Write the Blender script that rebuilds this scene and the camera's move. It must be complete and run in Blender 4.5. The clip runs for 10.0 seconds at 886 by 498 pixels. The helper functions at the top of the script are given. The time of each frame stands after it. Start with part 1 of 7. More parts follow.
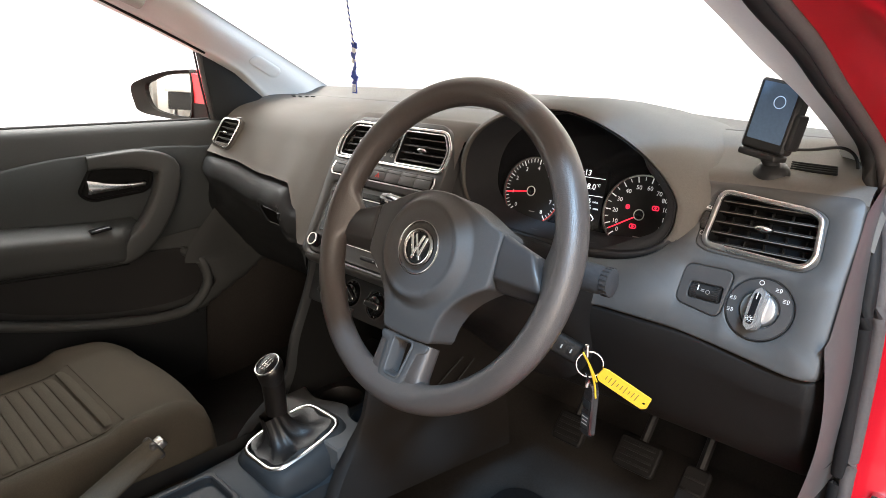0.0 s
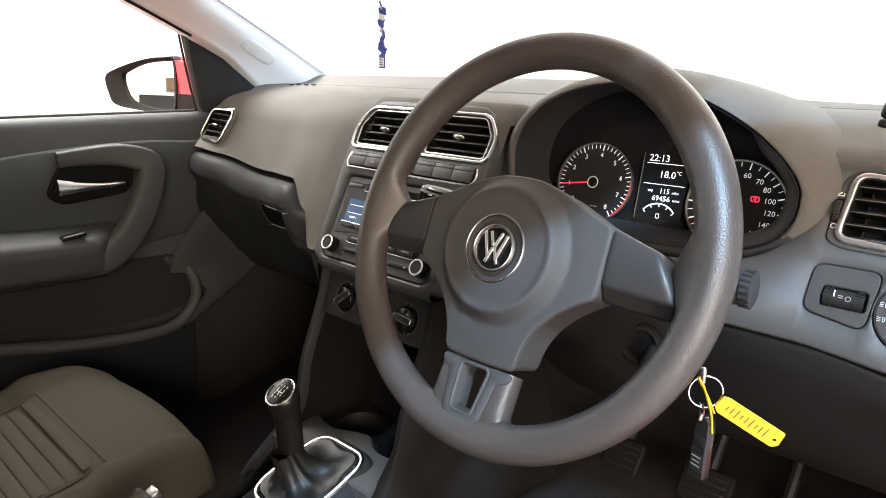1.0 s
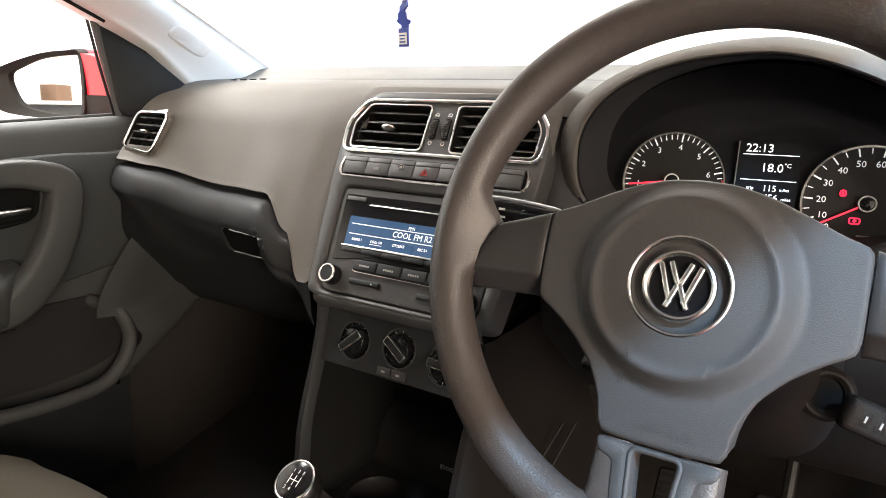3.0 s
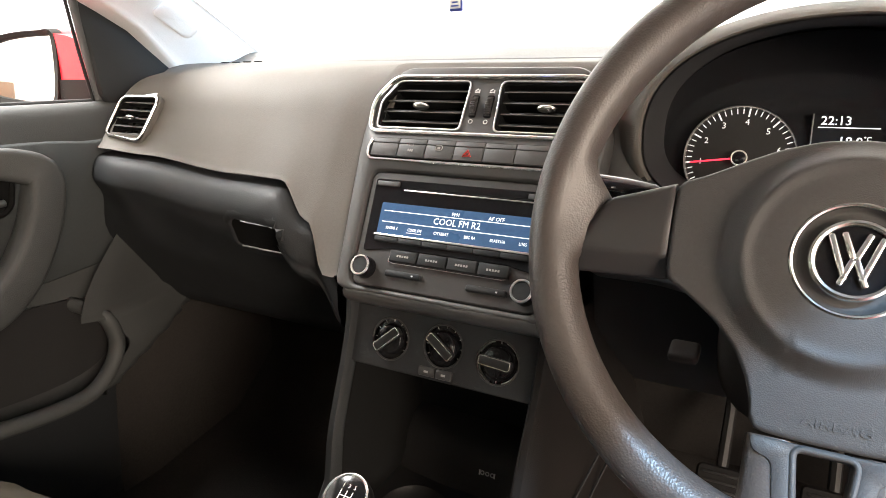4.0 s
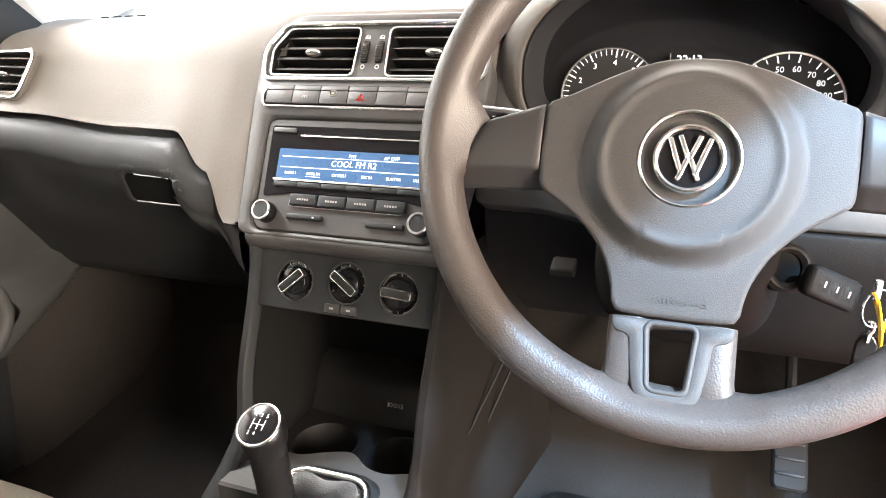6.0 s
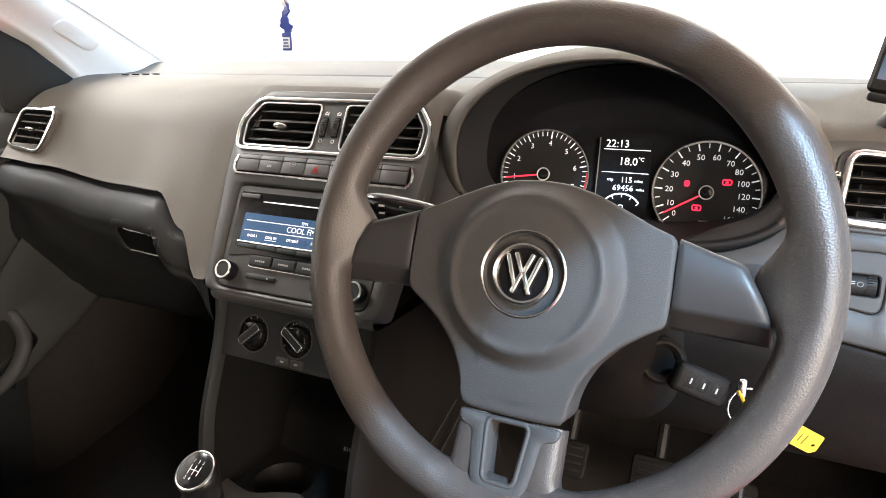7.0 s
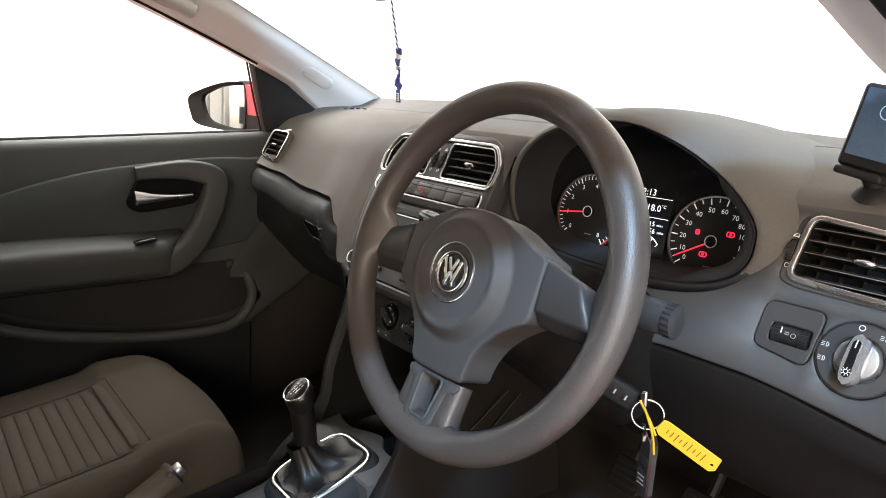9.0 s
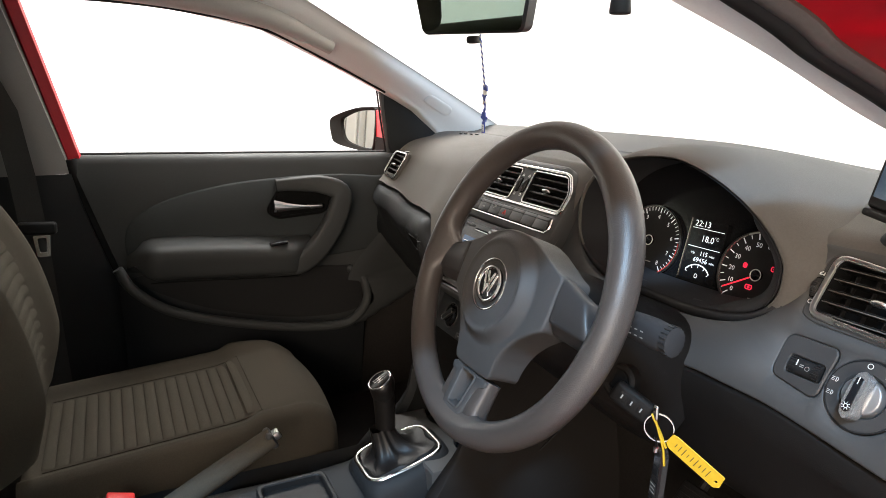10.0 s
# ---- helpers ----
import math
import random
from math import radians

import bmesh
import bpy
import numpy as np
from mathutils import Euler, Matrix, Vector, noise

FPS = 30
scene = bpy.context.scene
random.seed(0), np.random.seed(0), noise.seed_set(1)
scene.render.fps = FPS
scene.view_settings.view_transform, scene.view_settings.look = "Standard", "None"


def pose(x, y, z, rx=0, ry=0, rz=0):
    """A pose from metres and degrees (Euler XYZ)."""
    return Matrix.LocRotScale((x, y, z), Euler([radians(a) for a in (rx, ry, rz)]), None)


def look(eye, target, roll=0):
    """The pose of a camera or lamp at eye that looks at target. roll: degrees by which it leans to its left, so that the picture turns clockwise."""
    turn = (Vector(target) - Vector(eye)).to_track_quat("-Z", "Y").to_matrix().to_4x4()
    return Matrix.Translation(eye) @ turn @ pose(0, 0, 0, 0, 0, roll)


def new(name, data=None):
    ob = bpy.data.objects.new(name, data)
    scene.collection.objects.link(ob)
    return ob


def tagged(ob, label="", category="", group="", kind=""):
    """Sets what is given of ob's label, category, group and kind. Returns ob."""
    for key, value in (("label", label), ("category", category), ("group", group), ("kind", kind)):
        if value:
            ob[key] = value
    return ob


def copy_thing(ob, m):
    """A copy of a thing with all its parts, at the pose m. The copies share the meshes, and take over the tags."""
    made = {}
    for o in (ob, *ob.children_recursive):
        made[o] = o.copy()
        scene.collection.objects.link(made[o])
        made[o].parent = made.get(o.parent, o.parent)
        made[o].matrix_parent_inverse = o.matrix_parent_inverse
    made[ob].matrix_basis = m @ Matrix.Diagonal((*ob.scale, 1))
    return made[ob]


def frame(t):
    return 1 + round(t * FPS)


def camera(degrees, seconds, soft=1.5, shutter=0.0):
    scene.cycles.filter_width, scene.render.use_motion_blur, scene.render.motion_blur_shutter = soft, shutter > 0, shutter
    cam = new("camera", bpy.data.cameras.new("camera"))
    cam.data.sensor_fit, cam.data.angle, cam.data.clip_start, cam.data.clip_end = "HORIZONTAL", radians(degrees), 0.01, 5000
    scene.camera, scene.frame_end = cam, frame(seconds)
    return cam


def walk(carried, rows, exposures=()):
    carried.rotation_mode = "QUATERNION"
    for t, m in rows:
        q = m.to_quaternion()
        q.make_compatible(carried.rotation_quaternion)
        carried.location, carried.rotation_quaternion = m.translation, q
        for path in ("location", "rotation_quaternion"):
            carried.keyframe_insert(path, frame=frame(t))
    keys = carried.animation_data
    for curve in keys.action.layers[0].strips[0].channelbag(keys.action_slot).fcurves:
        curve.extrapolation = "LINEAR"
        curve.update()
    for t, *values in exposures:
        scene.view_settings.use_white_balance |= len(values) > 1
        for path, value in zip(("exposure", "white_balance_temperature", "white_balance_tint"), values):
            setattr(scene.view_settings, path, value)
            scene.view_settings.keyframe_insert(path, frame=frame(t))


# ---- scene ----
import mathutils
cam = camera(68.2, 10.0, soft=0.9)
PATH = [
    (0, 0.8337, -0.4852, 1.0798, 73.15, -0.25, 44.32),
    (0.5, 0.7442, -0.4640, 1.0502, 73.45, -0.22, 43.20),
    (1, 0.6639, -0.4438, 1.0308, 73.70, -0.16, 41.97),
    (1.5, 0.6002, -0.4195, 1.0217, 73.80, -0.03, 40.15),
    (2, 0.5338, -0.4124, 1.0177, 73.82, 0.15, 37.74),
    (3.3, 0.3838, -0.3935, 1.0001, 73.64, 1.02, 31.54),
    (3.5, 0.3579, -0.3962, 0.9943, 73.69, 0.94, 30.79),
    (4, 0.3084, -0.3974, 0.9795, 73.50, 0.94, 28.79),
    (4.5, 0.2696, -0.4059, 0.9567, 72.33, 0.97, 24.44),
    (5, 0.2572, -0.4206, 0.9352, 71.10, 1.12, 20.66),
    (5.5, 0.2776, -0.4320, 0.9345, 70.74, 1.08, 19.94),
    (6, 0.3343, -0.4364, 0.9555, 70.93, 0.99, 20.12),
    (6.2, 0.3618, -0.4304, 0.9684, 71.13, 0.87, 20.27),
    (7.3, 0.5160, -0.4115, 1.0407, 72.71, 0.72, 28.63),
    (7.5, 0.5466, -0.4138, 1.0451, 72.92, 0.69, 30.44),
    (8, 0.6190, -0.4226, 1.0486, 73.37, 0.21, 35.90),
    (8.5, 0.7050, -0.4177, 1.0553, 74.03, -0.09, 42.81),
    (9, 0.7935, -0.4083, 1.0629, 74.66, -0.37, 50.10),
    (9.5, 0.8693, -0.3956, 1.0773, 75.48, -0.64, 57.71),
    (10, 0.9399, -0.3775, 1.0870, 76.13, -0.84, 63.42),
]
EXPOSURE = [(0, 1.06, 6500, 10), (0.5, 1.16, 6500, 10), (1, 1.28, 6500, 10), (1.5, 1.34, 6500, 10), (2, 1.37, 6500, 10), (3.3, 1.56, 6500, 10), (3.7, 1.66, 6500, 10), (4.1, 1.96, 6480, 10), (4.5, 2.41, 6350, 10), (5, 2.83, 6220, 10), (5.5, 2.98, 6280, 10), (6, 2.89, 6420, 10), (6.2, 2.64, 6450, 10), (7.3, 1.42, 6500, 10), (8, 1.17, 6500, 10), (9, 0.93, 6500, 10), (10, 0.68, 6500, 10)]
walk(cam, [(t, pose(*row)) for t, *row in PATH], EXPOSURE)

# ---------------------------------------------------------------- world and light
SUN = Vector((0.6, -1.0, 0.33))      # towards the sun, outside the room
world = bpy.data.worlds.new("world")
scene.world = world
world.use_nodes = True
sky = world.node_tree.nodes.new("ShaderNodeTexSky")
sky.sky_type, sky.sun_disc = "NISHITA", False
sky.sun_elevation, sky.sun_rotation = math.atan2(SUN.z, math.hypot(SUN.x, SUN.y)), math.atan2(SUN.x, SUN.y)
world.node_tree.links.new(sky.outputs[0], world.node_tree.nodes["Background"].inputs[0])
world.node_tree.nodes["Background"].inputs[1].default_value = 0.06

def area_lamp(name, eye, target, sx, sy, power, colour):
    data = bpy.data.lights.new(name, "AREA")
    data.shape, data.size, data.size_y, data.energy, data.color = "RECTANGLE", sx, sy, power, colour
    ob = new(name, data)
    ob.matrix_world = look(eye, target)
    return ob


# unseen fill strips added to brighten the front, passenger-side and rear walls
area_lamp("front_wall_fill", (0.0, 3.1, 3.35), (0.0, 4.6, 1.3), 6.0, 0.5, 220, (1.0, 0.97, 0.91))
area_lamp("side_wall_fill", (-3.1, 0.2, 3.35), (-4.6, 0.2, 1.3), 0.5, 6.0, 285, (1.0, 0.985, 0.95))
area_lamp("rear_wall_fill", (0.0, -2.9, 3.35), (0.0, -4.2, 1.3), 5.0, 0.5, 230, (1.0, 0.83, 0.66))

# unseen warm lamp added as fill from behind on the driver's side
area_lamp("driver_side_fill", (3.9, -2.5, 1.65), (0.0, 0.1, 0.75), 1.4, 2.1, 104, (1.0, 0.83, 0.67))

# cool tube on the ceiling along the driver's side; the roof of the car shades what lies further in
tube = area_lamp("ceiling_tube", (2.40, -1.60, 3.40), (0.4, 0.0, 0.9), 0.12, 0.7, 175, (0.43, 0.70, 1.0))
tube.matrix_world = Matrix(((0.8, 0, 0.6, 2.40), (0, 1, 0, -1.60), (-0.6, 0, 0.8, 3.40), (0, 0, 0, 1)))

# ---------------------------------------------------------------- materials


def material(name, colour, rough=0.6, metal=0.0, grain=0.0, grain_size=900.0, spread=0.15, stain=6.0,
             emit=0.0, coat=0.0, spec=0.32, rough_spread=0.08, voronoi=False):
    """A Principled material with two scales of colour variation and a fine relief."""
    m = bpy.data.materials.new(name)
    m.use_nodes = True
    nt = m.node_tree
    b = nt.nodes["Principled BSDF"]
    tc = nt.nodes.new("ShaderNodeTexCoord")
    n1 = nt.nodes.new("ShaderNodeTexNoise")
    n1.inputs["Scale"].default_value, n1.inputs["Detail"].default_value = stain, 5.0
    n2 = nt.nodes.new("ShaderNodeTexNoise")
    n2.inputs["Scale"].default_value, n2.inputs["Detail"].default_value = grain_size * 0.35, 3.0
    add = nt.nodes.new("ShaderNodeMath")
    add.operation = "ADD"
    ramp = nt.nodes.new("ShaderNodeMapRange")
    ramp.inputs[1].default_value, ramp.inputs[2].default_value = 0.6, 1.4
    ramp.inputs[3].default_value, ramp.inputs[4].default_value = 1.0 - spread, 1.0 + spread
    mul = nt.nodes.new("ShaderNodeVectorMath")
    mul.operation = "SCALE"
    mul.inputs[0].default_value = colour
    nt.links.new(tc.outputs["Object"], n1.inputs["Vector"])
    nt.links.new(tc.outputs["Object"], n2.inputs["Vector"])
    nt.links.new(n1.outputs[0], add.inputs[0])
    nt.links.new(n2.outputs[0], add.inputs[1])
    nt.links.new(add.outputs[0], ramp.inputs[0])
    nt.links.new(ramp.outputs[0], mul.inputs["Scale"])
    nt.links.new(mul.outputs[0], b.inputs["Base Color"])
    rr = nt.nodes.new("ShaderNodeMapRange")
    rr.inputs[1].default_value, rr.inputs[2].default_value = 0.3, 0.7
    rr.inputs[3].default_value, rr.inputs[4].default_value = max(rough - rough_spread, 0.02), min(rough + rough_spread, 1.0)
    nt.links.new(n1.outputs[0], rr.inputs[0])
    nt.links.new(rr.outputs[0], b.inputs["Roughness"])
    b.inputs["Metallic"].default_value = metal
    b.inputs["Specular IOR Level"].default_value = spec
    b.inputs["Coat Weight"].default_value = coat
    b.inputs["Coat Roughness"].default_value = 0.06
    if emit:
        b.inputs["Emission Color"].default_value = (*colour, 1)
        b.inputs["Emission Strength"].default_value = emit
    if grain:
        if voronoi:
            v = nt.nodes.new("ShaderNodeTexVoronoi")
            v.inputs["Scale"].default_value = grain_size
        else:
            v = nt.nodes.new("ShaderNodeTexNoise")
            v.inputs["Scale"].default_value, v.inputs["Detail"].default_value = grain_size, 2.0
        nt.links.new(tc.outputs["Object"], v.inputs["Vector"])
        bp = nt.nodes.new("ShaderNodeBump")
        bp.inputs["Strength"].default_value, bp.inputs["Distance"].default_value = grain, 0.0006
        nt.links.new(v.outputs[0], bp.inputs["Height"])
        nt.links.new(bp.outputs[0], b.inputs["Normal"])
    return m


def glass_material(name, tint, gloss):
    m = bpy.data.materials.new(name)
    m.use_nodes = True
    nt = m.node_tree
    nt.nodes.remove(nt.nodes["Principled BSDF"])
    tr = nt.nodes.new("ShaderNodeBsdfTransparent")
    tr.inputs[0].default_value = (*tint, 1)
    gl = nt.nodes.new("ShaderNodeBsdfGlossy")
    gl.inputs["Roughness"].default_value = 0.01
    fr = nt.nodes.new("ShaderNodeFresnel")
    fr.inputs[0].default_value = gloss
    mix = nt.nodes.new("ShaderNodeMixShader")
    nt.links.new(fr.outputs[0], mix.inputs[0])
    nt.links.new(tr.outputs[0], mix.inputs[1])
    nt.links.new(gl.outputs[0], mix.inputs[2])
    nt.links.new(mix.outputs[0], nt.nodes["Material Output"].inputs[0])
    return m


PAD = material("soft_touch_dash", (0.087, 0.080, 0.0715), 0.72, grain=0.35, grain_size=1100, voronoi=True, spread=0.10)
LOWER = material("lower_dash_plastic", (0.0165, 0.0175, 0.0185), 0.55, grain=0.3, grain_size=1300, voronoi=True, spread=0.10, spec=0.18)
FASCIA = material("satin_fascia", (0.051, 0.050, 0.049), 0.5, grain=0.12, grain_size=1500, spread=0.06)
WHEEL = material("grained_wheel_foam", (0.047, 0.039, 0.035), 0.42, grain=0.27, grain_size=720, voronoi=True, spread=0.12, spec=0.5)
COVER = material("airbag_cover_plastic", (0.045, 0.043, 0.042), 0.58, grain=0.25, grain_size=1300, voronoi=True, spread=0.08)
SPOKE = material("smooth_spoke_plastic", (0.030, 0.0285, 0.0285), 0.42, grain=0.08, grain_size=1500, spread=0.05)
COLUMNSHADE = material("column_and_shade_plastic", (0.0085, 0.0072, 0.0064), 0.6, grain=0.3, grain_size=1200, voronoi=True, spec=0.12)
BLACK = material("black_plastic", (0.014, 0.0135, 0.0135), 0.5, grain=0.15, grain_size=1500, spread=0.12, spec=0.22)
RADIOFACE = material("dark_radio_plastic", (0.037, 0.035, 0.034), 0.45, grain=0.1, grain_size=1500, spread=0.06)
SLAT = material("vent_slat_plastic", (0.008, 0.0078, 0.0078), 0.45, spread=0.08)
DULLSILVER = material("dull_silver_plastic", (0.26, 0.26, 0.26), 0.36, metal=0.7, spread=0.05)
RIMBLACK = material("matt_black_mirror_rim", (0.010, 0.009, 0.008), 0.85, spec=0.15)
GRIPSILVER = material("silver_grip_plastic", (0.55, 0.55, 0.55), 0.28, metal=0.85, spread=0.04)
BEIGE = material("beige_painted_board", (0.30, 0.285, 0.26), 0.7, spread=0.1, stain=2.0)
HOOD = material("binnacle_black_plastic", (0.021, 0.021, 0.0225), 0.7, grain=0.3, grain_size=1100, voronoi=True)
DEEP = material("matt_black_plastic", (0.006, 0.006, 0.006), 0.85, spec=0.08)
GLOSSBLACK = material("gloss_black", (0.008, 0.008, 0.009), 0.12, spread=0.05, rough_spread=0.03)
CHROME = material("chrome_trim", (0.74, 0.73, 0.71), 0.22, metal=1.0, spread=0.04, rough_spread=0.05)
SATIN = material("satin_chrome", (0.62, 0.61, 0.59), 0.28, metal=1.0, spread=0.05)
FABRIC = material("seat_fabric", (0.049, 0.042, 0.032), 0.95, grain=0.9, grain_size=1400, spread=0.18, spec=0.15)
FABRIC2 = material("ribbed_seat_fabric", (0.053, 0.046, 0.035), 0.95, grain=0.9, grain_size=1400, spread=0.2, spec=0.15)
DOORTRIM = material("door_trim_plastic", (0.035, 0.0362, 0.0357), 0.6, grain=0.3, grain_size=1100, voronoi=True, spread=0.1, spec=0.2)
DOORCLOTH = material("door_cloth", (0.033, 0.036, 0.0365), 0.9, grain=0.8, grain_size=1500, spread=0.15, spec=0.2)
PILLAR = material("pale_grey_pillar_trim", (0.62, 0.615, 0.605), 0.7, grain=0.25, grain_size=1200, spread=0.05)
SHADEDPOST = material("shaded_post_trim", (0.17, 0.16, 0.15), 0.7, grain=0.25, grain_size=1200, spread=0.06, spec=0.2)
HEADLINER = material("headliner_cloth", (0.42, 0.41, 0.39), 0.95, grain=0.6, grain_size=1200, spread=0.07, spec=0.1)
RUBBER = material("black_rubber_seal", (0.011, 0.0105, 0.0105), 0.6, grain=0.2, grain_size=800, spec=0.12)
GREYRUBBER = material("grey_rubber_seal", (0.060, 0.052, 0.050), 0.65, grain=0.2, grain_size=800)
RED = material("red_car_paint", (0.40, 0.004, 0.012), 0.38, coat=0.10, spread=0.04, rough_spread=0.04)
CARPET = material("dark_carpet", (0.0185, 0.0165, 0.015), 1.0, grain=1.0, grain_size=700, spread=0.3, spec=0.1)
MATPILE = material("worn_mat_pile", (0.0067, 0.0062, 0.0062), 1.0, grain=1.0, grain_size=900, spread=0.35, spec=0.1)
GREYMARK = material("pale_print", (0.62, 0.62, 0.60), 0.6)
DIMMARK = material("faint_print", (0.26, 0.25, 0.235), 0.6)
REDMARK = material("red_print", (0.65, 0.05, 0.04), 0.5)
YELLOW = material("yellow_plastic_tag", (0.54, 0.33, 0.022), 0.45, spread=0.08)
INK = material("ink_marks", (0.09, 0.06, 0.02), 0.6)
BLUE = material("blue_ribbon", (0.05, 0.08, 0.34), 0.6, grain=0.3, grain_size=900)
WHITEPLASTIC = material("white_plastic", (0.75, 0.75, 0.74), 0.4)
REDPLASTIC = material("red_buckle_plastic", (0.70, 0.03, 0.03), 0.4)
WEBBING = material("seat_belt_webbing", (0.035, 0.033, 0.031), 0.85, grain=0.8, grain_size=900)
LEATHER = material("gaiter_leather", (0.008, 0.007, 0.0065), 0.42, grain=0.35, grain_size=500, voronoi=True, spec=0.3)
LEVERBLACK = material("satin_black_lever", (0.007, 0.0065, 0.0065), 0.32, spread=0.1, spec=0.35)
NEEDLE = material("lit_red_needle", (1.0, 0.03, 0.06), 0.5, emit=0.61)
DIALPRINT = material("lit_dial_print", (0.80, 0.81, 0.83), 0.5, emit=0.20)
WARN = material("lit_warning_lamp", (1.0, 0.03, 0.08), 0.5, emit=0.55)
LCD = material("lit_display_print", (0.90, 0.93, 0.95), 0.5, emit=0.44)
RADIOSCREEN = material("lit_blue_screen", (0.028, 0.062, 0.125), 0.25, emit=0.28)
NAVSCREEN = material("sat_nav_screen", (0.05, 0.075, 0.11), 0.08, emit=0.30, coat=0.5)
NAVLOGO = material("sat_nav_screen_mark", (0.32, 0.45, 0.62), 0.3, emit=0.33)
MIRROR = material("mirror_glass", (0.92, 0.93, 0.93), 0.01, metal=1.0, spread=0.01, rough_spread=0.005)
TINTMIRROR = material("rear_mirror_glass", (0.44, 0.52, 0.50), 0.01, metal=1.0, spread=0.01, rough_spread=0.005)
CLEARFOB = material("smoky_fob_plastic", (0.016, 0.013, 0.012), 0.16, coat=0.4)
PALEGROUND = material("pale_ground", (0.30, 0.30, 0.29), 0.9, spread=0.2, stain=0.5)
DIMWALL = material("grey_wall_paint", (0.62, 0.59, 0.55), 0.8, grain=0.2, grain_size=120, spread=0.05, stain=1.0)
WALL = material("white_wall_paint", (0.84, 0.83, 0.81), 0.8, grain=0.2, grain_size=120, spread=0.03, stain=1.0)
FLOORPAINT = material("pale_floor_paint", (0.30, 0.29, 0.28), 0.35, grain=0.1, grain_size=80, spread=0.08, stain=1.2)
PRIVACY = glass_material("tinted_rear_glass", (0.42, 0.51, 0.49), 1.2)
WINDSCREEN = glass_material("windscreen_glass", (0.97, 0.985, 0.98), 1.12)
SIDEGLASS = glass_material("side_glass", (0.95, 0.97, 0.96), 1.06)
DARKTRIM = material("dark_brown_wood", (0.11, 0.065, 0.042), 0.6, spread=0.2)

# ---------------------------------------------------------------- mesh helpers


def thing(name, loc, label, category, group="", kind=""):
    ob = new(name)
    ob.location = loc
    ob.empty_display_size = 0.05
    return tagged(ob, label, category, group, kind)


def part(name, bm, mat, parent=None, label="", smooth=True, category="", kind="", group="", angle=40, inward=None):
    """Link a bmesh, which lies in world metres, as one mesh object under parent."""
    if inward:
        bm.normal_update()
        for f in bm.faces:
            if f.normal.dot(Vector(inward) - f.calc_center_median()) < 0:
                f.normal_flip()
    else:
        bmesh.ops.recalc_face_normals(bm, faces=bm.faces)
    me = bpy.data.meshes.new(name)
    bm.to_mesh(me)
    bm.free()
    me.materials.append(mat)
    if smooth:
        me.polygons.foreach_set("use_smooth", [True] * len(me.polygons))
        me.set_sharp_from_angle(angle=radians(angle))
    ob = new(name, me)
    if parent is not None:
        bpy.context.view_layer.update()
        ob.parent = parent
        ob.matrix_parent_inverse = parent.matrix_world.inverted()
    return tagged(ob, label, category, group, kind)


def axes(origin, u, v):
    """A frame with its x along u, y near v and z square to both."""
    u = Vector(u).normalized()
    n = u.cross(Vector(v)).normalized()
    v = n.cross(u)
    m = Matrix((u, v, n)).transposed().to_4x4()
    m.translation = Vector(origin)
    return m


def leaning(origin, degrees, yaw=0.0):
    """A plane that faces the driver and leans back by the degrees: x right, y up along it, z towards the driver."""
    a = radians(degrees)
    return Matrix.Translation(origin) @ Matrix.Rotation(radians(yaw), 4, "Z") @ axes((0, 0, 0), (1, 0, 0), (0, math.sin(a), math.cos(a)))


def box(sx, sy, sz, m=Matrix(), bevel=0.0, seg=2):
    bm = bmesh.new()
    bmesh.ops.create_cube(bm, size=1.0, matrix=Matrix.Diagonal((sx, sy, sz, 1)))
    if bevel:
        bmesh.ops.bevel(bm, geom=list(bm.edges), offset=min(bevel, 0.45 * min(sx, sy, sz)), segments=seg, affect="EDGES", profile=0.5)
    bm.transform(m)
    return bm


def join(*bms):
    out = bmesh.new()
    for b in bms:
        me = bpy.data.meshes.new("joined")
        b.to_mesh(me)
        b.free()
        out.from_mesh(me)
        bpy.data.meshes.remove(me)
    return out


def cylinder(r1, r2, h, m=Matrix(), seg=32, bevel=0.0):
    """Along z from 0 to h."""
    bm = bmesh.new()
    bmesh.ops.create_cone(bm, cap_ends=True, segments=seg, radius1=r1, radius2=r2, depth=h, matrix=Matrix.Translation((0, 0, h / 2)))
    if bevel:
        rims = [e for e in bm.edges if abs(e.verts[0].co.z - e.verts[1].co.z) < 1e-6]
        bmesh.ops.bevel(bm, geom=rims, offset=bevel, segments=2, affect="EDGES", profile=0.5)
    bm.transform(m)
    return bm


def loft(rows, closed=False, caps=False, m=Matrix(), skip=None):
    """A skin over rows of points, all of one length."""
    bm = bmesh.new()
    vs = [[bm.verts.new(p) for p in row] for row in rows]
    n = len(rows[0])
    for i in range(len(rows) - 1):
        for j in range(n if closed else n - 1):
            k = (j + 1) % n
            quad = (vs[i][j], vs[i][k], vs[i + 1][k], vs[i + 1][j])
            if skip and skip(sum((v.co for v in quad), Vector()) / 4):
                continue
            if len(set(quad)) == 4:
                bm.faces.new(quad)
    if caps and closed:
        bm.faces.new(list(reversed(vs[0])))
        bm.faces.new(vs[-1])
    if skip:
        bmesh.ops.delete(bm, geom=[v for v in bm.verts if not v.link_faces], context="VERTS")
    bm.transform(m)
    return bm


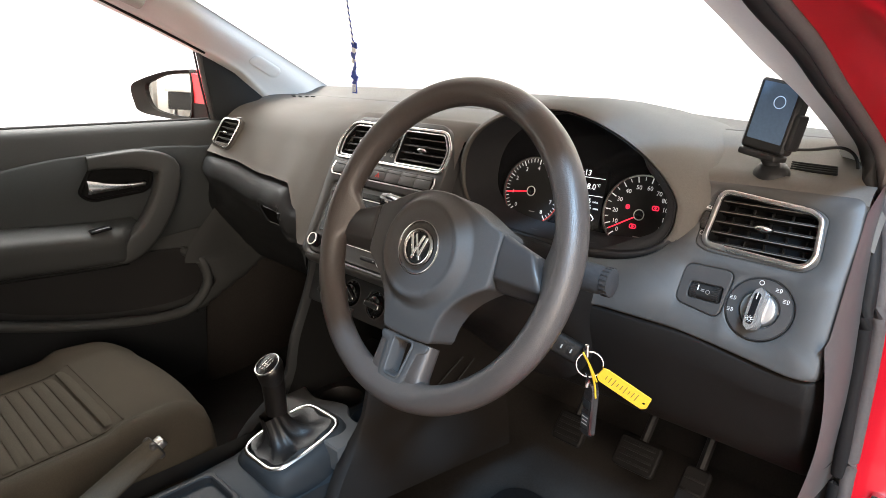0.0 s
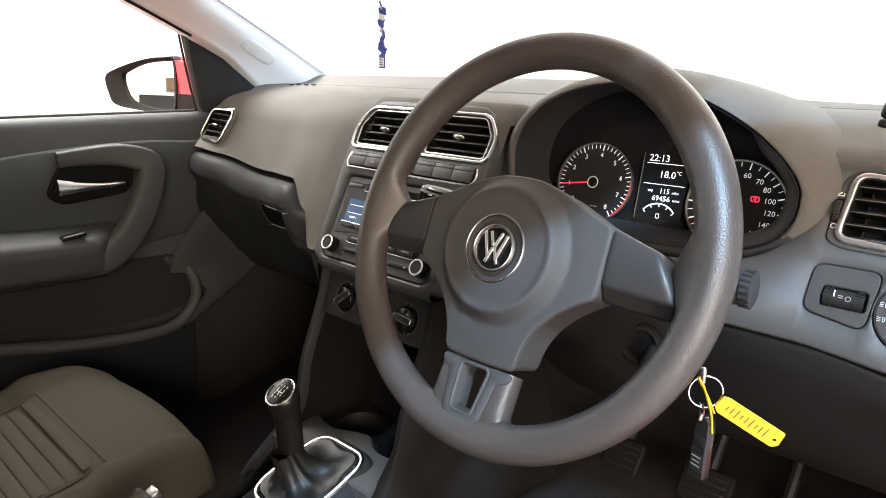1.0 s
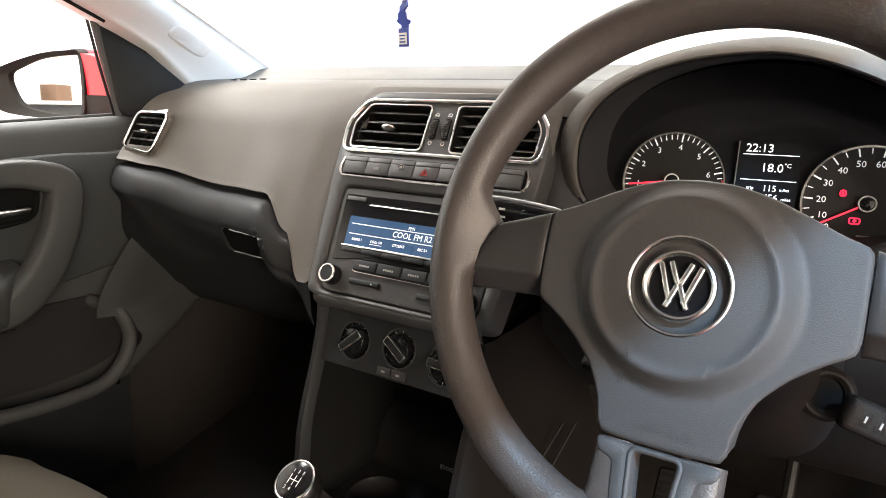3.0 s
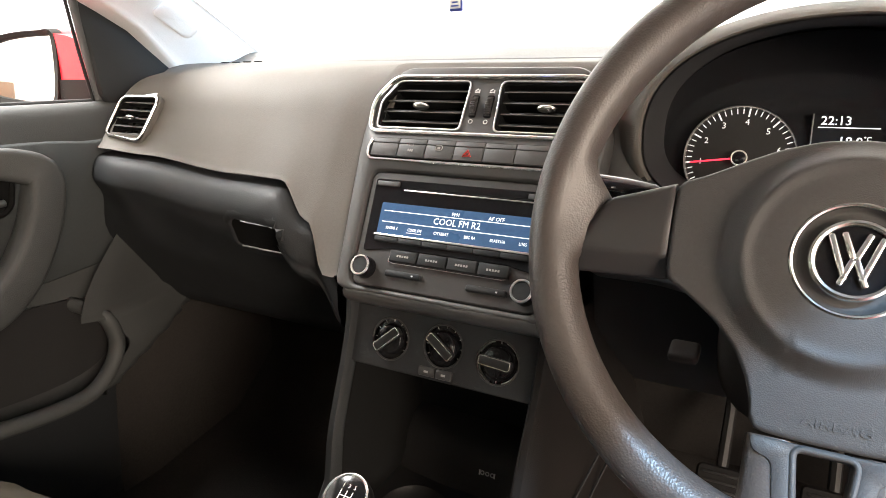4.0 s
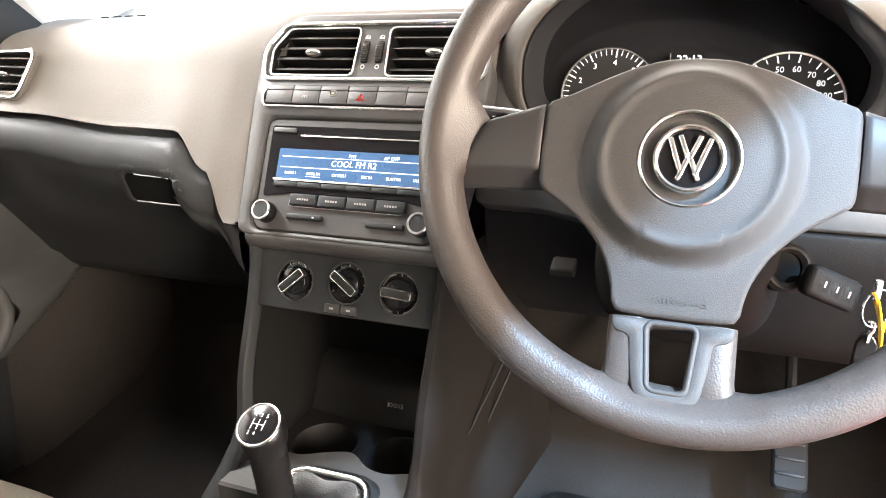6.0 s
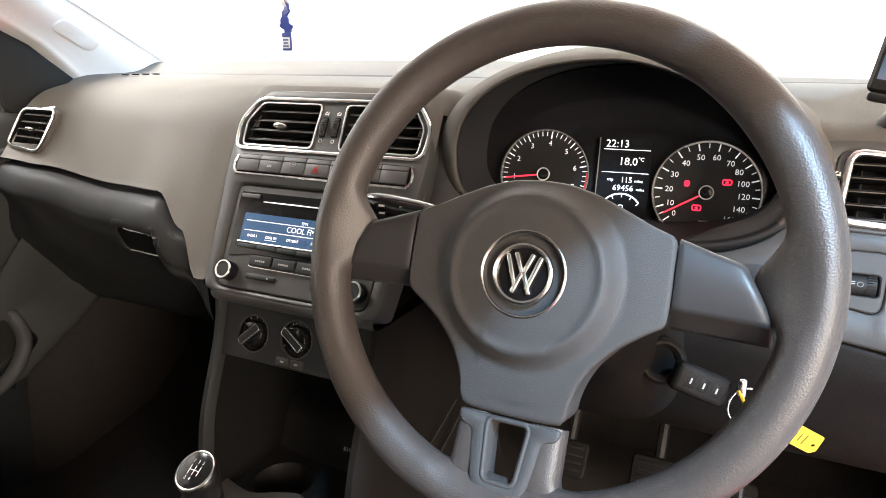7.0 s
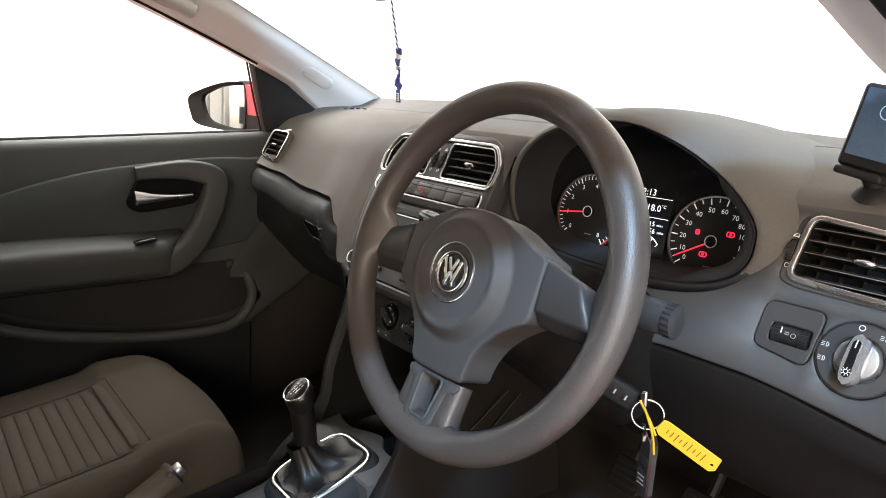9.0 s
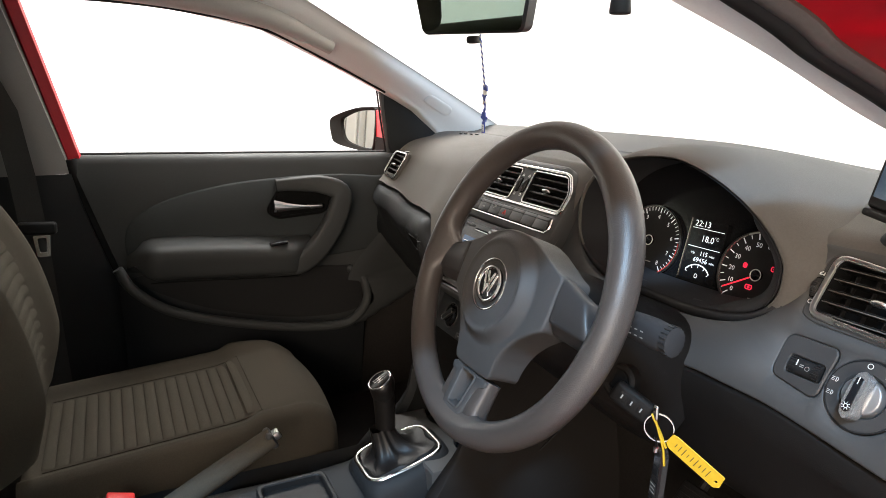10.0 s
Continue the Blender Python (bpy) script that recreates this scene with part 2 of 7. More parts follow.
def smooth_path(pts, n=6, closed=False):
    """Catmull-Rom through the points."""
    pts = [Vector(p) for p in pts]
    out, k = [], len(pts)
    for i in range(k if closed else k - 1):
        p1, p2 = pts[i], pts[(i + 1) % k]
        p0 = pts[i - 1] if (closed or i) else p1 * 2 - p2
        p3 = pts[(i + 2) % k] if (closed or i + 2 < k) else p2 * 2 - p1
        for s in range(n):
            t = s / n
            out.append(0.5 * ((2 * p1) + (p2 - p0) * t + (2 * p0 - 5 * p1 + 4 * p2 - p3) * t * t + (3 * p1 - p0 - 3 * p2 + p3) * t ** 3))
    if not closed:
        out.append(pts[-1])
    return out


def sweep(path, section, closed=False, caps=True, up=(0, 0, 1), scale=None, m=Matrix()):
    """Carry a closed section (pairs: sideways, upwards) along a path."""
    path = [Vector(p) for p in path]
    rows, k = [], len(path)
    for i, p in enumerate(path):
        a = path[i - 1] if (closed or i) else p
        b = path[(i + 1) % k] if (closed or i + 1 < k) else p
        d = (b - a).normalized()
        side = d.cross(Vector(up))
        side = side.normalized() if side.length > 1e-6 else Vector((1, 0, 0))
        top = side.cross(d)
        f = scale(i / max(k - 1, 1)) if scale else 1.0
        rows.append([p + side * (f * s) + top * (f * t) for s, t in section])
    if closed:
        rows.append(rows[0])
    bm = loft(rows, closed=True, caps=caps and not closed, m=m)
    if closed:
        bmesh.ops.remove_doubles(bm, verts=bm.verts, dist=1e-6)
    return bm


def ring_section(rx, ry=None, n=10):
    ry = ry or rx
    return [(rx * math.cos(2 * math.pi * i / n), ry * math.sin(2 * math.pi * i / n)) for i in range(n)]


def round_rect(w, h, r, n=5, cx=0.0, cy=0.0):
    """The outline of a rounded rectangle."""
    out = []
    for sx, sy, a0 in ((1, 1, 0), (-1, 1, 90), (-1, -1, 180), (1, -1, 270)):
        for i in range(n + 1):
            a = radians(a0 + 90 * i / n)
            out.append((cx + sx * (w / 2 - r) + r * math.cos(a), cy + sy * (h / 2 - r) + r * math.sin(a)))
    return out


def circle(r, n=48, cx=0.0, cy=0.0):
    return [(cx + r * math.cos(2 * math.pi * i / n), cy + r * math.sin(2 * math.pi * i / n)) for i in range(n)]


def rounded(pts, r, n=4):
    """Round the corners of a polygon."""
    out, k = [], len(pts)
    for i in range(k):
        p0, p1, p2 = Vector(pts[i - 1]), Vector(pts[i]), Vector(pts[(i + 1) % k])
        d0, d2 = (p0 - p1), (p2 - p1)
        q = min(r, 0.45 * d0.length, 0.45 * d2.length)
        a, b = p1 + d0.normalized() * q, p1 + d2.normalized() * q
        for s in range(n + 1):
            t = s / n
            out.append(tuple(a * (1 - t) ** 2 + p1 * (2 * t * (1 - t)) + b * t * t))
    return out


def inset(pts, d):
    """Move a closed outline inwards (counter-clockwise) by d."""
    area = sum(a[0] * b[1] - b[0] * a[1] for a, b in zip(pts, pts[1:] + pts[:1]))
    sgn = 1 if area > 0 else -1
    out, k = [], len(pts)
    for i in range(k):
        a, b = Vector(pts[i - 1]), Vector(pts[(i + 1) % k])
        t = (b - a)
        t = t.normalized() if t.length > 1e-9 else Vector((1, 0))
        out.append((pts[i][0] - sgn * t.y * d, pts[i][1] + sgn * t.x * d))
    return out


def panel(outline, holes=(), depth=0.01, edge=0.0015, m=Matrix(), back=False, lift=None):
    """A plate with holes: its face lies at z = 0, its walls go back by depth. lift(x, y) raises the face."""
    bm = bmesh.new()
    edges, loops = [], []
    for n, pts in enumerate([list(outline)] + [list(h) for h in holes]):
        front = inset(pts, edge if n == 0 else -edge) if edge else pts
        zs = [lift(*p) if lift else 0.0 for p in front]
        f = [bm.verts.new((x, y, z)) for (x, y), z in zip(front, zs)]
        s = [bm.verts.new((x, y, z - edge)) for (x, y), z in zip(pts, zs)]
        w = [bm.verts.new((x, y, -depth)) for x, y in pts]
        k = len(f)
        for i in range(k):
            j = (i + 1) % k
            edges.append(bm.edges.new((f[i], f[j])))
            bm.faces.new((f[i], s[i], s[j], f[j]))
            bm.faces.new((s[i], w[i], w[j], s[j]))
        loops.append(w)
    bmesh.ops.triangle_fill(bm, use_beauty=True, use_dissolve=False, edges=edges)
    if back:
        bm.faces.new(loops[0])
    bm.transform(m)
    return bm


def ring(outline, r, m=Matrix(), n=8, flat=1.0):
    """A bead of radius r along a closed outline in the plane."""
    return sweep([(x, y, 0) for x, y in outline], ring_section(r, r * flat, n), closed=True, m=m)


def writing(name, text, size, m, mat, parent, label="", align="CENTER", wide=1.0):
    cu = bpy.data.curves.new(name, "FONT")
    cu.body, cu.size, cu.align_x, cu.align_y, cu.resolution_u = text, size, align, "CENTER", 2
    tmp = bpy.data.objects.new(name, cu)
    me = bpy.data.meshes.new_from_object(tmp)
    bpy.data.objects.remove(tmp)
    bpy.data.curves.remove(cu)
    bm = bmesh.new()
    bm.from_mesh(me)
    bpy.data.meshes.remove(me)
    bm.transform(m @ Matrix.Diagonal((wide, 1, 1, 1)))
    return part(name, bm, mat, parent, label, smooth=False)


def at(m, x, y, z=0.0, turn=0.0):
    return m @ Matrix.Translation((x, y, z)) @ Matrix.Rotation(radians(turn), 4, "Z")


def mix(a, b, t):
    return a + (b - a) * t


def ease(t):
    t = max(0.0, min(1.0, t))
    return t * t * (3 - 2 * t)


def table(stations, x):
    """Rows of numbers between stations, eased."""
    if x <= stations[0][0]:
        return stations[0][1]
    for (x0, a), (x1, b) in zip(stations, stations[1:]):
        if x <= x1:
            t = ease((x - x0) / (x1 - x0))
            return [(mix(p[0], q[0], t), mix(p[1], q[1], t)) for p, q in zip(a, b)]
    return stations[-1][1]


def span(a, b, n):
    return [a + (b - a) * i / (n - 1) for i in range(n)]

# ---------------------------------------------------------------- the room round the car
RX0, RX1, RY0, RY1, RZ = -4.6, 4.6, -4.2, 4.6, 3.5


def wall(name, sx, sy, sz, x, y, z, mat=WALL, label="plain white painted showroom wall", cat="wall"):
    return part(name, box(sx, sy, sz, Matrix.Translation((x, y, z))), mat, None, label, smooth=False, category=cat, kind="structure")


wall("floor", 9.4, 9.0, 0.1, 0, 0.2, -0.05, FLOORPAINT, "pale grey painted showroom floor", "floor")
wall("ceiling", 9.4, 9.0, 0.1, 0, 0.2, RZ + 0.05, WALL, "white painted showroom ceiling", "ceiling")
wall("wall_north", 9.4, 0.1, RZ, 0, RY1 + 0.05, RZ / 2)
# the wall behind the car gets an added, unseen opening on the driver's side
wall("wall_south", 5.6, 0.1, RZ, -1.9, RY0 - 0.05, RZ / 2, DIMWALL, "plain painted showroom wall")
# its raked sill is made up to shape the incoming light
part("wall_south_breast", panel([(0.90, 0.0), (4.30, 0.0), (4.30, RZ), (3.30, RZ), (3.30, 2.634), (2.0, 1.594), (2.0, RZ), (0.90, RZ)], depth=0.1, edge=0.0, m=axes((0, RY0 - 0.1, 0), (1, 0, 0), (0, 0, 1)), back=True), DIMWALL, None, "unseen wall round an added raked opening that shapes light", smooth=False, category="wall", kind="structure")
wall("wall_south_return", 0.4, 0.1, RZ, 4.5, RY0 - 0.05, RZ / 2, DIMWALL, "plain painted showroom wall")
wall("wall_west", 0.1, RY1 - RY0, RZ, RX0 - 0.05, 0.2, RZ / 2)
# unseen open side, added to let in sky light under a lintel; short returns
OPEN_Z = 3.22
wall("wall_east", 0.1, RY1 - RY0, RZ - OPEN_Z + 0.3, RX1 + 0.05, 0.2, OPEN_Z + (RZ - OPEN_Z + 0.3) / 2, DIMWALL, "added unseen lintel that limits the sky light")
wall("wall_east_return", 0.1, 1.2, OPEN_Z, RX1 + 0.05, RY1 - 0.6, OPEN_Z / 2, DIMWALL, "plain painted showroom wall")
wall("wall_east_return", 0.1, 0.6, OPEN_Z, RX1 + 0.05, RY0 + 0.3, OPEN_Z / 2, DIMWALL, "plain painted showroom wall")
# unseen ground added, kept pale so that it reflects light into the car
part("ground", loft([[(x, y, -0.02) for x in (-200.0, 200.0)] for y in (-200.0, 200.0)]), PALEGROUND, None, "added unseen ground, pale to bounce light", category="ground", kind="structure")

# ---------------------------------------------------------------- car shell
# inner front edge and rear edge of the windscreen pillars, the passenger's side
shell = thing("car", (0, 0, 0.2), "red hatchback with pale grey inner pillars parked indoors", "car")


def pillar_rows(front, rear, bulge, side, z0=-0.02, n=14):
    rows = []
    for t in span(z0, 1.0, n):
        f, r = front(t), rear(t)
        mid = (f + r) / 2 + Vector((bulge * -side, 0, 0.006))
        out_f, out_r = f + Vector((side * 0.05, 0.02, 0)), r + Vector((side * 0.045, 0.0, 0))
        rows.append(smooth_path([out_f, f, f * 0.7 + mid * 0.3 + Vector((0, 0, 0.004)), mid, r * 0.75 + mid * 0.25, r, out_r], 3, closed=True))
    return rows


def line(a, b):
    a, b = Vector(a), Vector(b)
    return lambda t: a + (b - a) * t


LF = line((-0.632, 0.64, 0.958), (-0.553, -0.03, 1.305))
REAR = ((0.0, (-0.690, 0.452, 0.930)), (0.12, (-0.682, 0.427, 0.959)), (0.30, (-0.668, 0.346, 1.030)), (0.42, (-0.657, 0.268, 1.073)), (0.62, (-0.643, 0.133, 1.137)), (0.85, (-0.626, -0.043, 1.214)), (1.0, (-0.619, -0.200, 1.243)))


def left_rear(t):
    for (t0, a), (t1, b) in zip(REAR, REAR[1:]):
        if t <= t1:
            return Vector(a).lerp(Vector(b), (t - t0) / (t1 - t0))
    return Vector(REAR[-1][1])


part("windscreen_pillar", loft(pillar_rows(LF, left_rear, 0.022, -1), closed=True, caps=True), PILLAR, shell, "pale grey plastic windscreen pillar trim")
# driver's side, in ribbons: pillar trim, rubber seals, red aperture
TRIM_A = smooth_path([(0.560, -0.45, 1.250), (0.575, -0.22, 1.208), (0.590, -0.035, 1.147), (0.599, 0.058, 1.114), (0.608, 0.153, 1.075), (0.617, 0.238, 1.043), (0.625, 0.320, 1.007), (0.630, 0.370, 0.981), (0.635, 0.415, 0.945), (0.640, 0.452, 0.905)], 4)
TRIM_B = smooth_path([(0.585, -0.45, 1.248), (0.602, -0.22, 1.205), (0.617, -0.033, 1.144), (0.625, 0.050, 1.110), (0.634, 0.143, 1.074), (0.639, 0.191, 1.052), (0.648, 0.270, 1.015), (0.654, 0.335, 0.984), (0.659, 0.385, 0.948), (0.664, 0.415, 0.910)], 4)
TRIM_B = [b.lerp(b + Vector((0.031, 0.004, 0.009)), 0.28) for b in TRIM_B]
part("windscreen_pillar", loft([[RF + Vector((0.02, 0.10, 0.03)) for RF in TRIM_A], [a + Vector((-0.002, 0.012, 0.006)) for a in TRIM_A], TRIM_A, [a.lerp(b, 0.4) + Vector((-0.003, 0, 0.004)) for a, b in zip(TRIM_A, TRIM_B)], [a.lerp(b, 0.8) for a, b in zip(TRIM_A, TRIM_B)], TRIM_B]), PILLAR, shell, "pale grey plastic windscreen pillar trim", angle=70)
# oval cap in the pillar trim, curved with it
cap_n = Vector((-0.70, 0.28, 0.65)).normalized()
cap_u = (LF(1) - LF(0)).normalized()
cap_u = (cap_u - cap_n * cap_u.dot(cap_n)).normalized()
cap_v = cap_n.cross(cap_u)
skin = loft(pillar_rows(LF, left_rear, 0.022, -1), closed=True)
bmesh.ops.triangulate(skin, faces=skin.faces)
tris = [[v.co.copy() for v in f.verts] for f in skin.faces]
skin.free()


def on_pillar(u, v, lift):
    """Point of the pillar trim under the cap's own u and v, lifted off it."""
    start = Vector((-0.6262, 0.3918, 1.0419)) + cap_u * u + cap_v * v - cap_n * 0.05
    hits = [h for h in (mathutils.geometry.intersect_ray_tri(*tri, cap_n, start, True) for tri in tris) if h]
    spot = min(hits, key=lambda h: (h - start).length) if hits else start + cap_n * 0.05
    return spot - cap_n * lift


cap_edge = round_rect(0.084, 0.034, 0.013, 5)
part("pillar_cap", loft([[on_pillar(x * k, y * k, lift) for x, y in cap_edge] for k, lift in ((0.03, 0.0006), (0.35, 0.0006), (0.7, 0.0006), (0.95, 0.0006), (0.985, 0.0002), (1.0, -0.0012))], closed=True), PILLAR, shell, "pale grey cap in the pillar trim", angle=60)

# roof, lined inside and red outside
roofrows, skinrows = [], []
for y in span(-1.75, 0.03, 16):
    top = 1.335 + 0.03 * (1 - ((y + 0.7) / 1.1) ** 2)
    r, s = [], []
    for u in span(-1, 1, 17):
        x = 0.60 * u
        z = top - 0.085 * abs(u) ** 4
        r.append((x, y, z))
        s.append((x * 1.09, y + 0.02, z + 0.035))
    roofrows.append(r)
    skinrows.append(s)
part("headliner", loft(roofrows), HEADLINER, shell, "pale grey cloth headliner")
part("roof_panel", loft(skinrows), RED, shell, "red painted roof")
# roof rail over the side window
part("roof_rail_trim", sweep(smooth_path([(-0.596, 0.10, 1.172), (-0.594, -0.03, 1.228), (-0.598, -0.18, 1.260), (-0.600, -0.38, 1.276), (-0.600, -0.7, 1.280), (-0.615, -1.2, 1.25)], 6), ring_section(0.036, 0.028, 14), scale=lambda t: 0.55 + 0.45 * ease(t / 0.30)), HEADLINER, shell)
part("roof_rail_trim", sweep(smooth_path([(0.606, -0.05, 1.17), (0.600, -0.2, 1.240), (0.592, -0.45, 1.270), (0.588, -0.8, 1.276), (0.60, -1.3, 1.25)], 5), ring_section(0.028, 0.024, 12)), HEADLINER, shell)
# door aperture on the driver's side: rubber seals and red flange
SEAL_B = smooth_path([(0.585, -0.60, 1.255), (0.602, -0.22, 1.205), (0.617, -0.033, 1.144), (0.625, 0.050, 1.110), (0.634, 0.143, 1.074), (0.639, 0.191, 1.052), (0.648, 0.270, 1.015), (0.656, 0.330, 0.980), (0.672, 0.335, 0.935), (0.692, 0.306, 0.880), (0.700, 0.290, 0.811), (0.700, 0.302, 0.725), (0.700, 0.317, 0.631), (0.700, 0.323, 0.563), (0.700, 0.300, 0.420), (0.70, 0.20, 0.31), (0.70, -0.8, 0.29)], 6)
SEAL_C = smooth_path([(0.612, -0.60, 1.262), (0.630, -0.22, 1.222), (0.651, 0.008, 1.143), (0.656, 0.056, 1.119), (0.6625, 0.125, 1.092), (0.670, 0.204, 1.052), (0.678, 0.280, 1.015), (0.686, 0.335, 0.982), (0.700, 0.345, 0.935), (0.713, 0.325, 0.880), (0.720, 0.318, 0.806), (0.720, 0.332, 0.714), (0.720, 0.330, 0.635), (0.720, 0.325, 0.598), (0.725, 0.300, 0.420), (0.73, 0.20, 0.31), (0.73, -0.8, 0.29)], 6)
SEAL_B = [b.lerp(c, 0.28 * ease((b.z - 0.93) / 0.06)) for b, c in zip(SEAL_B, SEAL_C)]
part("seal_channel", loft([[p + Vector((0, 0.012, 0.008)) for p in SEAL_B], SEAL_B, [b.lerp(c, 0.5) + Vector((0, 0.010, 0.008)) for b, c in zip(SEAL_B, SEAL_C)], SEAL_C]), RUBBER, shell, "black seal channel")
part("door_seal", sweep([b.lerp(c, 0.24) for b, c in zip(SEAL_B, SEAL_C)], ring_section(0.008, 0.007, 10)), RUBBER, shell, "black rubber door seal")
part("door_seal", sweep([b.lerp(c, 0.74) for b, c in zip(SEAL_B, SEAL_C)], ring_section(0.008, 0.007, 10)), GREYRUBBER, shell, "grey-brown rubber door seal")


def flange(p, out, back, drop):
    """The painted flange turns down along the windscreen pillar and up under the roof."""
    k = ease((p.y + 0.16) / 0.20) if p.z > 1.0 else 1.0
    return p + Vector((out * mix(0.45, 1.0, k), back * k, mix(0.5 * out, drop, k)))


part("door_aperture", loft([SEAL_C] + [[flange(p, *o) for p in SEAL_C] for o in ((0.012, 0, 0.001), (0.034, 0.002, 0.0), (0.042, 0.012, -0.004), (0.075, 0.05, -0.03), (0.085, 0.12, -0.06))]), RED, shell, "red painted door aperture", angle=60)
# front wing behind the aperture, sill and the side of the car behind the driver
part("front_wing", loft([[(0.80, y, z) for y in span(0.40, 1.6, 8)] for z in span(0.25, 0.93, 6)]), RED, shell, "red painted front wing")
part("front_wing", loft([[(-0.80, y, z) for y in span(0.40, 1.6, 8)] for z in span(0.25, 0.90, 6)]), RED, shell, "red painted front wing")
part("door_hinge", join(box(0.05, 0.03, 0.04, Matrix.Translation((0.765, 0.33, 0.575)), 0.006), cylinder(0.010, 0.010, 0.06, Matrix.Translation((0.785, 0.32, 0.545)))), SATIN, shell, "greyish metal door hinge")
# bonnet below the windscreen
part("bonnet", loft([[(x, y, 0.925 - 0.14 * (y - 0.8) - 0.05 * (x / 0.75) ** 4) for x in span(-0.78, 0.78, 14)] for y in span(0.80, 1.7, 8)]), RED, shell, "red painted bonnet")
# passenger side, behind the front door, with a window opening
part("rear_side_panel", join(box(0.10, 1.5, 0.66, Matrix.Translation((-0.76, -1.25, 0.59)), 0.01), box(0.06, 0.10, 0.34, Matrix.Translation((-0.70, -1.80, 1.09)), 0.01)), RED, shell, "red painted rear side")
part("rear_side_panel", join(box(0.10, 1.1, 0.66, Matrix.Translation((0.76, -1.45, 0.59)), 0.01), box(0.06, 0.10, 0.34, Matrix.Translation((0.70, -1.80, 1.09)), 0.01),
                             box(0.07, 0.16, 0.36, Matrix.Translation((0.67, -1.02, 1.09)) @ Matrix.Rotation(0.18, 4, "Y"), 0.01)), RED, shell, "red painted rear side")
part("tailgate", box(1.5, 0.08, 0.70, Matrix.Translation((0, -1.86, 0.60)), 0.01), RED, shell, "red painted tailgate")
part("tailgate_window", loft([[(x * mix(0.66, 0.60, t), mix(-1.84, -1.76, t) - 0.05 * (1 - x * x), mix(0.94, 1.33, t)) for x in span(-1, 1, 9)] for t in span(0, 1, 5)]), PRIVACY, shell, "tinted rear window")
for side in (1, -1):
    part("rear_side_window", loft([[(side * mix(0.725, 0.655, t), y, mix(0.91, 1.27, t)) for y in span(-0.72 if side < 0 else -1.08, -1.78, 6)] for t in span(0, 1, 5)]), PRIVACY, shell, "tinted rear side window")

# B-pillar of the passenger side: dark lower trim, pale upper trim greyed for its shade
bl, bu = [], []
for t in span(0, 1, 10):
    z = mix(0.30, 0.895, t)
    y0 = mix(-0.285, -0.452, ease(t) * 0.35 + t * 0.65)
    bl.append([(-0.700, y0 - 0.004, z), (-0.672, y0 - 0.010, z), (-0.664, y0 - 0.05, z), (-0.662, y0 - 0.25, z), (-0.675, y0 - 0.36, z), (-0.70, y0 - 0.37, z)])
for t in span(0, 1, 10):
    z = mix(0.895, 1.27, t)
    y0 = mix(-0.452, -0.545, t)
    dx = 0.055 * t ** 1.4
    bu.append([(-0.700 + dx, y0 - 0.004, z), (-0.676 + dx, y0 - 0.010, z), (-0.664 + dx, y0 - 0.05, z), (-0.660 + dx, y0 - 0.16, z), (-0.68 + dx, y0 - 0.21, z), (-0.70 + dx, y0 - 0.22, z)])
part("lower_pillar_trim", loft(bl), BLACK, shell, "dark grey plastic B-pillar trim")
part("upper_pillar_trim", loft(bu), SHADEDPOST, shell, "pale B-pillar trim, greyed for shade")
part("pillar_groove", sweep([(-0.652, -0.55, 0.99), (-0.630, -0.578, 1.10), (-0.612, -0.598, 1.17)], ring_section(0.004, 0.0025, 6)), DOORTRIM, shell)
part("belt_loop_cover", box(0.03, 0.07, 0.10, Matrix.Translation((-0.632, -0.66, 1.13)), 0.012, 3), SHADEDPOST, shell)
part("window_frame", loft([[(-0.690 + dx, mix(-0.440, -0.520, t) + o, mix(0.915, 1.26, t)) for o, dx in ((0.004, 0.05 * t ** 1.4 - 0.006), (0.0, 0.05 * t ** 1.4 + 0.004), (-0.022, 0.05 * t ** 1.4 + 0.004), (-0.03, 0.05 * t ** 1.4 - 0.01))] for t in span(0, 1, 8)]), RED, shell, "red painted inner window frame")

# carpet, bulkhead and tunnel underneath everything
part("footwell_carpet", loft([[(x, y, z) for x in span(-0.70, 0.70, 12)] for y, z in ((-1.8, 0.30), (-0.6, 0.27), (0.25, 0.26), (0.45, 0.29), (0.62, 0.42), (0.72, 0.62), (0.75, 0.93))]), CARPET, shell, "dark carpet of the footwell")
part("kick_panel", loft([[(-0.654 - 0.014 * ease((z - 0.56) / 0.06), y, z) for y in span(min(0.43, 0.180 + max(0.0, z - 0.490) / 0.354), 0.80, 8)] for z in span(0.24, 0.84, 40)]), CARPET, shell, "dark carpeted side of the footwell")
part("kick_panel", loft([[(0.690, y, z) for y in span(0.30, 0.80, 6)] for z in (0.26, 0.5, 0.75, 0.93)]), CARPET, shell, "dark carpeted side of the footwell")
part("bulkhead", loft([[(x, y, z) for x in span(-0.70, 0.70, 8)] for y, z in ((0.56, 0.28), (0.57, 0.60), (0.52, 0.90))]), CARPET, shell, "dark bulkhead carpet")
part("rear_bench", join(box(1.2, 0.5, 0.3, Matrix.Translation((0, -1.25, 0.42)), 0.06, 3), box(1.2, 0.16, 0.6, Matrix.Translation((0, -1.60, 0.75)) @ Matrix.Rotation(-0.3, 4, "X"), 0.05, 3)), FABRIC, shell, "dark fabric rear bench")
part("side_sill", box(0.10, 2.3, 0.16, Matrix.Translation((-0.715, -0.72, 0.285)), 0.015, 2), LOWER, shell, "dark sill trim")
part("side_sill", box(0.12, 1.5, 0.14, Matrix.Translation((0.76, -0.4, 0.26)), 0.02, 3), RED, shell, "red painted door sill")

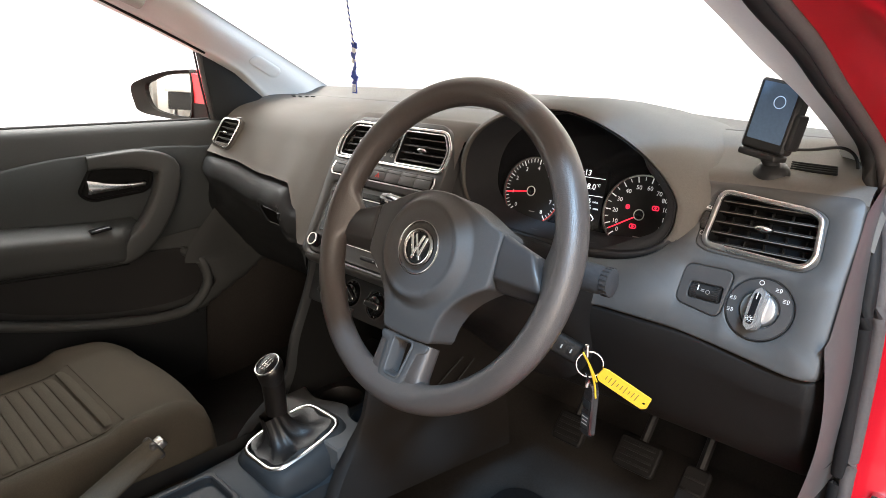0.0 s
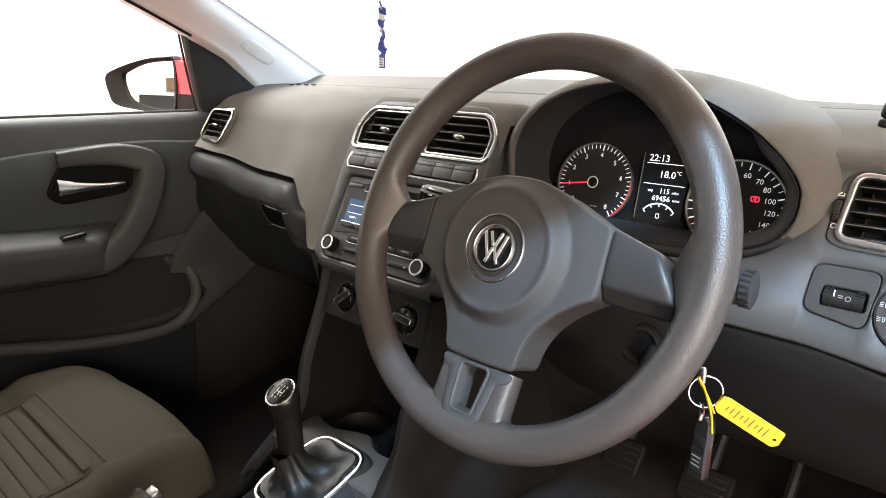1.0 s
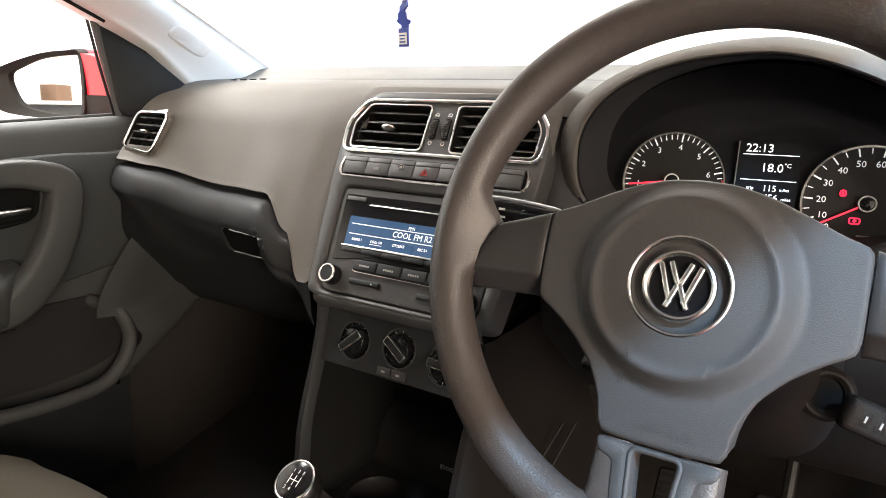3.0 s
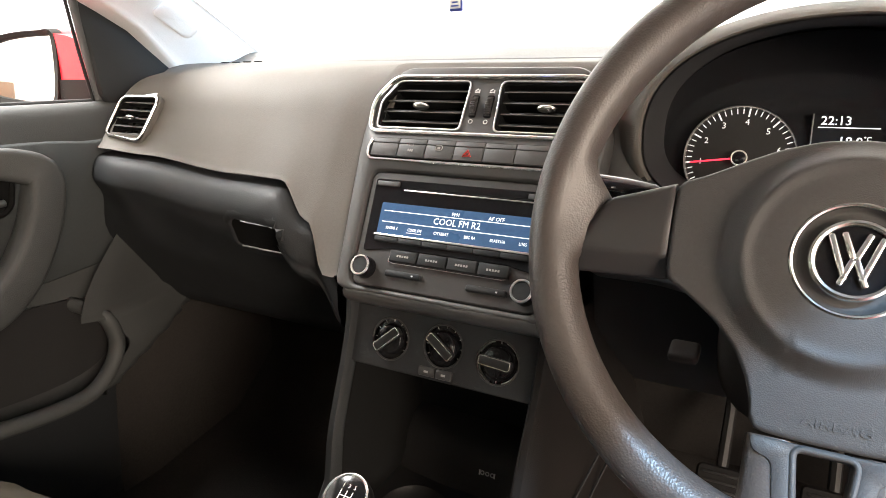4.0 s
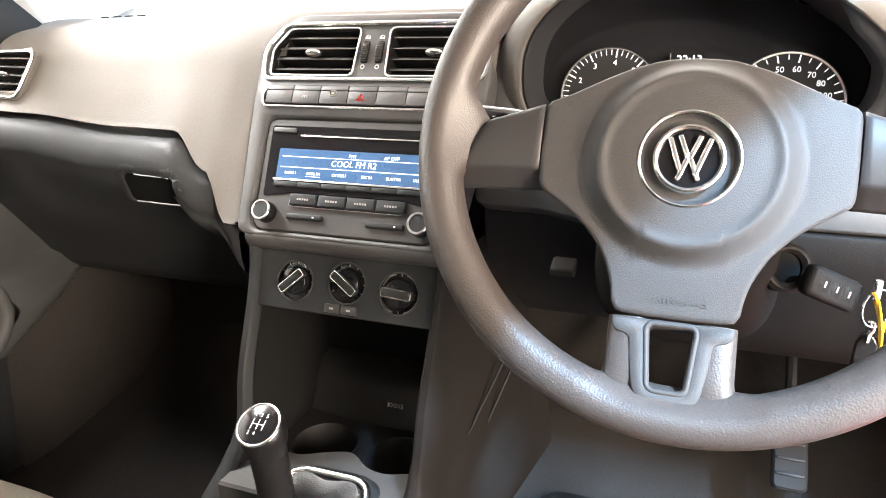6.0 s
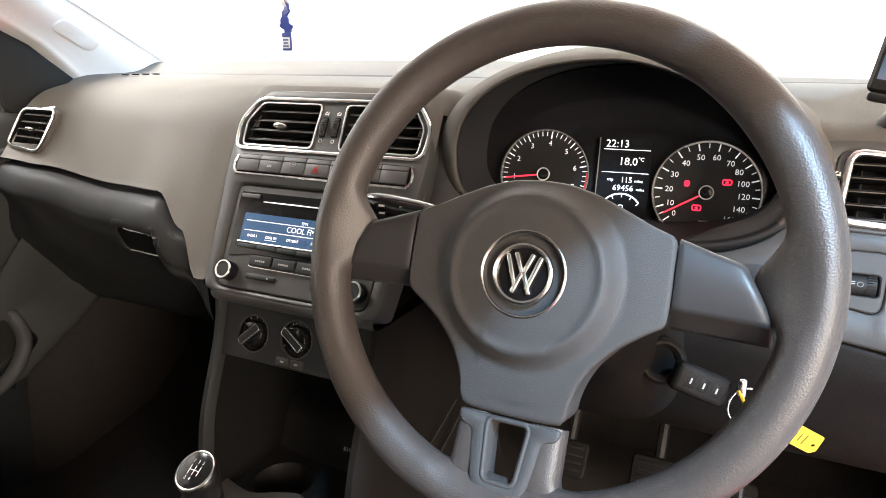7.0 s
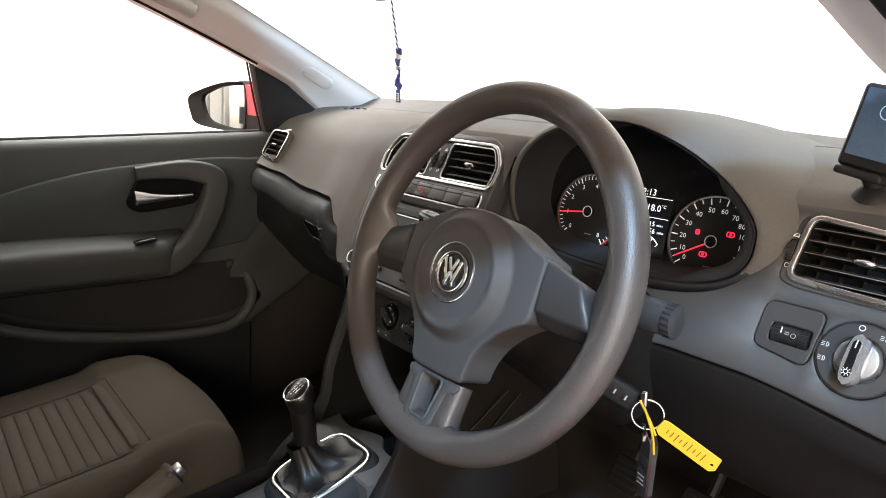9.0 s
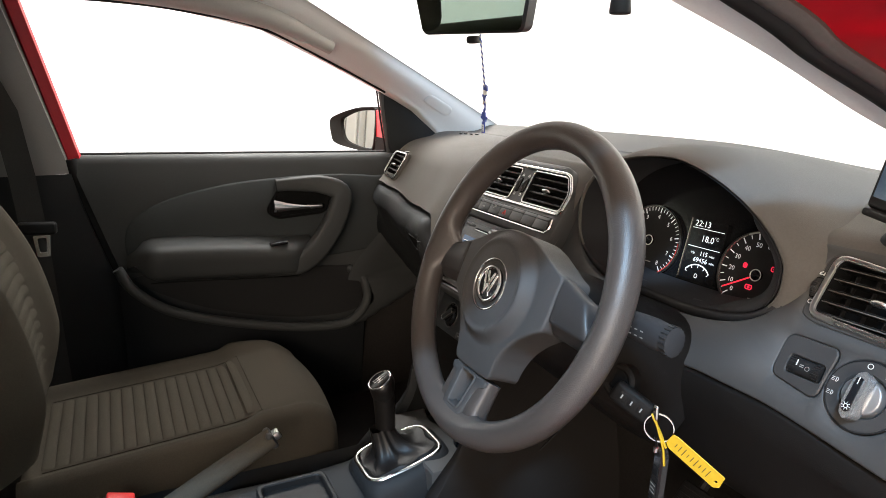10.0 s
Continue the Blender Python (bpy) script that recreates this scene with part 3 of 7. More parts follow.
# ---------------------------------------------------------------- windscreen and mirror
wrows = []
for t in span(0, 1, 8):
    a = Vector((-0.635, 0.655, 0.955)).lerp(Vector((-0.555, -0.01, 1.31)), t)
    wrows.append([(a.x * -s, a.y + (0.17 - 0.09 * t) * (1 - s * s) + 0.006, a.z + (0.012 + 0.03 * t) * (1 - s * s) + 0.006) for s in span(-1, 1, 19)])
screen = part("windscreen", loft(wrows), WINDSCREEN, None, inward=(0, -0.3, 1.0), label="clear laminated car windscreen", category="windscreen", kind="structure")
screen.visible_shadow = False

mirror = thing("rear_view_mirror", (0.0, 0.15, 1.2), "interior mirror in a black plastic frame hung from the windscreen", "mirror")
mm = axes((-0.006, 0.139, 1.207), (0.888, 0.452, -0.015), (0.02, -0.11, 1))
mo = [(x * (1 + 0.10 * (y > 0)), y) for x, y in round_rect(0.196, 0.076, 0.014, 5)]
part("mirror_frame", panel(mo, depth=0.028, edge=0.004, m=mm, back=True), BLACK, mirror, "black plastic mirror frame")
part("mirror_pane", panel(inset(mo, 0.0035), depth=0.001, edge=0.0, m=at(mm, 0, 0, 0.0012)), TINTMIRROR, mirror, "tinted mirror glass", smooth=False)
part("mirror_arm", sweep([(0.0, 0.18, 1.22), (0.0, 0.22, 1.26), (0.0, 0.26, 1.275)], ring_section(0.012)), BLACK, mirror)
part("dip_lever", box(0.018, 0.012, 0.022, at(mm, 0.0, -0.047, -0.012), 0.004), BLACK, mirror, "black dip lever")

sensor = thing("screen_sensor", (0.27, 0.22, 1.185), "small black plastic clip on the windscreen", "windscreen clip")
part("clip_body", cylinder(0.014, 0.011, 0.03, Matrix.Translation((0.272, 0.20, 1.178)), 20, 0.003), BLACK, sensor)
part("clip_stem", sweep([(0.272, 0.20, 1.20), (0.272, 0.215, 1.225), (0.272, 0.23, 1.25)], ring_section(0.012)), BLACK, sensor)

# ---------------------------------------------------------------- hanging air freshener
fresh = thing("air_freshener", (0.018, 0.158, 1.02), "blue ribbon with white tags hanging on a thin cord", "air freshener")
def twisted(top, bottom, radius, turns, phase):
    a, b = Vector(top), Vector(bottom)
    return [a.lerp(b, t) + Vector((math.cos(turns * 6.283 * t + phase), math.sin(turns * 6.283 * t + phase), 0)) * radius for t in span(0, 1, 60)]


part("cord", sweep(twisted((0.012, 0.150, 1.168), (0.018, 0.158, 1.085), 0.0010, 9, 0.0), ring_section(0.0011, None, 6)), BLUE, fresh, "blue strand of the twisted cord")
part("cord", sweep(twisted((0.012, 0.150, 1.168), (0.018, 0.158, 1.085), 0.0010, 9, 3.14), ring_section(0.0010, None, 6)), WHITEPLASTIC, fresh, "white strand of the twisted cord")
rib = []
for i, t in enumerate(span(0, 1, 26)):
    z = mix(1.092, 1.035, t)
    w = 0.0055 + 0.0015 * math.sin(t * 23) + 0.0015 * math.sin(t * 51)
    a = -0.26 + 0.35 * math.sin(t * 9)
    c = Vector((0.018 + 0.002 * math.sin(t * 14), 0.158, z))
    d = Vector((math.cos(a), math.sin(a), 0)) * w
    e = Vector((-math.sin(a), math.cos(a), 0)) * 0.0012
    rib.append([c - d - e, c + d - e, c + d + e, c - d + e])
part("ribbon", loft(rib, closed=True, caps=True), BLUE, fresh, "crumpled blue ribbon")
for z in (1.080, 1.064):
    part("ribbon_tag", box(0.009, 0.0035, 0.007, Matrix.Translation((0.019, 0.1575, z)) @ Matrix.Rotation(0.3, 4, "Y"), 0.0005), WHITEPLASTIC, fresh, "white printed patch")
tagm = axes((0.018, 0.157, 1.026), (0.966, -0.259, 0), (0, 0, 1))
part("end_tag", box(0.015, 0.018, 0.0022, tagm, 0.0006), BLUE, fresh, "blue end tag")
part("tag_face", box(0.0125, 0.011, 0.0008, at(tagm, 0, -0.001, 0.0013), 0.0002), WHITEPLASTIC, fresh, "white tag face")
for k, y in enumerate((0.0018, -0.0012, -0.0042)):
    part("tag_print", box(0.009 - 0.002 * (k % 2), 0.0014, 0.0002, at(tagm, 0, y, 0.0018)), BLUE, fresh, smooth=False)

# ---------------------------------------------------------------- dashboard
dash = thing("dashboard", (0, 0.4, 0.6), "grey soft-touch dashboard of a right-hand-drive hatchback", "dashboard")


def far_edge(x):
    return 0.575 + 0.135 * (1 - (x / 0.64) ** 2)


def pad_profile(x):
    yf = far_edge(max(-0.66, min(0.66, x)))
    low = 0.018 * ease(x / 0.45)
    top = [(yf + 0.05, 0.93 - low), (yf + 0.012, 0.978 - low), (yf, 0.989 - low), (yf - 0.03, 0.989 - low), (0.515, 0.976 - 0.5 * low), (0.493, 0.973), (0.488, 0.9695), (0.483, 0.9725), (0.43, 0.971)]
    tail = table([
        (-0.70, [(0.40, 0.955), (0.355, 0.938), (0.318, 0.912), (0.295, 0.885), (0.275, 0.865), (0.262, 0.855), (0.258, 0.850), (0.285, 0.847)]),
        (-0.64, [(0.38, 0.962), (0.325, 0.950), (0.288, 0.925), (0.266, 0.895), (0.248, 0.868), (0.238, 0.855), (0.235, 0.850), (0.262, 0.846)]),
        (-0.54, [(0.375, 0.966), (0.315, 0.955), (0.281, 0.932), (0.262, 0.900), (0.243, 0.868), (0.231, 0.852), (0.228, 0.847), (0.256, 0.843)]),
        (-0.32, [(0.37, 0.968), (0.305, 0.960), (0.262, 0.935), (0.236, 0.898), (0.213, 0.862), (0.201, 0.845), (0.198, 0.839), (0.224, 0.835)]),
        (-0.235, [(0.37, 0.969), (0.305, 0.962), (0.258, 0.937), (0.228, 0.899), (0.201, 0.863), (0.188, 0.846), (0.185, 0.840), (0.211, 0.836)]),
        (-0.185, [(0.37, 0.970), (0.31, 0.965), (0.262, 0.942), (0.222, 0.890), (0.187, 0.832), (0.171, 0.806), (0.168, 0.799), (0.192, 0.794)]),
        (-0.145, [(0.37, 0.971), (0.32, 0.968), (0.272, 0.950), (0.225, 0.882), (0.180, 0.810), (0.149, 0.752), (0.145, 0.7445), (0.160, 0.740)]),
        (-0.128, [(0.37, 0.971), (0.325, 0.969), (0.282, 0.963), (0.225, 0.872), (0.180, 0.800), (0.149, 0.752), (0.146, 0.7445), (0.160, 0.740)]),
        (0.128, [(0.37, 0.971), (0.325, 0.969), (0.284, 0.962), (0.225, 0.870), (0.180, 0.800), (0.149, 0.752), (0.146, 0.7445), (0.160, 0.740)]),
        (0.165, [(0.37, 0.970), (0.33, 0.966), (0.295, 0.950), (0.270, 0.900), (0.245, 0.86), (0.22, 0.80), (0.21, 0.785), (0.22, 0.78)]),
        (0.52, [(0.37, 0.961), (0.33, 0.953), (0.292, 0.944), (0.277, 0.925), (0.270, 0.90), (0.235, 0.83), (0.216, 0.79), (0.22, 0.785)]),
        (0.66, [(0.38, 0.958), (0.33, 0.950), (0.296, 0.939), (0.281, 0.924), (0.272, 0.90), (0.235, 0.83), (0.216, 0.79), (0.22, 0.785)]),
        (0.70, [(0.40, 0.950), (0.36, 0.935), (0.33, 0.915), (0.31, 0.895), (0.295, 0.87), (0.26, 0.82), (0.245, 0.79), (0.25, 0.785)]),
    ], x)
    return [(x, p.x, p.y) for p in smooth_path([Vector((y, z)) for y, z in top + tail], 4)]


ARCH_C, ARCH_W, ARCH_T, ARCH_B = (0.339, 0.905), 0.168, 0.101, 0.075


def arch(scale=0.0, n=64):
    """Outline of the opening for the instruments, seen from the driver; scale widens it."""
    out = []
    for i in range(n):
        a = 2 * math.pi * i / n
        c, s = math.cos(a), math.sin(a)
        h = ARCH_T if s > 0 else ARCH_B
        k = (1.55 if c > 0 else 2.25) if s > 0 else 2.9
        out.append((ARCH_C[0] + (ARCH_W + scale) * math.copysign(abs(c) ** (2 / k), c), ARCH_C[1] + (h + scale) * math.copysign(abs(s) ** (2 / k), s)))
    return out


def in_arch(x, z, grow):
    s = (z - ARCH_C[1])
    h = (ARCH_T if s > 0 else ARCH_B) + grow
    k = (1.55 if x > ARCH_C[0] else 2.25) if s > 0 else 2.9
    return (abs(x - ARCH_C[0]) / (ARCH_W + grow)) ** k + (abs(s) / h) ** k < 1


def pad_cut(p):
    v = (p.z - 0.7375) / math.cos(radians(31))
    if p.y < 0.30 and abs(p.x) < 0.126 - 0.40 * max(0.0, v - 0.195) and v < 0.2515:
        return True
    if -0.632 < p.x < -0.541 and 0.874 < p.z < 0.928 and p.y < 0.33:
        return True
    if p.x > 0.14 and p.y < 0.30 and p.z < (0.938 if p.x < 0.40 else 0.925):
        return True
    if p.x > 0.10 and p.z < 0.82 and p.y < 0.26:
        return True
    if p.x > -0.131 and p.z < 0.748 and p.y < 0.26:
        return True
    return p.y < 0.40 and in_arch(p.x, p.z, 0.002)


xs = span(-0.70, 0.70, 176)
part("upper_pad", loft([pad_profile(x) for x in xs], skip=pad_cut), PAD, dash, "grey-brown soft-touch upper dash pad", angle=60)

# hood over the instruments
hood = []
for grow, y, drop in ((-0.003, 0.264, 0.0), (-0.0006, 0.246, 0.0), (0.0008, 0.2422, 0.0), (0.0035, 0.2412, 0.0), (0.0095, 0.2440, 0.0), (0.021, 0.2545, 0.001), (0.036, 0.277, 0.002), (0.047, 0.31, 0.004), (0.052, 0.36, 0.009), (0.054, 0.44, 0.018), (0.052, 0.54, 0.032), (0.046, 0.64, 0.05)):
    row = []
    for (x, z), (x1, z1) in zip(arch(0.0, 96), arch(grow, 96)):
        up = max(0.0, (z - ARCH_C[1]) / ARCH_T)
        k = 1 - 0.62 * ease(up)
        x, z = mix(x, x1, k if grow > 0 else 1.0), mix(z, z1, k if grow > 0 else 1.0)
        row.append((x, y, z - drop * (0.4 + 0.6 * up)))
    hood.append(row)
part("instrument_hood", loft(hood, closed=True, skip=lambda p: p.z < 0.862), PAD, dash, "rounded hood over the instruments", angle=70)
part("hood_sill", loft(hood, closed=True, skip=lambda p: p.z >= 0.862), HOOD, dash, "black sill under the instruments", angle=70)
tunnel = [[(mix(x, ARCH_C[0], s * 0.04), mix(0.2415, 0.318 + 0.25 * (z - 0.87), s), mix(z, ARCH_C[1], s * 0.05)) for x, z in arch(-0.002, 96)] for s in span(0, 1, 7)]
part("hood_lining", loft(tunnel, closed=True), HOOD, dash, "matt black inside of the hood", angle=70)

# black lip that narrows the opening on its outer side
lip_rows_ = []
for deep, y in ((0.0, 0.2435), (0.55, 0.2450), (1.0, 0.2490), (1.0, 0.2540), (0.5, 0.2640), (0.0, 0.2720)):
    row = []
    for (x, z), (x1, z1) in zip(arch(-0.0012, 96), arch(-0.0145, 96)):
        k = deep * ease((x - 0.40) / 0.07) * (1 - ease((z - 0.945) / 0.025))
        row.append((mix(x, x1, k), y, mix(z, z1, k)))
    lip_rows_.append(row)
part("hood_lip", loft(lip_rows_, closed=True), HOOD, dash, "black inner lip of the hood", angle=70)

# driver's fascia with holes for the outer vent and the light switch
DP = leaning((0.0, 0.2728, 0.9225), 26.1)


def dloc(x, z):
    return (x, (z - 0.9225) / math.cos(radians(26.1)))


vent_out = rounded([dloc(0.5375, 0.928), dloc(0.5325, 0.866), dloc(0.548, 0.861), dloc(0.652, 0.859), dloc(0.663, 0.870), dloc(0.660, 0.914), dloc(0.648, 0.921)], 0.014, 5)
sw_out = [dloc(x, z) for x, z in rounded([(0.5305, 0.8455), (0.5285, 0.8035), (0.5815, 0.7960), (0.5865, 0.8460)], 0.010, 5)]
TOPZ = 0.940
ring_pts = [q for q in arch(0.006, 128)]
below = sorted([q for q in ring_pts if q[1] < TOPZ], key=lambda q: math.atan2(q[0] - ARCH_C[0], -(q[1] - ARCH_C[1])), reverse=True)
d_out = rounded([dloc(0.132, 0.942), dloc(0.132, 0.775), dloc(0.20, 0.775), dloc(0.30, 0.760), dloc(0.44, 0.775), dloc(0.535, 0.775), dloc(0.580, 0.771), dloc(0.615, 0.767), dloc(0.640, 0.764), dloc(0.668, 0.761), dloc(0.690, 0.764), dloc(0.690, 0.86), dloc(0.692, 0.90), dloc(0.690, 0.938)], 0.012, 5) + [dloc(*q) for q in below]
part("driver_fascia", panel(d_out, [vent_out, circle(0.0345, 40, *dloc(0.6205, 0.8155)), sw_out], depth=0.03, edge=0.002, m=DP), FASCIA, dash, "grey fascia beside the instruments", angle=50)
# roll from the fascia into the pad at the very top of the outer vent
part("fascia_roll", loft([[(x, y, z) for x in span(0.505, 0.692, 20)] for y, z in ((0.300, 0.9475), (0.291, 0.9445), (0.285, 0.941), (0.2805, 0.936), (0.278, 0.931), (0.281, 0.925))]), PAD, dash)

# end of the dashboard by the driver's door
ends = []
for y, z0, z1 in ((0.20, 0.62, 0.80), (0.215, 0.60, 0.805), (0.275, 0.58, 0.925), (0.33, 0.57, 0.945), (0.42, 0.56, 0.955), (0.56, 0.56, 0.965)):
    ends.append([(0.692 + 0.010 * math.sin(math.pi * t), y, mix(z0, z1, t)) for t in span(0, 1, 12)])
part("end_panel", loft(ends), FASCIA, dash, "grey side cover of the dashboard")

# knee panel under the seam, in darker plastic that stands in for shade
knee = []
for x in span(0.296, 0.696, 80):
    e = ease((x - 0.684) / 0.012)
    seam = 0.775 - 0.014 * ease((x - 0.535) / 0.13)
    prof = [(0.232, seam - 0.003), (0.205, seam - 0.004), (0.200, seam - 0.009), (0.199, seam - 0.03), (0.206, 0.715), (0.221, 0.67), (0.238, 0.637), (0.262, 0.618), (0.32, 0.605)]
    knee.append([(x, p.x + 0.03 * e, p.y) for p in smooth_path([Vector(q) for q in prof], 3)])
part("knee_panel", loft(knee), COLUMNSHADE, dash, "lower dash panel, darkened for shade", angle=60)
# the same height left of the column and under the centre
part("lower_cross_panel", loft([[(x, y, z) for x in span(0.13, 0.30, 6)] for y, z in ((0.24, 0.79), (0.26, 0.70), (0.34, 0.60), (0.5, 0.55))]), BLACK, dash)

# glovebox
gl = []
for x in span(-0.700, -0.135, 64):
    k = ease((x + 0.225) / 0.09)
    c = table([(-0.70, [(0.262, 0.848)]), (-0.54, [(0.232, 0.845)]), (-0.32, [(0.203, 0.836)]), (-0.235, [(0.190, 0.837)]), (-0.185, [(0.173, 0.796)]), (-0.13, [(0.156, 0.738)])], x)[0]
    d = c[1] - 0.838
    o = 0.034 * (1 - ease((x + 0.225) / 0.075)) * (0.55 + 0.45 * ease((x + 0.70) / 0.06))
    prof = [(c[0] + 0.03, c[1] - 0.003), (c[0] + 0.004, c[1] - 0.005), (c[0] - 0.50 * o - 0.003, c[1] - 0.009), (c[0] - 0.84 * o - 0.004, c[1] - 0.022), (c[0] - o - 0.004, c[1] - 0.038), (c[0] - 1.02 * o - 0.001, c[1] - 0.049), (c[0] - 0.72 * o + 0.008 * k, 0.765 + d * 0.9), (0.235 + 0.015 * k, 0.705 + d * 0.7), (0.30, 0.63), (0.36, 0.56), (0.46, 0.53)]
    gl.append([(x, p.x, p.y) for p in smooth_path([Vector(q) for q in prof], 4)])


def lid_y(x, z):
    """Depth of the lid's face at x and height z, below its ledge."""
    row = min(gl, key=lambda r: abs(r[0][0] - x))
    for (_, y0, z0), (_, y1, z1) in zip(row[12:], row[13:]):
        if z0 >= z >= z1:
            return mix(y0, y1, (z0 - z) / max(z0 - z1, 1e-6))
    return 0.20


latch_out = rounded([(-0.306, 0.7905), (-0.326, 0.7445), (-0.229, 0.7465), (-0.212, 0.7905)], 0.010, 5)


def inside(poly, x, z):
    hit_ = False
    for (ax, az), (bx, bz) in zip(poly, poly[1:] + poly[:1]):
        if (az > z) != (bz > z) and x < ax + (bx - ax) * (z - az) / (bz - az):
            hit_ = not hit_
    return hit_


glove = part("glovebox_lid", loft(gl, skip=lambda p: p.y < 0.28 and inside(inset(latch_out, -0.003), p.x, p.z)), LOWER, dash, "dark grey glovebox lid with a latch recess", angle=60)
lip_rows = []
for grow, dy in ((-0.013, 0.0004), (-0.009, -0.0012), (-0.0015, -0.0016), (0.0, -0.0004), (0.001, 0.004)):
    lip_rows.append([(x, lid_y(x, z) + dy, z) for x, z in inset(latch_out, grow)])
part("latch_rim", loft(lip_rows, closed=True), LOWER, glove, angle=60)
well = [[(x, lid_y(x, z) + 0.002, z) for x, z in inset(latch_out, 0.0008)], [(x, lid_y(x, z) + 0.024, z + 0.004) for x, z in inset(latch_out, 0.003)], [(x, lid_y(x, z) + 0.026, z + 0.004) for x, z in inset(latch_out, 0.020)]]
part("latch_recess", loft(well, closed=True, caps=True), DEEP, glove, "black latch recess")
part("latch", loft([[(x, lid_y(x, z) + dy, z) for x in span(-0.282, -0.224, 6)] for z, dy in ((0.785, 0.016), (0.783, 0.009), (0.770, 0.009), (0.760, 0.012))]), BLACK, glove, "black latch lever")
part("latch_edge", sweep([(x, lid_y(x, 0.7462) - 0.0012, 0.7458 + 0.02 * (x + 0.326)) for x in span(-0.318, -0.236, 8)], ring_section(0.0011, 0.0011, 6)), DULLSILVER, glove, "thin pale edge")
part("latch_edge", sweep([(x, lid_y(x, 0.7895) - 0.0012, 0.7905) for x in span(-0.282, -0.222, 8)], ring_section(0.0007, 0.0007, 6)), DULLSILVER, glove, "thin pale edge")

# grille slots in the pad by the pillar, and the seam of the demister
for k in range(4):
    part("demister_slot", box(0.016, 0.006, 0.002, Matrix.Translation((-0.56 + 0.021 * k, 0.425 + 0.004 * k, 0.9735 + 0.0004 * k)) @ Matrix.Rotation(-0.25, 4, "Z"), 0.0008), DEEP, dash, "black demister slot")
    part("demister_slot", box(0.050, 0.0040, 0.003, Matrix.Translation((0.622 - 0.002 * k, 0.330 + 0.0075 * k, 0.9515 + 0.0013 * k)) @ Matrix.Rotation(-0.1, 4, "Z"), 0.0008), DEEP, dash, "black demister slot")

# ---------------------------------------------------------------- air vents


def air_vent(name, m, outline, slats, ribs, tab, holder, bead=0.0028, label=""):
    """A vent: chrome bead, black well, slats that follow the outline, upright vanes behind, a chrome tab."""
    xs_, ys_ = [p[0] for p in outline], [p[1] for p in outline]
    x0, x1, y0, y1 = min(xs_), max(xs_), min(ys_), max(ys_)

    def width_at(y):
        hit_ = []
        for (ax, ay), (bx, by) in zip(outline, outline[1:] + outline[:1]):
            if (ay - y) * (by - y) < 0:
                hit_.append(ax + (bx - ax) * (y - ay) / (by - ay))
        return (min(hit_), max(hit_)) if len(hit_) > 1 else (x0, x1)

    v = part(name, join(panel(outline, [inset(outline, 0.003)], depth=0.030, edge=0.0006, m=at(m, 0, 0, -0.001)),
                        panel(outline, depth=0.002, edge=0.0, m=at(m, 0, 0, -0.030))), DEEP, holder, label or "black vent well")
    part("vent_trim", ring(outline, bead, at(m, 0, 0, 0.0008), 8, 0.8), SATIN, v, "chrome vent surround")
    for k in range(slats):
        y = y0 + (y1 - y0) * (k + 0.75) / (slats + 0.5)
        a, b = width_at(y)
        w = b - a - 0.006
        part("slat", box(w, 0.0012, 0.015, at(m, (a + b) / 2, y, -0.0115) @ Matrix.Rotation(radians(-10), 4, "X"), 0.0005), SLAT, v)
        # highlight on the glossy front edge, put in as a paler strip
        part("slat_glint", box(w, 0.0013, 0.0012, at(m, (a + b) / 2, y - 0.0006, -0.0036), 0.0005), PAD, v, "pale strip for the glint on a slat's edge")
    for k in range(ribs):
        x = x0 + (x1 - x0) * (k + 0.8) / (ribs + 0.6)
        part("vane", box(0.0014, (y1 - y0) * 0.86, 0.006, at(m, x, (y0 + y1) / 2, -0.024)), BLACK, v, smooth=False)
    if tab:
        tx, ty = tab
        bm = bmesh.new()
        bmesh.ops.create_uvsphere(bm, u_segments=16, v_segments=10, radius=1.0, matrix=Matrix.Diagonal((0.0105, 0.0038, 0.006, 1)))
        bm.transform(at(m, tx, ty, 0.0015))
        part("vent_tab", bm, SATIN, v, "satin chrome vent tab")
    return v


def thumb_wheel(m, w, h, holder, marks=True):
    part("wheel_slot", panel(round_rect(w * 1.35, h * 1.12, w * 0.3), depth=0.003, edge=0.0, m=at(m, 0, 0, 0.0006)), DEEP, holder)
    teeth = []
    for k in range(13):
        a = radians(-66 + 11 * k)
        teeth.append(box(w, h * 0.055, 0.003, at(m, 0, math.sin(a) * h * 0.52, -0.006 + math.cos(a) * 0.011) @ Matrix.Rotation(-a, 4, "X"), 0.0004))
    part("thumb_wheel", join(cylinder(0.0112, 0.0112, w, at(m, -w / 2, 0, -0.007) @ Matrix.Rotation(radians(90), 4, "Y") @ Matrix.Diagonal((1, h * 0.52 / 0.0112 * 0.94, 1, 1)), 24), *teeth), RADIOFACE, holder, "ribbed dark grey thumb wheel")
    if marks:
        part("off_mark", ring(circle(0.0022, 14), 0.0004, at(m, 0, -h * 0.78, 0.0008), 4), GREYMARK, holder)
        part("open_mark", join(box(0.006, 0.0012, 0.0003, at(m, 0.0, h * 0.72, 0.0008)), box(0.0012, 0.004, 0.0003, at(m, 0.0024, h * 0.76, 0.0008)), box(0.004, 0.0010, 0.0003, at(m, -0.001, h * 0.83, 0.0008, 35))), GREYMARK, holder, smooth=False)


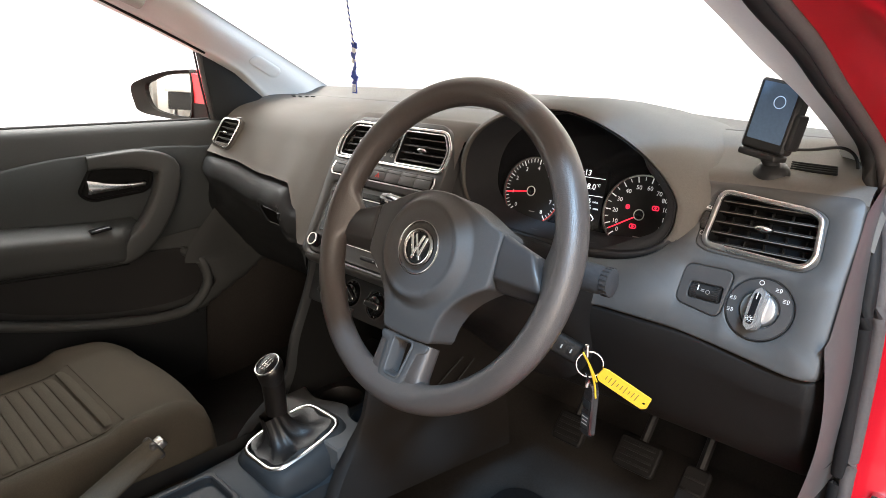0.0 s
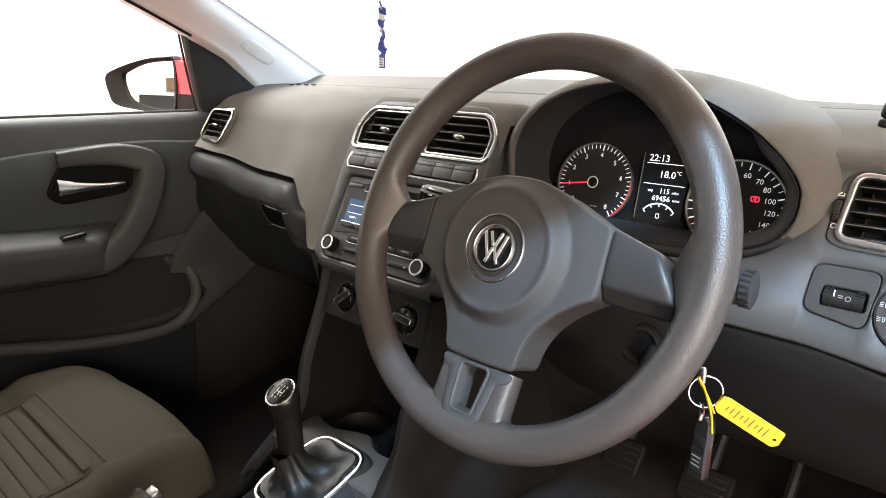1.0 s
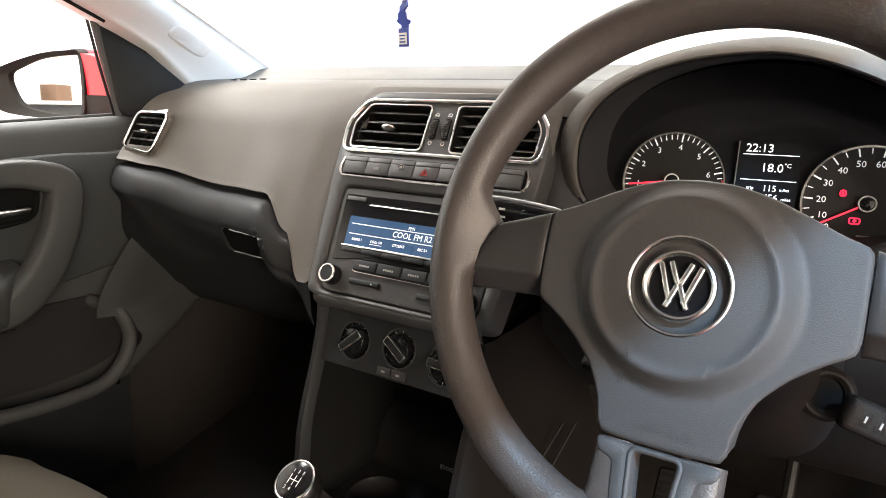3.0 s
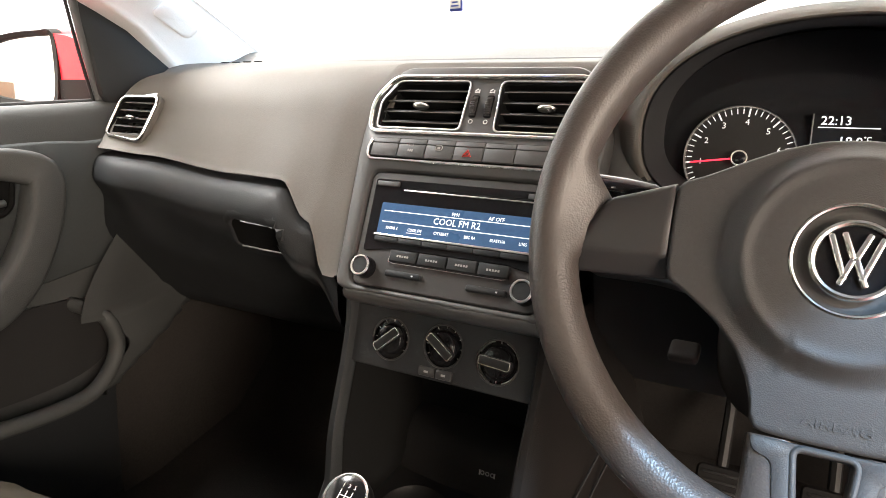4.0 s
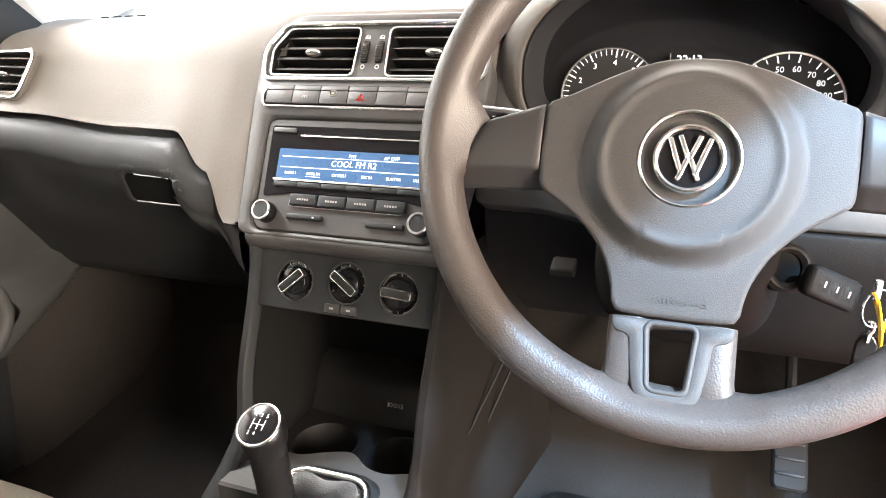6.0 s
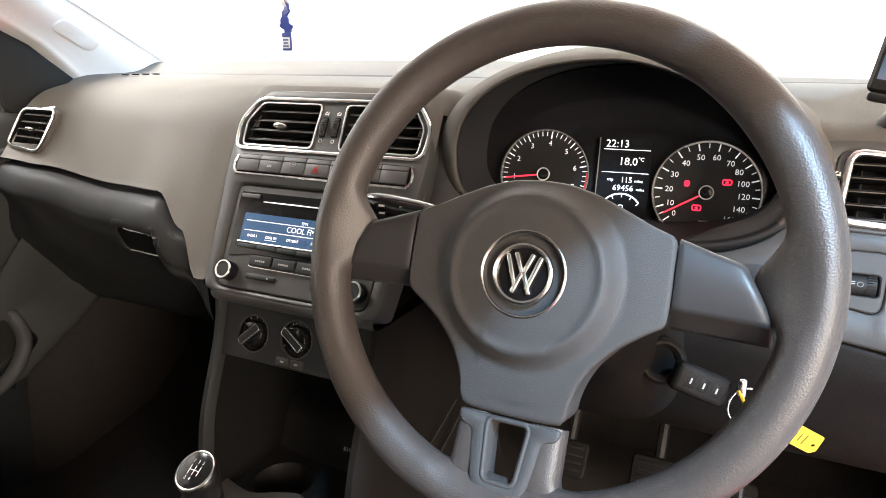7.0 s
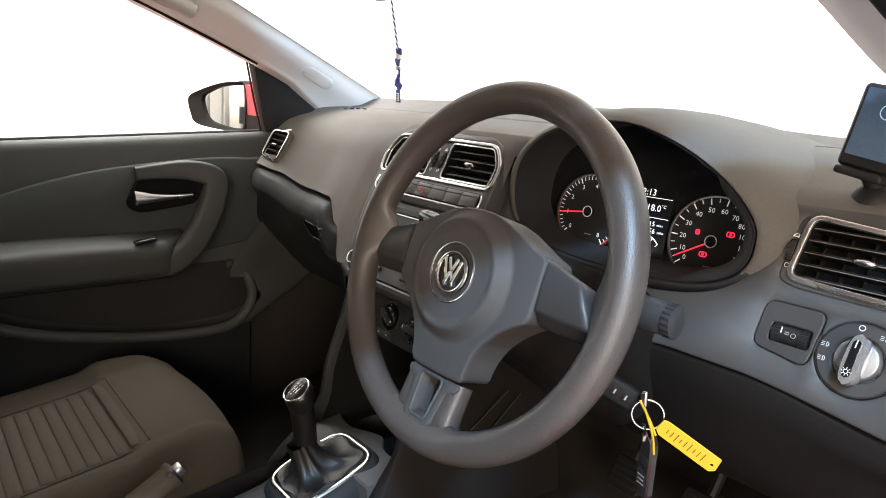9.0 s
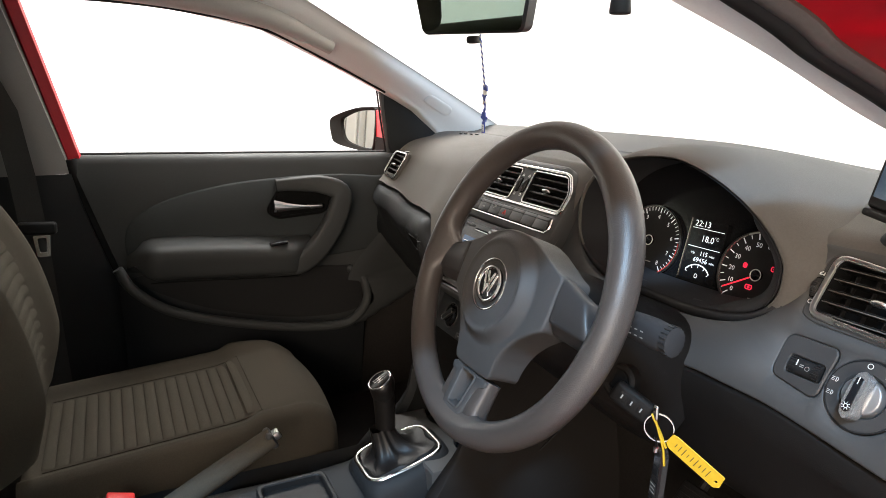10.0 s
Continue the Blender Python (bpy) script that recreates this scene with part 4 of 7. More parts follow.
# outer vent on the driver's side
trim_out = rounded([dloc(0.547, 0.926), dloc(0.5415, 0.868), dloc(0.650, 0.863), dloc(0.659, 0.874), dloc(0.655, 0.912), dloc(0.645, 0.918)], 0.012, 5)
drv_holder = part("vent_surround", panel(inset(vent_out, -0.0005), [inset(trim_out, 0.001)], depth=0.012, edge=0.0012, m=at(DP, 0, 0, 0.0005)), FASCIA, dash, "grey plastic vent surround")
air_vent("driver_vent", at(DP, 0, 0, 0.0015), trim_out, 5, 5, (0.602, dloc(0, 0.893)[1]), drv_holder, 0.0034)
thumb_wheel(at(DP, 0.5372, dloc(0, 0.8925)[1], 0.001), 0.0055, 0.020, drv_holder)

# outer vent on the passenger's side
PV = axes((-0.579, 0.259, 0.8975), (0.965, -0.11, 0.0), (0.02, 0.46, 0.89))
pv_out = rounded([(-0.052, 0.0310), (-0.069, -0.0320), (0.030, -0.0385), (0.047, 0.0325)], 0.015, 5)
pas_holder = part("vent_surround", panel(inset(pv_out, -0.0030), [inset(pv_out, 0.0005)], depth=0.02, edge=0.002, m=at(PV, 0, 0, 0.0025)), PAD, dash, "grey plastic vent surround")
air_vent("passenger_vent", at(PV, 0, 0, 0.0038), pv_out, 5, 5, (-0.010, -0.003), pas_holder, 0.0022)

# ---------------------------------------------------------------- centre fascia
SP = leaning((0.0, 0.1375, 0.7375), 31.0)
fas_out = rounded([(-0.113, 0.2655), (-0.142, 0.200), (-0.1405, 0.160), (-0.1245, 0.004), (-0.110, -0.0005), (0.110, -0.0005), (0.1245, 0.004), (0.1405, 0.160), (0.142, 0.200), (0.113, 0.2655)], 0.022, 6)
vents_hole = rounded([(-0.115, 0.2530), (-0.138, 0.222), (-0.1345, 0.1845), (0.1345, 0.1845), (0.138, 0.222), (0.115, 0.2530)], 0.013, 6)
radio_hole = rounded([(-0.1165, 0.1390), (-0.1085, 0.006), (0.1085, 0.006), (0.1165, 0.1390)], 0.014, 6)
cf = part("centre_fascia", panel(fas_out, [inset(vents_hole, 0.003), inset(radio_hole, 0.0)], depth=0.035, edge=0.0022, m=at(SP, 0, 0, 0.004)), FASCIA, dash, "grey plastic centre fascia", angle=50)
part("fascia_roll", loft([[(x * w, v, n - 0.006 * max(0.0, abs(x) - 0.90) / 0.10) for x in span(-1, 1, 30)] for w, v, n in ((0.116, 0.0040, 0.0010), (0.117, 0.0010, 0.0030), (0.117, -0.0020, 0.0026), (0.1165, -0.0055, 0.0000), (0.116, -0.0085, -0.0050), (0.115, -0.0100, -0.0120), (0.114, -0.0090, -0.0300))], m=SP), FASCIA, cf, "rolled lower edge of the centre fascia", angle=70)
part("vents_trim", ring(vents_hole, 0.0024, at(SP, 0, 0, 0.0048), 8, 0.8), CHROME, cf, "chrome surround of the twin vents")
lv = rounded([(-0.1105, 0.2478), (-0.1285, 0.222), (-0.1265, 0.1898), (-0.020, 0.1898), (-0.018, 0.2478)], 0.007, 5)
rv = [(-x, y) for x, y in reversed(lv)]
plate = part("vent_plate", panel(inset(vents_hole, 0.001), [lv, rv], depth=0.008, edge=0.0006, m=at(SP, 0, 0, 0.002)), FASCIA, cf, "grey plate between the vents")
air_vent("left_vent", at(SP, 0, 0, 0.0025), lv, 4, 0, (-0.074, 0.2170), cf, 0.0012)
air_vent("right_vent", at(SP, 0, 0, 0.0025), rv, 4, 0, (0.074, 0.2170), cf, 0.0012)
thumb_wheel(at(SP, -0.0088, 0.2185, 0.0025), 0.0058, 0.023, cf)
thumb_wheel(at(SP, 0.0088, 0.2185, 0.0025), 0.0058, 0.023, cf)

# strip of seven switches with a chrome line under it
strip_out = rounded([(-0.1245, 0.1770), (-0.1255, 0.1530), (0.1255, 0.1530), (0.1245, 0.1770)], 0.006, 5)
part("switch_strip", panel(strip_out, depth=0.004, edge=0.0006, m=at(SP, 0, 0, 0.0048)), DEEP, cf, "row of flat switches")
for k in range(7):
    w = 0.0341
    part("switch", join(box(w, 0.0150, 0.004, at(SP, 0.0350 * (k - 3), 0.1617, 0.0053), 0.0006), box(w, 0.0062, 0.004, at(SP, 0.0350 * (k - 3), 0.1724, 0.0050) @ Matrix.Rotation(radians(-14), 4, "X"), 0.0006)), FASCIA, cf, "")
half = [p for p in smooth_path([(x, y, 0) for x, y in ((-0.1255, 0.1745), (-0.1280, 0.166), (-0.1272, 0.157), (-0.1225, 0.1520), (-0.112, 0.1508), (0.0, 0.1508), (0.112, 0.1508), (0.1225, 0.1520), (0.1272, 0.157), (0.1280, 0.166), (0.1255, 0.1745))], 5)]
part("switch_trim", sweep(half, ring_section(0.0017, 0.0014, 6), m=at(SP, 0, 0, 0.0054)), CHROME, cf, "chrome line round the switches")
tri = [(0.0, 0.0042), (-0.0050, -0.0036), (0.0050, -0.0036)]
part("hazard_mark", join(ring(tri, 0.0005, at(SP, -0.001, 0.1622, 0.0076), 4), ring([(x * 0.5, y * 0.5 - 0.0003) for x, y in tri], 0.0004, at(SP, -0.001, 0.1622, 0.0076), 4)), REDMARK, cf, "red hazard triangle", smooth=False)
part("switch_mark", join(ring(round_rect(0.0050, 0.0035, 0.0008, 2), 0.0003, at(SP, -0.0710, 0.1690, 0.0072), 4), *[box(0.0016, 0.0030, 0.0002, at(SP, -0.0735 + 0.0025 * q, 0.1620, 0.0075)) for q in range(3)]), DIMMARK, cf, smooth=False)
part("switch_mark", join(ring(round_rect(0.0085, 0.0055, 0.0022, 3), 0.0005, at(SP, -0.0360, 0.1665, 0.0076), 4), box(0.0034, 0.0024, 0.0002, at(SP, -0.0360, 0.1665, 0.0075))), DIMMARK, cf, smooth=False)

# ---------------------------------------------------------------- radio
radio = thing("car_radio", SP @ Vector((0, 0.07, 0)), "black car radio with a lit blue display", "radio")
RM = at(SP, 0, 0.0742, 0.0005)
rf = rounded([(-0.1148, 0.0632), (-0.1068, -0.0665), (0.1068, -0.0665), (0.1148, 0.0632)], 0.012, 5)
part("radio_body", panel(rf, depth=0.03, edge=0.0015, m=RM), RADIOFACE, radio, "dark grey radio face")
glossy = rounded([(-0.1075, 0.0545), (-0.1012, -0.0290), (-0.066, -0.0232), (0.066, -0.0232), (0.1012, -0.0290), (0.1075, 0.0545)], 0.004, 4)
part("display_surround", panel(glossy, depth=0.002, edge=0.0005, m=at(RM, 0, 0, 0.0014)), GLOSSBLACK, radio, "gloss black display surround")
part("disc_slot", box(0.150, 0.0024, 0.0008, at(RM, 0.010, 0.0450, 0.0020)), DEEP, radio, "disc slot")
part("slot_lip", box(0.160, 0.0012, 0.0016, at(RM, 0.012, 0.0427, 0.0022), 0.0004), SATIN, radio, "thin bright slot lip")
for x in (-0.0895, 0.0895):
    part("eject_key", box(0.029, 0.0054, 0.003, at(RM, x, 0.0487, 0.0022), 0.0008), FASCIA, radio)
part("display", panel(rounded([(-0.0915, 0.0273), (-0.0895, -0.0080), (0.0895, -0.0080), (0.0915, 0.0273)], 0.0022, 3), depth=0.001, edge=0.0, m=at(RM, 0, 0, 0.0019)), RADIOSCREEN, radio, "lit blue display", smooth=False)
DM = at(RM, 0, 0, 0.0023)
for y in (0.0181, 0.0058):
    part("display_line", box(0.172, 0.0007, 0.0002, at(DM, 0, y, 0)), LCD, radio, smooth=False)
writing("display_band", "FM1", 0.0056, at(DM, 0.001, 0.0214), LCD, radio)
writing("display_setting", "AF OFF", 0.0056, at(DM, 0.047, 0.0214), LCD, radio)
writing("display_station", "COOL FM R2", 0.0100, at(DM, 0.004, 0.0120), LCD, radio, wide=0.95)
for text, x in (("RADIO 1", -0.0715), ("COOL FM", -0.0430), ("CITYBEAT", -0.0110), ("BBC R4", 0.0220), ("BLAST106", 0.0530), ("U105", 0.0800)):
    writing("preset_name", text, 0.0046, at(DM, x, -0.0008), LCD, radio, wide=0.85)
part("preset_underline", box(0.018, 0.0004, 0.0002, at(DM, -0.0430, -0.0040, 0)), LCD, radio, smooth=False)
for k in range(6):
    part("preset_key", box(0.0295, 0.0058, 0.004, at(RM, -0.0745 + 0.0298 * k, -0.0140, 0.0022), 0.0010), LOWER, radio)
part("preset_edge", box(0.182, 0.0022, 0.0016, at(RM, 0, -0.0095, 0.0038), 0.0006), SATIN, radio, "bright edge over the preset keys")
for k in range(4):
    x = -0.0478 + 0.0347 * k
    part("menu_key", box(0.0332, 0.0130, 0.006, at(RM, x, -0.0308, 0.0016), 0.0016, 3), LOWER, radio)
    part("key_print", join(*[box(0.0020, 0.0022, 0.0002, at(RM, x + 0.003 * (q - 2), -0.0308, 0.0048)) for q in range(5)]), DIMMARK, radio, smooth=False)
part("key_rest", sweep([(-0.0650, -0.0285, 0), (-0.0655, -0.0372, 0), (-0.060, -0.0385, 0), (0.066, -0.0385, 0), (0.0715, -0.0372, 0), (0.0710, -0.0285, 0)], ring_section(0.0007, 0.0006, 6), m=at(RM, 0, 0, 0.0014)), CHROME, radio, "chrome line under the keys")
for x, y in ((-0.0435, -0.0497), (0.0525, -0.0515)):
    part("rocker_key", box(0.044, 0.0070, 0.005, at(RM, x, y, 0.0014), 0.0026, 3), LOWER, radio)
    part("key_print", box(0.002, 0.0016, 0.0002, at(RM, x + 0.012, y, 0.0040)), GREYMARK, radio, smooth=False)
for x in (-0.0912, 0.0930):
    kn = part("volume_knob", cylinder(0.0122, 0.0114, 0.014, at(RM, x, -0.0478, 0), 40, 0.0010), GLOSSBLACK, radio, "black rotary knob")
    part("knob_ring", ring(circle(0.0102, 40), 0.0014, at(RM, x, -0.0478, 0.0140), 6), SATIN, kn, "chrome ring")
    part("knob_cap", cylinder(0.0090, 0.0090, 0.0012, at(RM, x, -0.0478, 0.0132), 32), LOWER, kn)

# ---------------------------------------------------------------- heater controls
heater = thing("heater_controls", (0, 0.13, 0.69), "dark heater panel with three rotary dials", "heater panel")
HM = leaning((0.0, 0.147, 0.6900), 21.0)
h_out = rounded([(-0.117, 0.034), (-0.110, -0.038), (0.112, -0.038), (0.117, 0.034)], 0.008, 4)
dials = ((-0.0605, -0.005, 42), (0.004, -0.001, -34), (0.0665, -0.005, -4))
part("heater_plate", panel(h_out, [circle(0.0225, 40, x, y) for x, y, a in dials], depth=0.02, edge=0.0015, m=HM), LOWER, heater, "dark grey heater plate")
for k, (x, y, a) in enumerate(dials):
    r = 0.0225
    d = part("heater_dial", join(cylinder(r, r, 0.002, at(HM, x, y, -0.006), 40), cylinder(0.0170, 0.0150, 0.008, at(HM, x, y, -0.004), 40, 0.001)), GLOSSBLACK, heater, "gloss black rotary dial")
    part("dial_rim", ring(circle(r, 40), 0.0010, at(HM, x, y, -0.0005), 6), SPOKE, d)
    if k == 2:
        for a0, a1 in ((18, 72), (108, 162), (198, 252), (288, 342)):
            part("dial_arc", sweep([(x + 0.0212 * math.cos(radians(q)), y + 0.0212 * math.sin(radians(q)), 0) for q in span(a0, a1, 9)], ring_section(0.0008, 0.0007, 6), m=at(HM, 0, 0, -0.0030)), SATIN, d, "thin chrome arc")
    part("dial_grip", box(0.034, 0.0095, 0.010, at(HM, x, y, 0.005, a), 0.0022, 3), BLACK, d)
    part("grip_trim", ring(round_rect(0.0335, 0.0090, 0.002, 3), 0.0009, at(HM, x, y, 0.0092, a), 6), CHROME, d, "chrome grip edge")
    part("dial_marks", join(*[box(0.0010, 0.0026, 0.0002, at(HM, x + 0.0200 * math.cos(radians(q)), y + 0.0200 * math.sin(radians(q)), -0.0036, q - 90)) for q in ((90, 270) if k == 2 else range(-30, 211, 30))]), GREYMARK if k == 2 else DIMMARK, d, smooth=False)
for x in (-0.010, 0.0105):
    part("heater_button", box(0.019, 0.0095, 0.004, at(HM, x, -0.0300, 0.0006), 0.0012), SPOKE, heater)
    part("button_mark", box(0.005, 0.0022, 0.0002, at(HM, x, -0.0300, 0.0028)), DIMMARK, heater, smooth=False)

# ---------------------------------------------------------------- light switch and headlamp height wheel
lights = thing("light_switch", DP @ Vector((*dloc(0.60, 0.81), 0)), "rotary headlamp switch with a chrome grip in the fascia", "switch")
part("switch_plate", panel(inset(sw_out, 0.0004), [round_rect(0.037, 0.019, 0.003, 3, 0.5605, dloc(0, 0.8190)[1])], depth=0.012, edge=0.0012, m=at(DP, 0, 0, 0.0008)), RADIOFACE, lights, "dark grey switch plate")
lw = at(DP, 0.5605, dloc(0, 0.8190)[1], 0.0)
part("wheel_well", box(0.040, 0.022, 0.002, at(lw, 0, 0, -0.011)), DEEP, lights)
part("height_wheel", cylinder(0.0095, 0.0095, 0.033, at(lw, -0.0165, 0, -0.0062) @ Matrix.Rotation(radians(90), 4, "Y"), 28), BLACK, lights, "ribbed black lamp height wheel")
for sx in (-1, 1):
    for a in range(-60, 61, 15):
        part("wheel_rib", box(0.007, 0.0011, 0.0016, at(lw, sx * 0.0125, math.sin(radians(a)) * 0.0096, -0.0062 + math.cos(radians(a)) * 0.0096) @ Matrix.Rotation(radians(-a), 4, "X")), BLACK, lights, smooth=False)
part("height_pointer", box(0.0010, 0.006, 0.0006, at(lw, -0.0075, 0.003, 0.0036)), GREYMARK, lights, smooth=False)
part("height_mark", join(box(0.004, 0.0008, 0.0002, at(lw, -0.002, 0, 0.0036)), box(0.004, 0.0008, 0.0002, at(lw, -0.002, 0.0018, 0.0035)), ring([(0.004 + 0.0022 * math.cos(a), 0.0022 * math.sin(a)) for a in span(0, 5.5, 10)], 0.0003, at(lw, 0, 0, 0.0034), 4)), DIMMARK, lights, smooth=False)
lm = at(DP, *dloc(0.6205, 0.8155), 0.0)
dial = part("switch_dial", join(panel(circle(0.0340, 48), [circle(0.0205, 40)], depth=0.014, edge=0.0014, m=at(lm, 0, 0, 0.002))), RADIOFACE, lights, "round dark grey switch dial")
part("dial_trim", ring(circle(0.0338, 48), 0.0008, at(lm, 0, 0, 0.0012), 6), BLACK, dial)
part("dial_well", join(cylinder(0.0206, 0.0206, 0.002, at(lm, 0, 0, -0.006), 40), cylinder(0.0195, 0.0175, 0.011, at(lm, 0, 0, -0.005), 40, 0.0015)), DULLSILVER, dial, "recessed hub")
grip = []
for t in span(-1, 1, 15):
    w = 0.0085 * math.sqrt(max(0.0, 1 - abs(t) ** 4)) + 0.0006
    grip.append([(sx * w * k, 0.0235 * t - 0.002, h) for sx, k, h in ((-1, 1.0, 0.004), (-1, 0.95, 0.014), (-1, 0.72, 0.0185 - 0.002 * abs(t)), (1, 0.72, 0.0185 - 0.002 * abs(t)), (1, 0.95, 0.014), (1, 1.0, 0.004))])
gtm = lm @ Matrix.Rotation(radians(-3), 4, "Z")
part("switch_grip", loft(grip, closed=True, caps=True, m=gtm), GRIPSILVER, dial, "chrome turning grip")
part("grip_inlay", panel(round_rect(0.0066, 0.034, 0.0028, 4, -0.0003, -0.002), depth=0.002, edge=0.0003, m=at(gtm, 0, 0, 0.0190)), GLOSSBLACK, dial, "black inlay")
part("grip_mark", join(box(0.0008, 0.007, 0.0002, at(gtm, -0.0005, 0.0115, 0.0192)), ring(circle(0.0018, 12), 0.0003, at(gtm, -0.0005, -0.014, 0.0193), 4), *[box(0.0005, 0.0014, 0.0002, at(gtm, -0.0005 + 0.0032 * math.cos(a), -0.014 + 0.0032 * math.sin(a), 0.0192, math.degrees(a) - 90)) for a in span(0, 2 * math.pi * 7 / 8, 8)]), WHITEPLASTIC, dial, smooth=False)
part("off_mark", ring(circle(0.0024, 16), 0.0004, at(lm, -0.004, 0.0285, 0.0024), 4), GREYMARK, dial)
for a, kind in ((58, 0), (30, 1), (168, 1), (195, 1)):
    c = at(lm, 0.0285 * math.cos(radians(a)), 0.0285 * math.sin(radians(a)), 0.0024)
    part("lamp_mark", join(ring([(0.0018 * math.cos(q), 0.0022 * math.sin(q)) for q in span(-1.6, 1.6, 8)], 0.0003, at(c, 0.0008, 0), 4), *[box(0.0028, 0.0005, 0.0002, at(c, -0.0022, y, 0)) for y in (-0.0016, 0.0, 0.0016)]), GREYMARK, dial, smooth=False)

# ---------------------------------------------------------------- instruments
CM = axes((0.2525, 0.307, 0.877), (1, 0.05, 0), (0, 0.25, 1))
cluster = thing("instrument_cluster", (0.34, 0.32, 0.87), "black instrument cluster with two lit round gauges and a display", "instrument cluster")
part("cluster_face", panel([(0.97 * (x - ARCH_C[0]) + ARCH_C[0] - 0.2525, 0.97 * (z - ARCH_C[1]) + ARCH_C[1] - 0.877) for x, z in arch(-0.002, 64)], depth=0.004, edge=0.0, m=at(CM, 0, 0, -0.004)), GLOSSBLACK, cluster, "black cluster face", smooth=False)
part("cluster_ledge", loft([[(x, y, z - 0.012 * math.cos((x - 0.339) / 0.15 * 6.0) * k) for x in span(0.185, 0.493, 30)] for y, z, k in ((0.246, 0.8325, 0.05), (0.262, 0.8335, 0.10), (0.30, 0.8300, 0.10))]), BLACK, cluster, "black ledge under the gauges")


def gauge(name, m, r, numbers, minor, needle, red_from=None):
    g = part(name, panel(circle(r, 64), depth=0.003, edge=0.0, m=at(m, 0, 0, -0.001)), BLACK, cluster, "round black gauge face", smooth=False)
    part("gauge_ring", ring(circle(r, 64), 0.0013, at(m, 0, 0, 0.0008), 6), SATIN, g, "thin chrome gauge ring")
    part("gauge_well", loft([[(x * k, y * k, z) for x, y in circle(r, 48)] for k, z in ((1.02, 0.004), (1.0, 0.0))], closed=True, m=m), BLACK, g)
    marks = []
    lo, hi = numbers[0][1], numbers[-1][1]
    for a in minor:
        marks.append(box(0.0048, 0.00085, 0.0003, at(m, (r - 0.0045) * math.cos(radians(a)), (r - 0.0045) * math.sin(radians(a)), 0.0005, a)))
    for text, a in numbers:
        marks.append(box(0.0075, 0.0014, 0.0003, at(m, (r - 0.0056) * math.cos(radians(a)), (r - 0.0056) * math.sin(radians(a)), 0.0006, a)))
    part("gauge_ticks", join(*marks), DIALPRINT, g, "white scale marks", smooth=False)
    for text, a in numbers:
        if text:
            k = r - 0.0150 - 0.0012 * (len(text) - 1)
            writing("gauge_number", text, 0.0084, at(m, k * math.cos(radians(a)), k * math.sin(radians(a)), 0.0006), DIALPRINT, g)
    if red_from is not None:
        part("red_zone", join(*[box(0.0016, 0.0060, 0.0003, at(m, (r - 0.0022) * math.cos(radians(a)), (r - 0.0022) * math.sin(radians(a)), 0.0006, a)) for a in range(int(red_from), -57, -7)]), REDMARK, g, "red zone of the scale", smooth=False)
    n = part("needle", box(r * 0.74, 0.0016, 0.0012, at(m, math.cos(radians(needle)) * r * 0.52, math.sin(radians(needle)) * r * 0.52, 0.0042, needle), 0.0004), NEEDLE, g, "lit red needle")
    part("needle_cap", cylinder(0.0072, 0.0064, 0.005, at(m, 0, 0, 0.001), 28, 0.001), GLOSSBLACK, g, "black needle cap")
    part("cap_ring", ring(circle(0.0070, 28), 0.0007, at(m, 0, 0, 0.0058), 4), GREYMARK, g)
    return g


rev = at(CM, 0.0, 0.0, 0.001)
gauge("rev_counter", rev, 0.0505, [(str(k), 222 - 34.6 * k) for k in range(9)], [222 - 6.92 * k for k in range(41)], 188, 2)
spd = at(CM, 0.1745, -0.008, 0.001)
speeds = [("0", 219), ("10", 201), ("20", 178), ("30", 153), ("40", 128), ("50", 104), ("60", 80), ("70", 57), ("80", 38), ("100", 18), ("120", -3), ("140", -25), ("160", -47)]
sp = gauge("speedometer", spd, 0.0535, speeds, [(a + b) / 2 for (_, a), (_, b) in zip(speeds, speeds[1:])], 211)
for dx, dy, w in ((-0.0200, 0.0085, 0.0045), (0.019, 0.012, 0.0085), (-0.008, -0.0165, 0.0085)):
    part("warning_lamp", join(ring(round_rect(w, 0.0052, 0.0016, 3), 0.0007, at(spd, dx, dy, 0.0007), 4), box(w * 0.4, 0.0016, 0.0003, at(spd, dx, dy, 0.0007)), box(0.0012, 0.0036, 0.0003, at(spd, dx, dy, 0.0007))), WARN, sp, "lit red warning symbol", smooth=False)
for g, dx in ((rev, 0.004), (spd, 0.0)):
    part("unit_print", box(0.010, 0.0014, 0.0002, at(g, dx, -0.030, 0.0006)), DIMMARK, cluster, smooth=False)
dsp = at(CM, 0.0885, 0.004, 0.001)
disp = part("trip_display", panel(round_rect(0.056, 0.082, 0.002, 2), depth=0.002, edge=0.0, m=dsp), GLOSSBLACK, cluster, "black trip display", smooth=False)
part("display_edge", box(0.0012, 0.082, 0.001, at(dsp, -0.0285, 0, 0.0004)), SATIN, disp)
writing("clock", "22:13", 0.0115, at(dsp, -0.0095, 0.0345, 0.0004), LCD, disp, wide=1.0)
for y in (0.0285, 0.0035):
    part("display_line", box(0.050, 0.0007, 0.0002, at(dsp, 0.001, y, 0.0004)), LCD, disp, smooth=False)
writing("temperature", "18.0", 0.0118, at(dsp, 0.0035, 0.0155, 0.0004), LCD, disp)
writing("degree_mark", "°C", 0.0058, at(dsp, 0.0170, 0.0185, 0.0004), LCD, disp)
writing("trip_word", "trip", 0.0046, at(dsp, -0.014, -0.0045, 0.0004), LCD, disp)
writing("trip_miles", "115", 0.0085, at(dsp, 0.0035, -0.0045, 0.0004), LCD, disp)
writing("miles_word", "miles", 0.0042, at(dsp, 0.0165, -0.0052, 0.0004), LCD, disp)
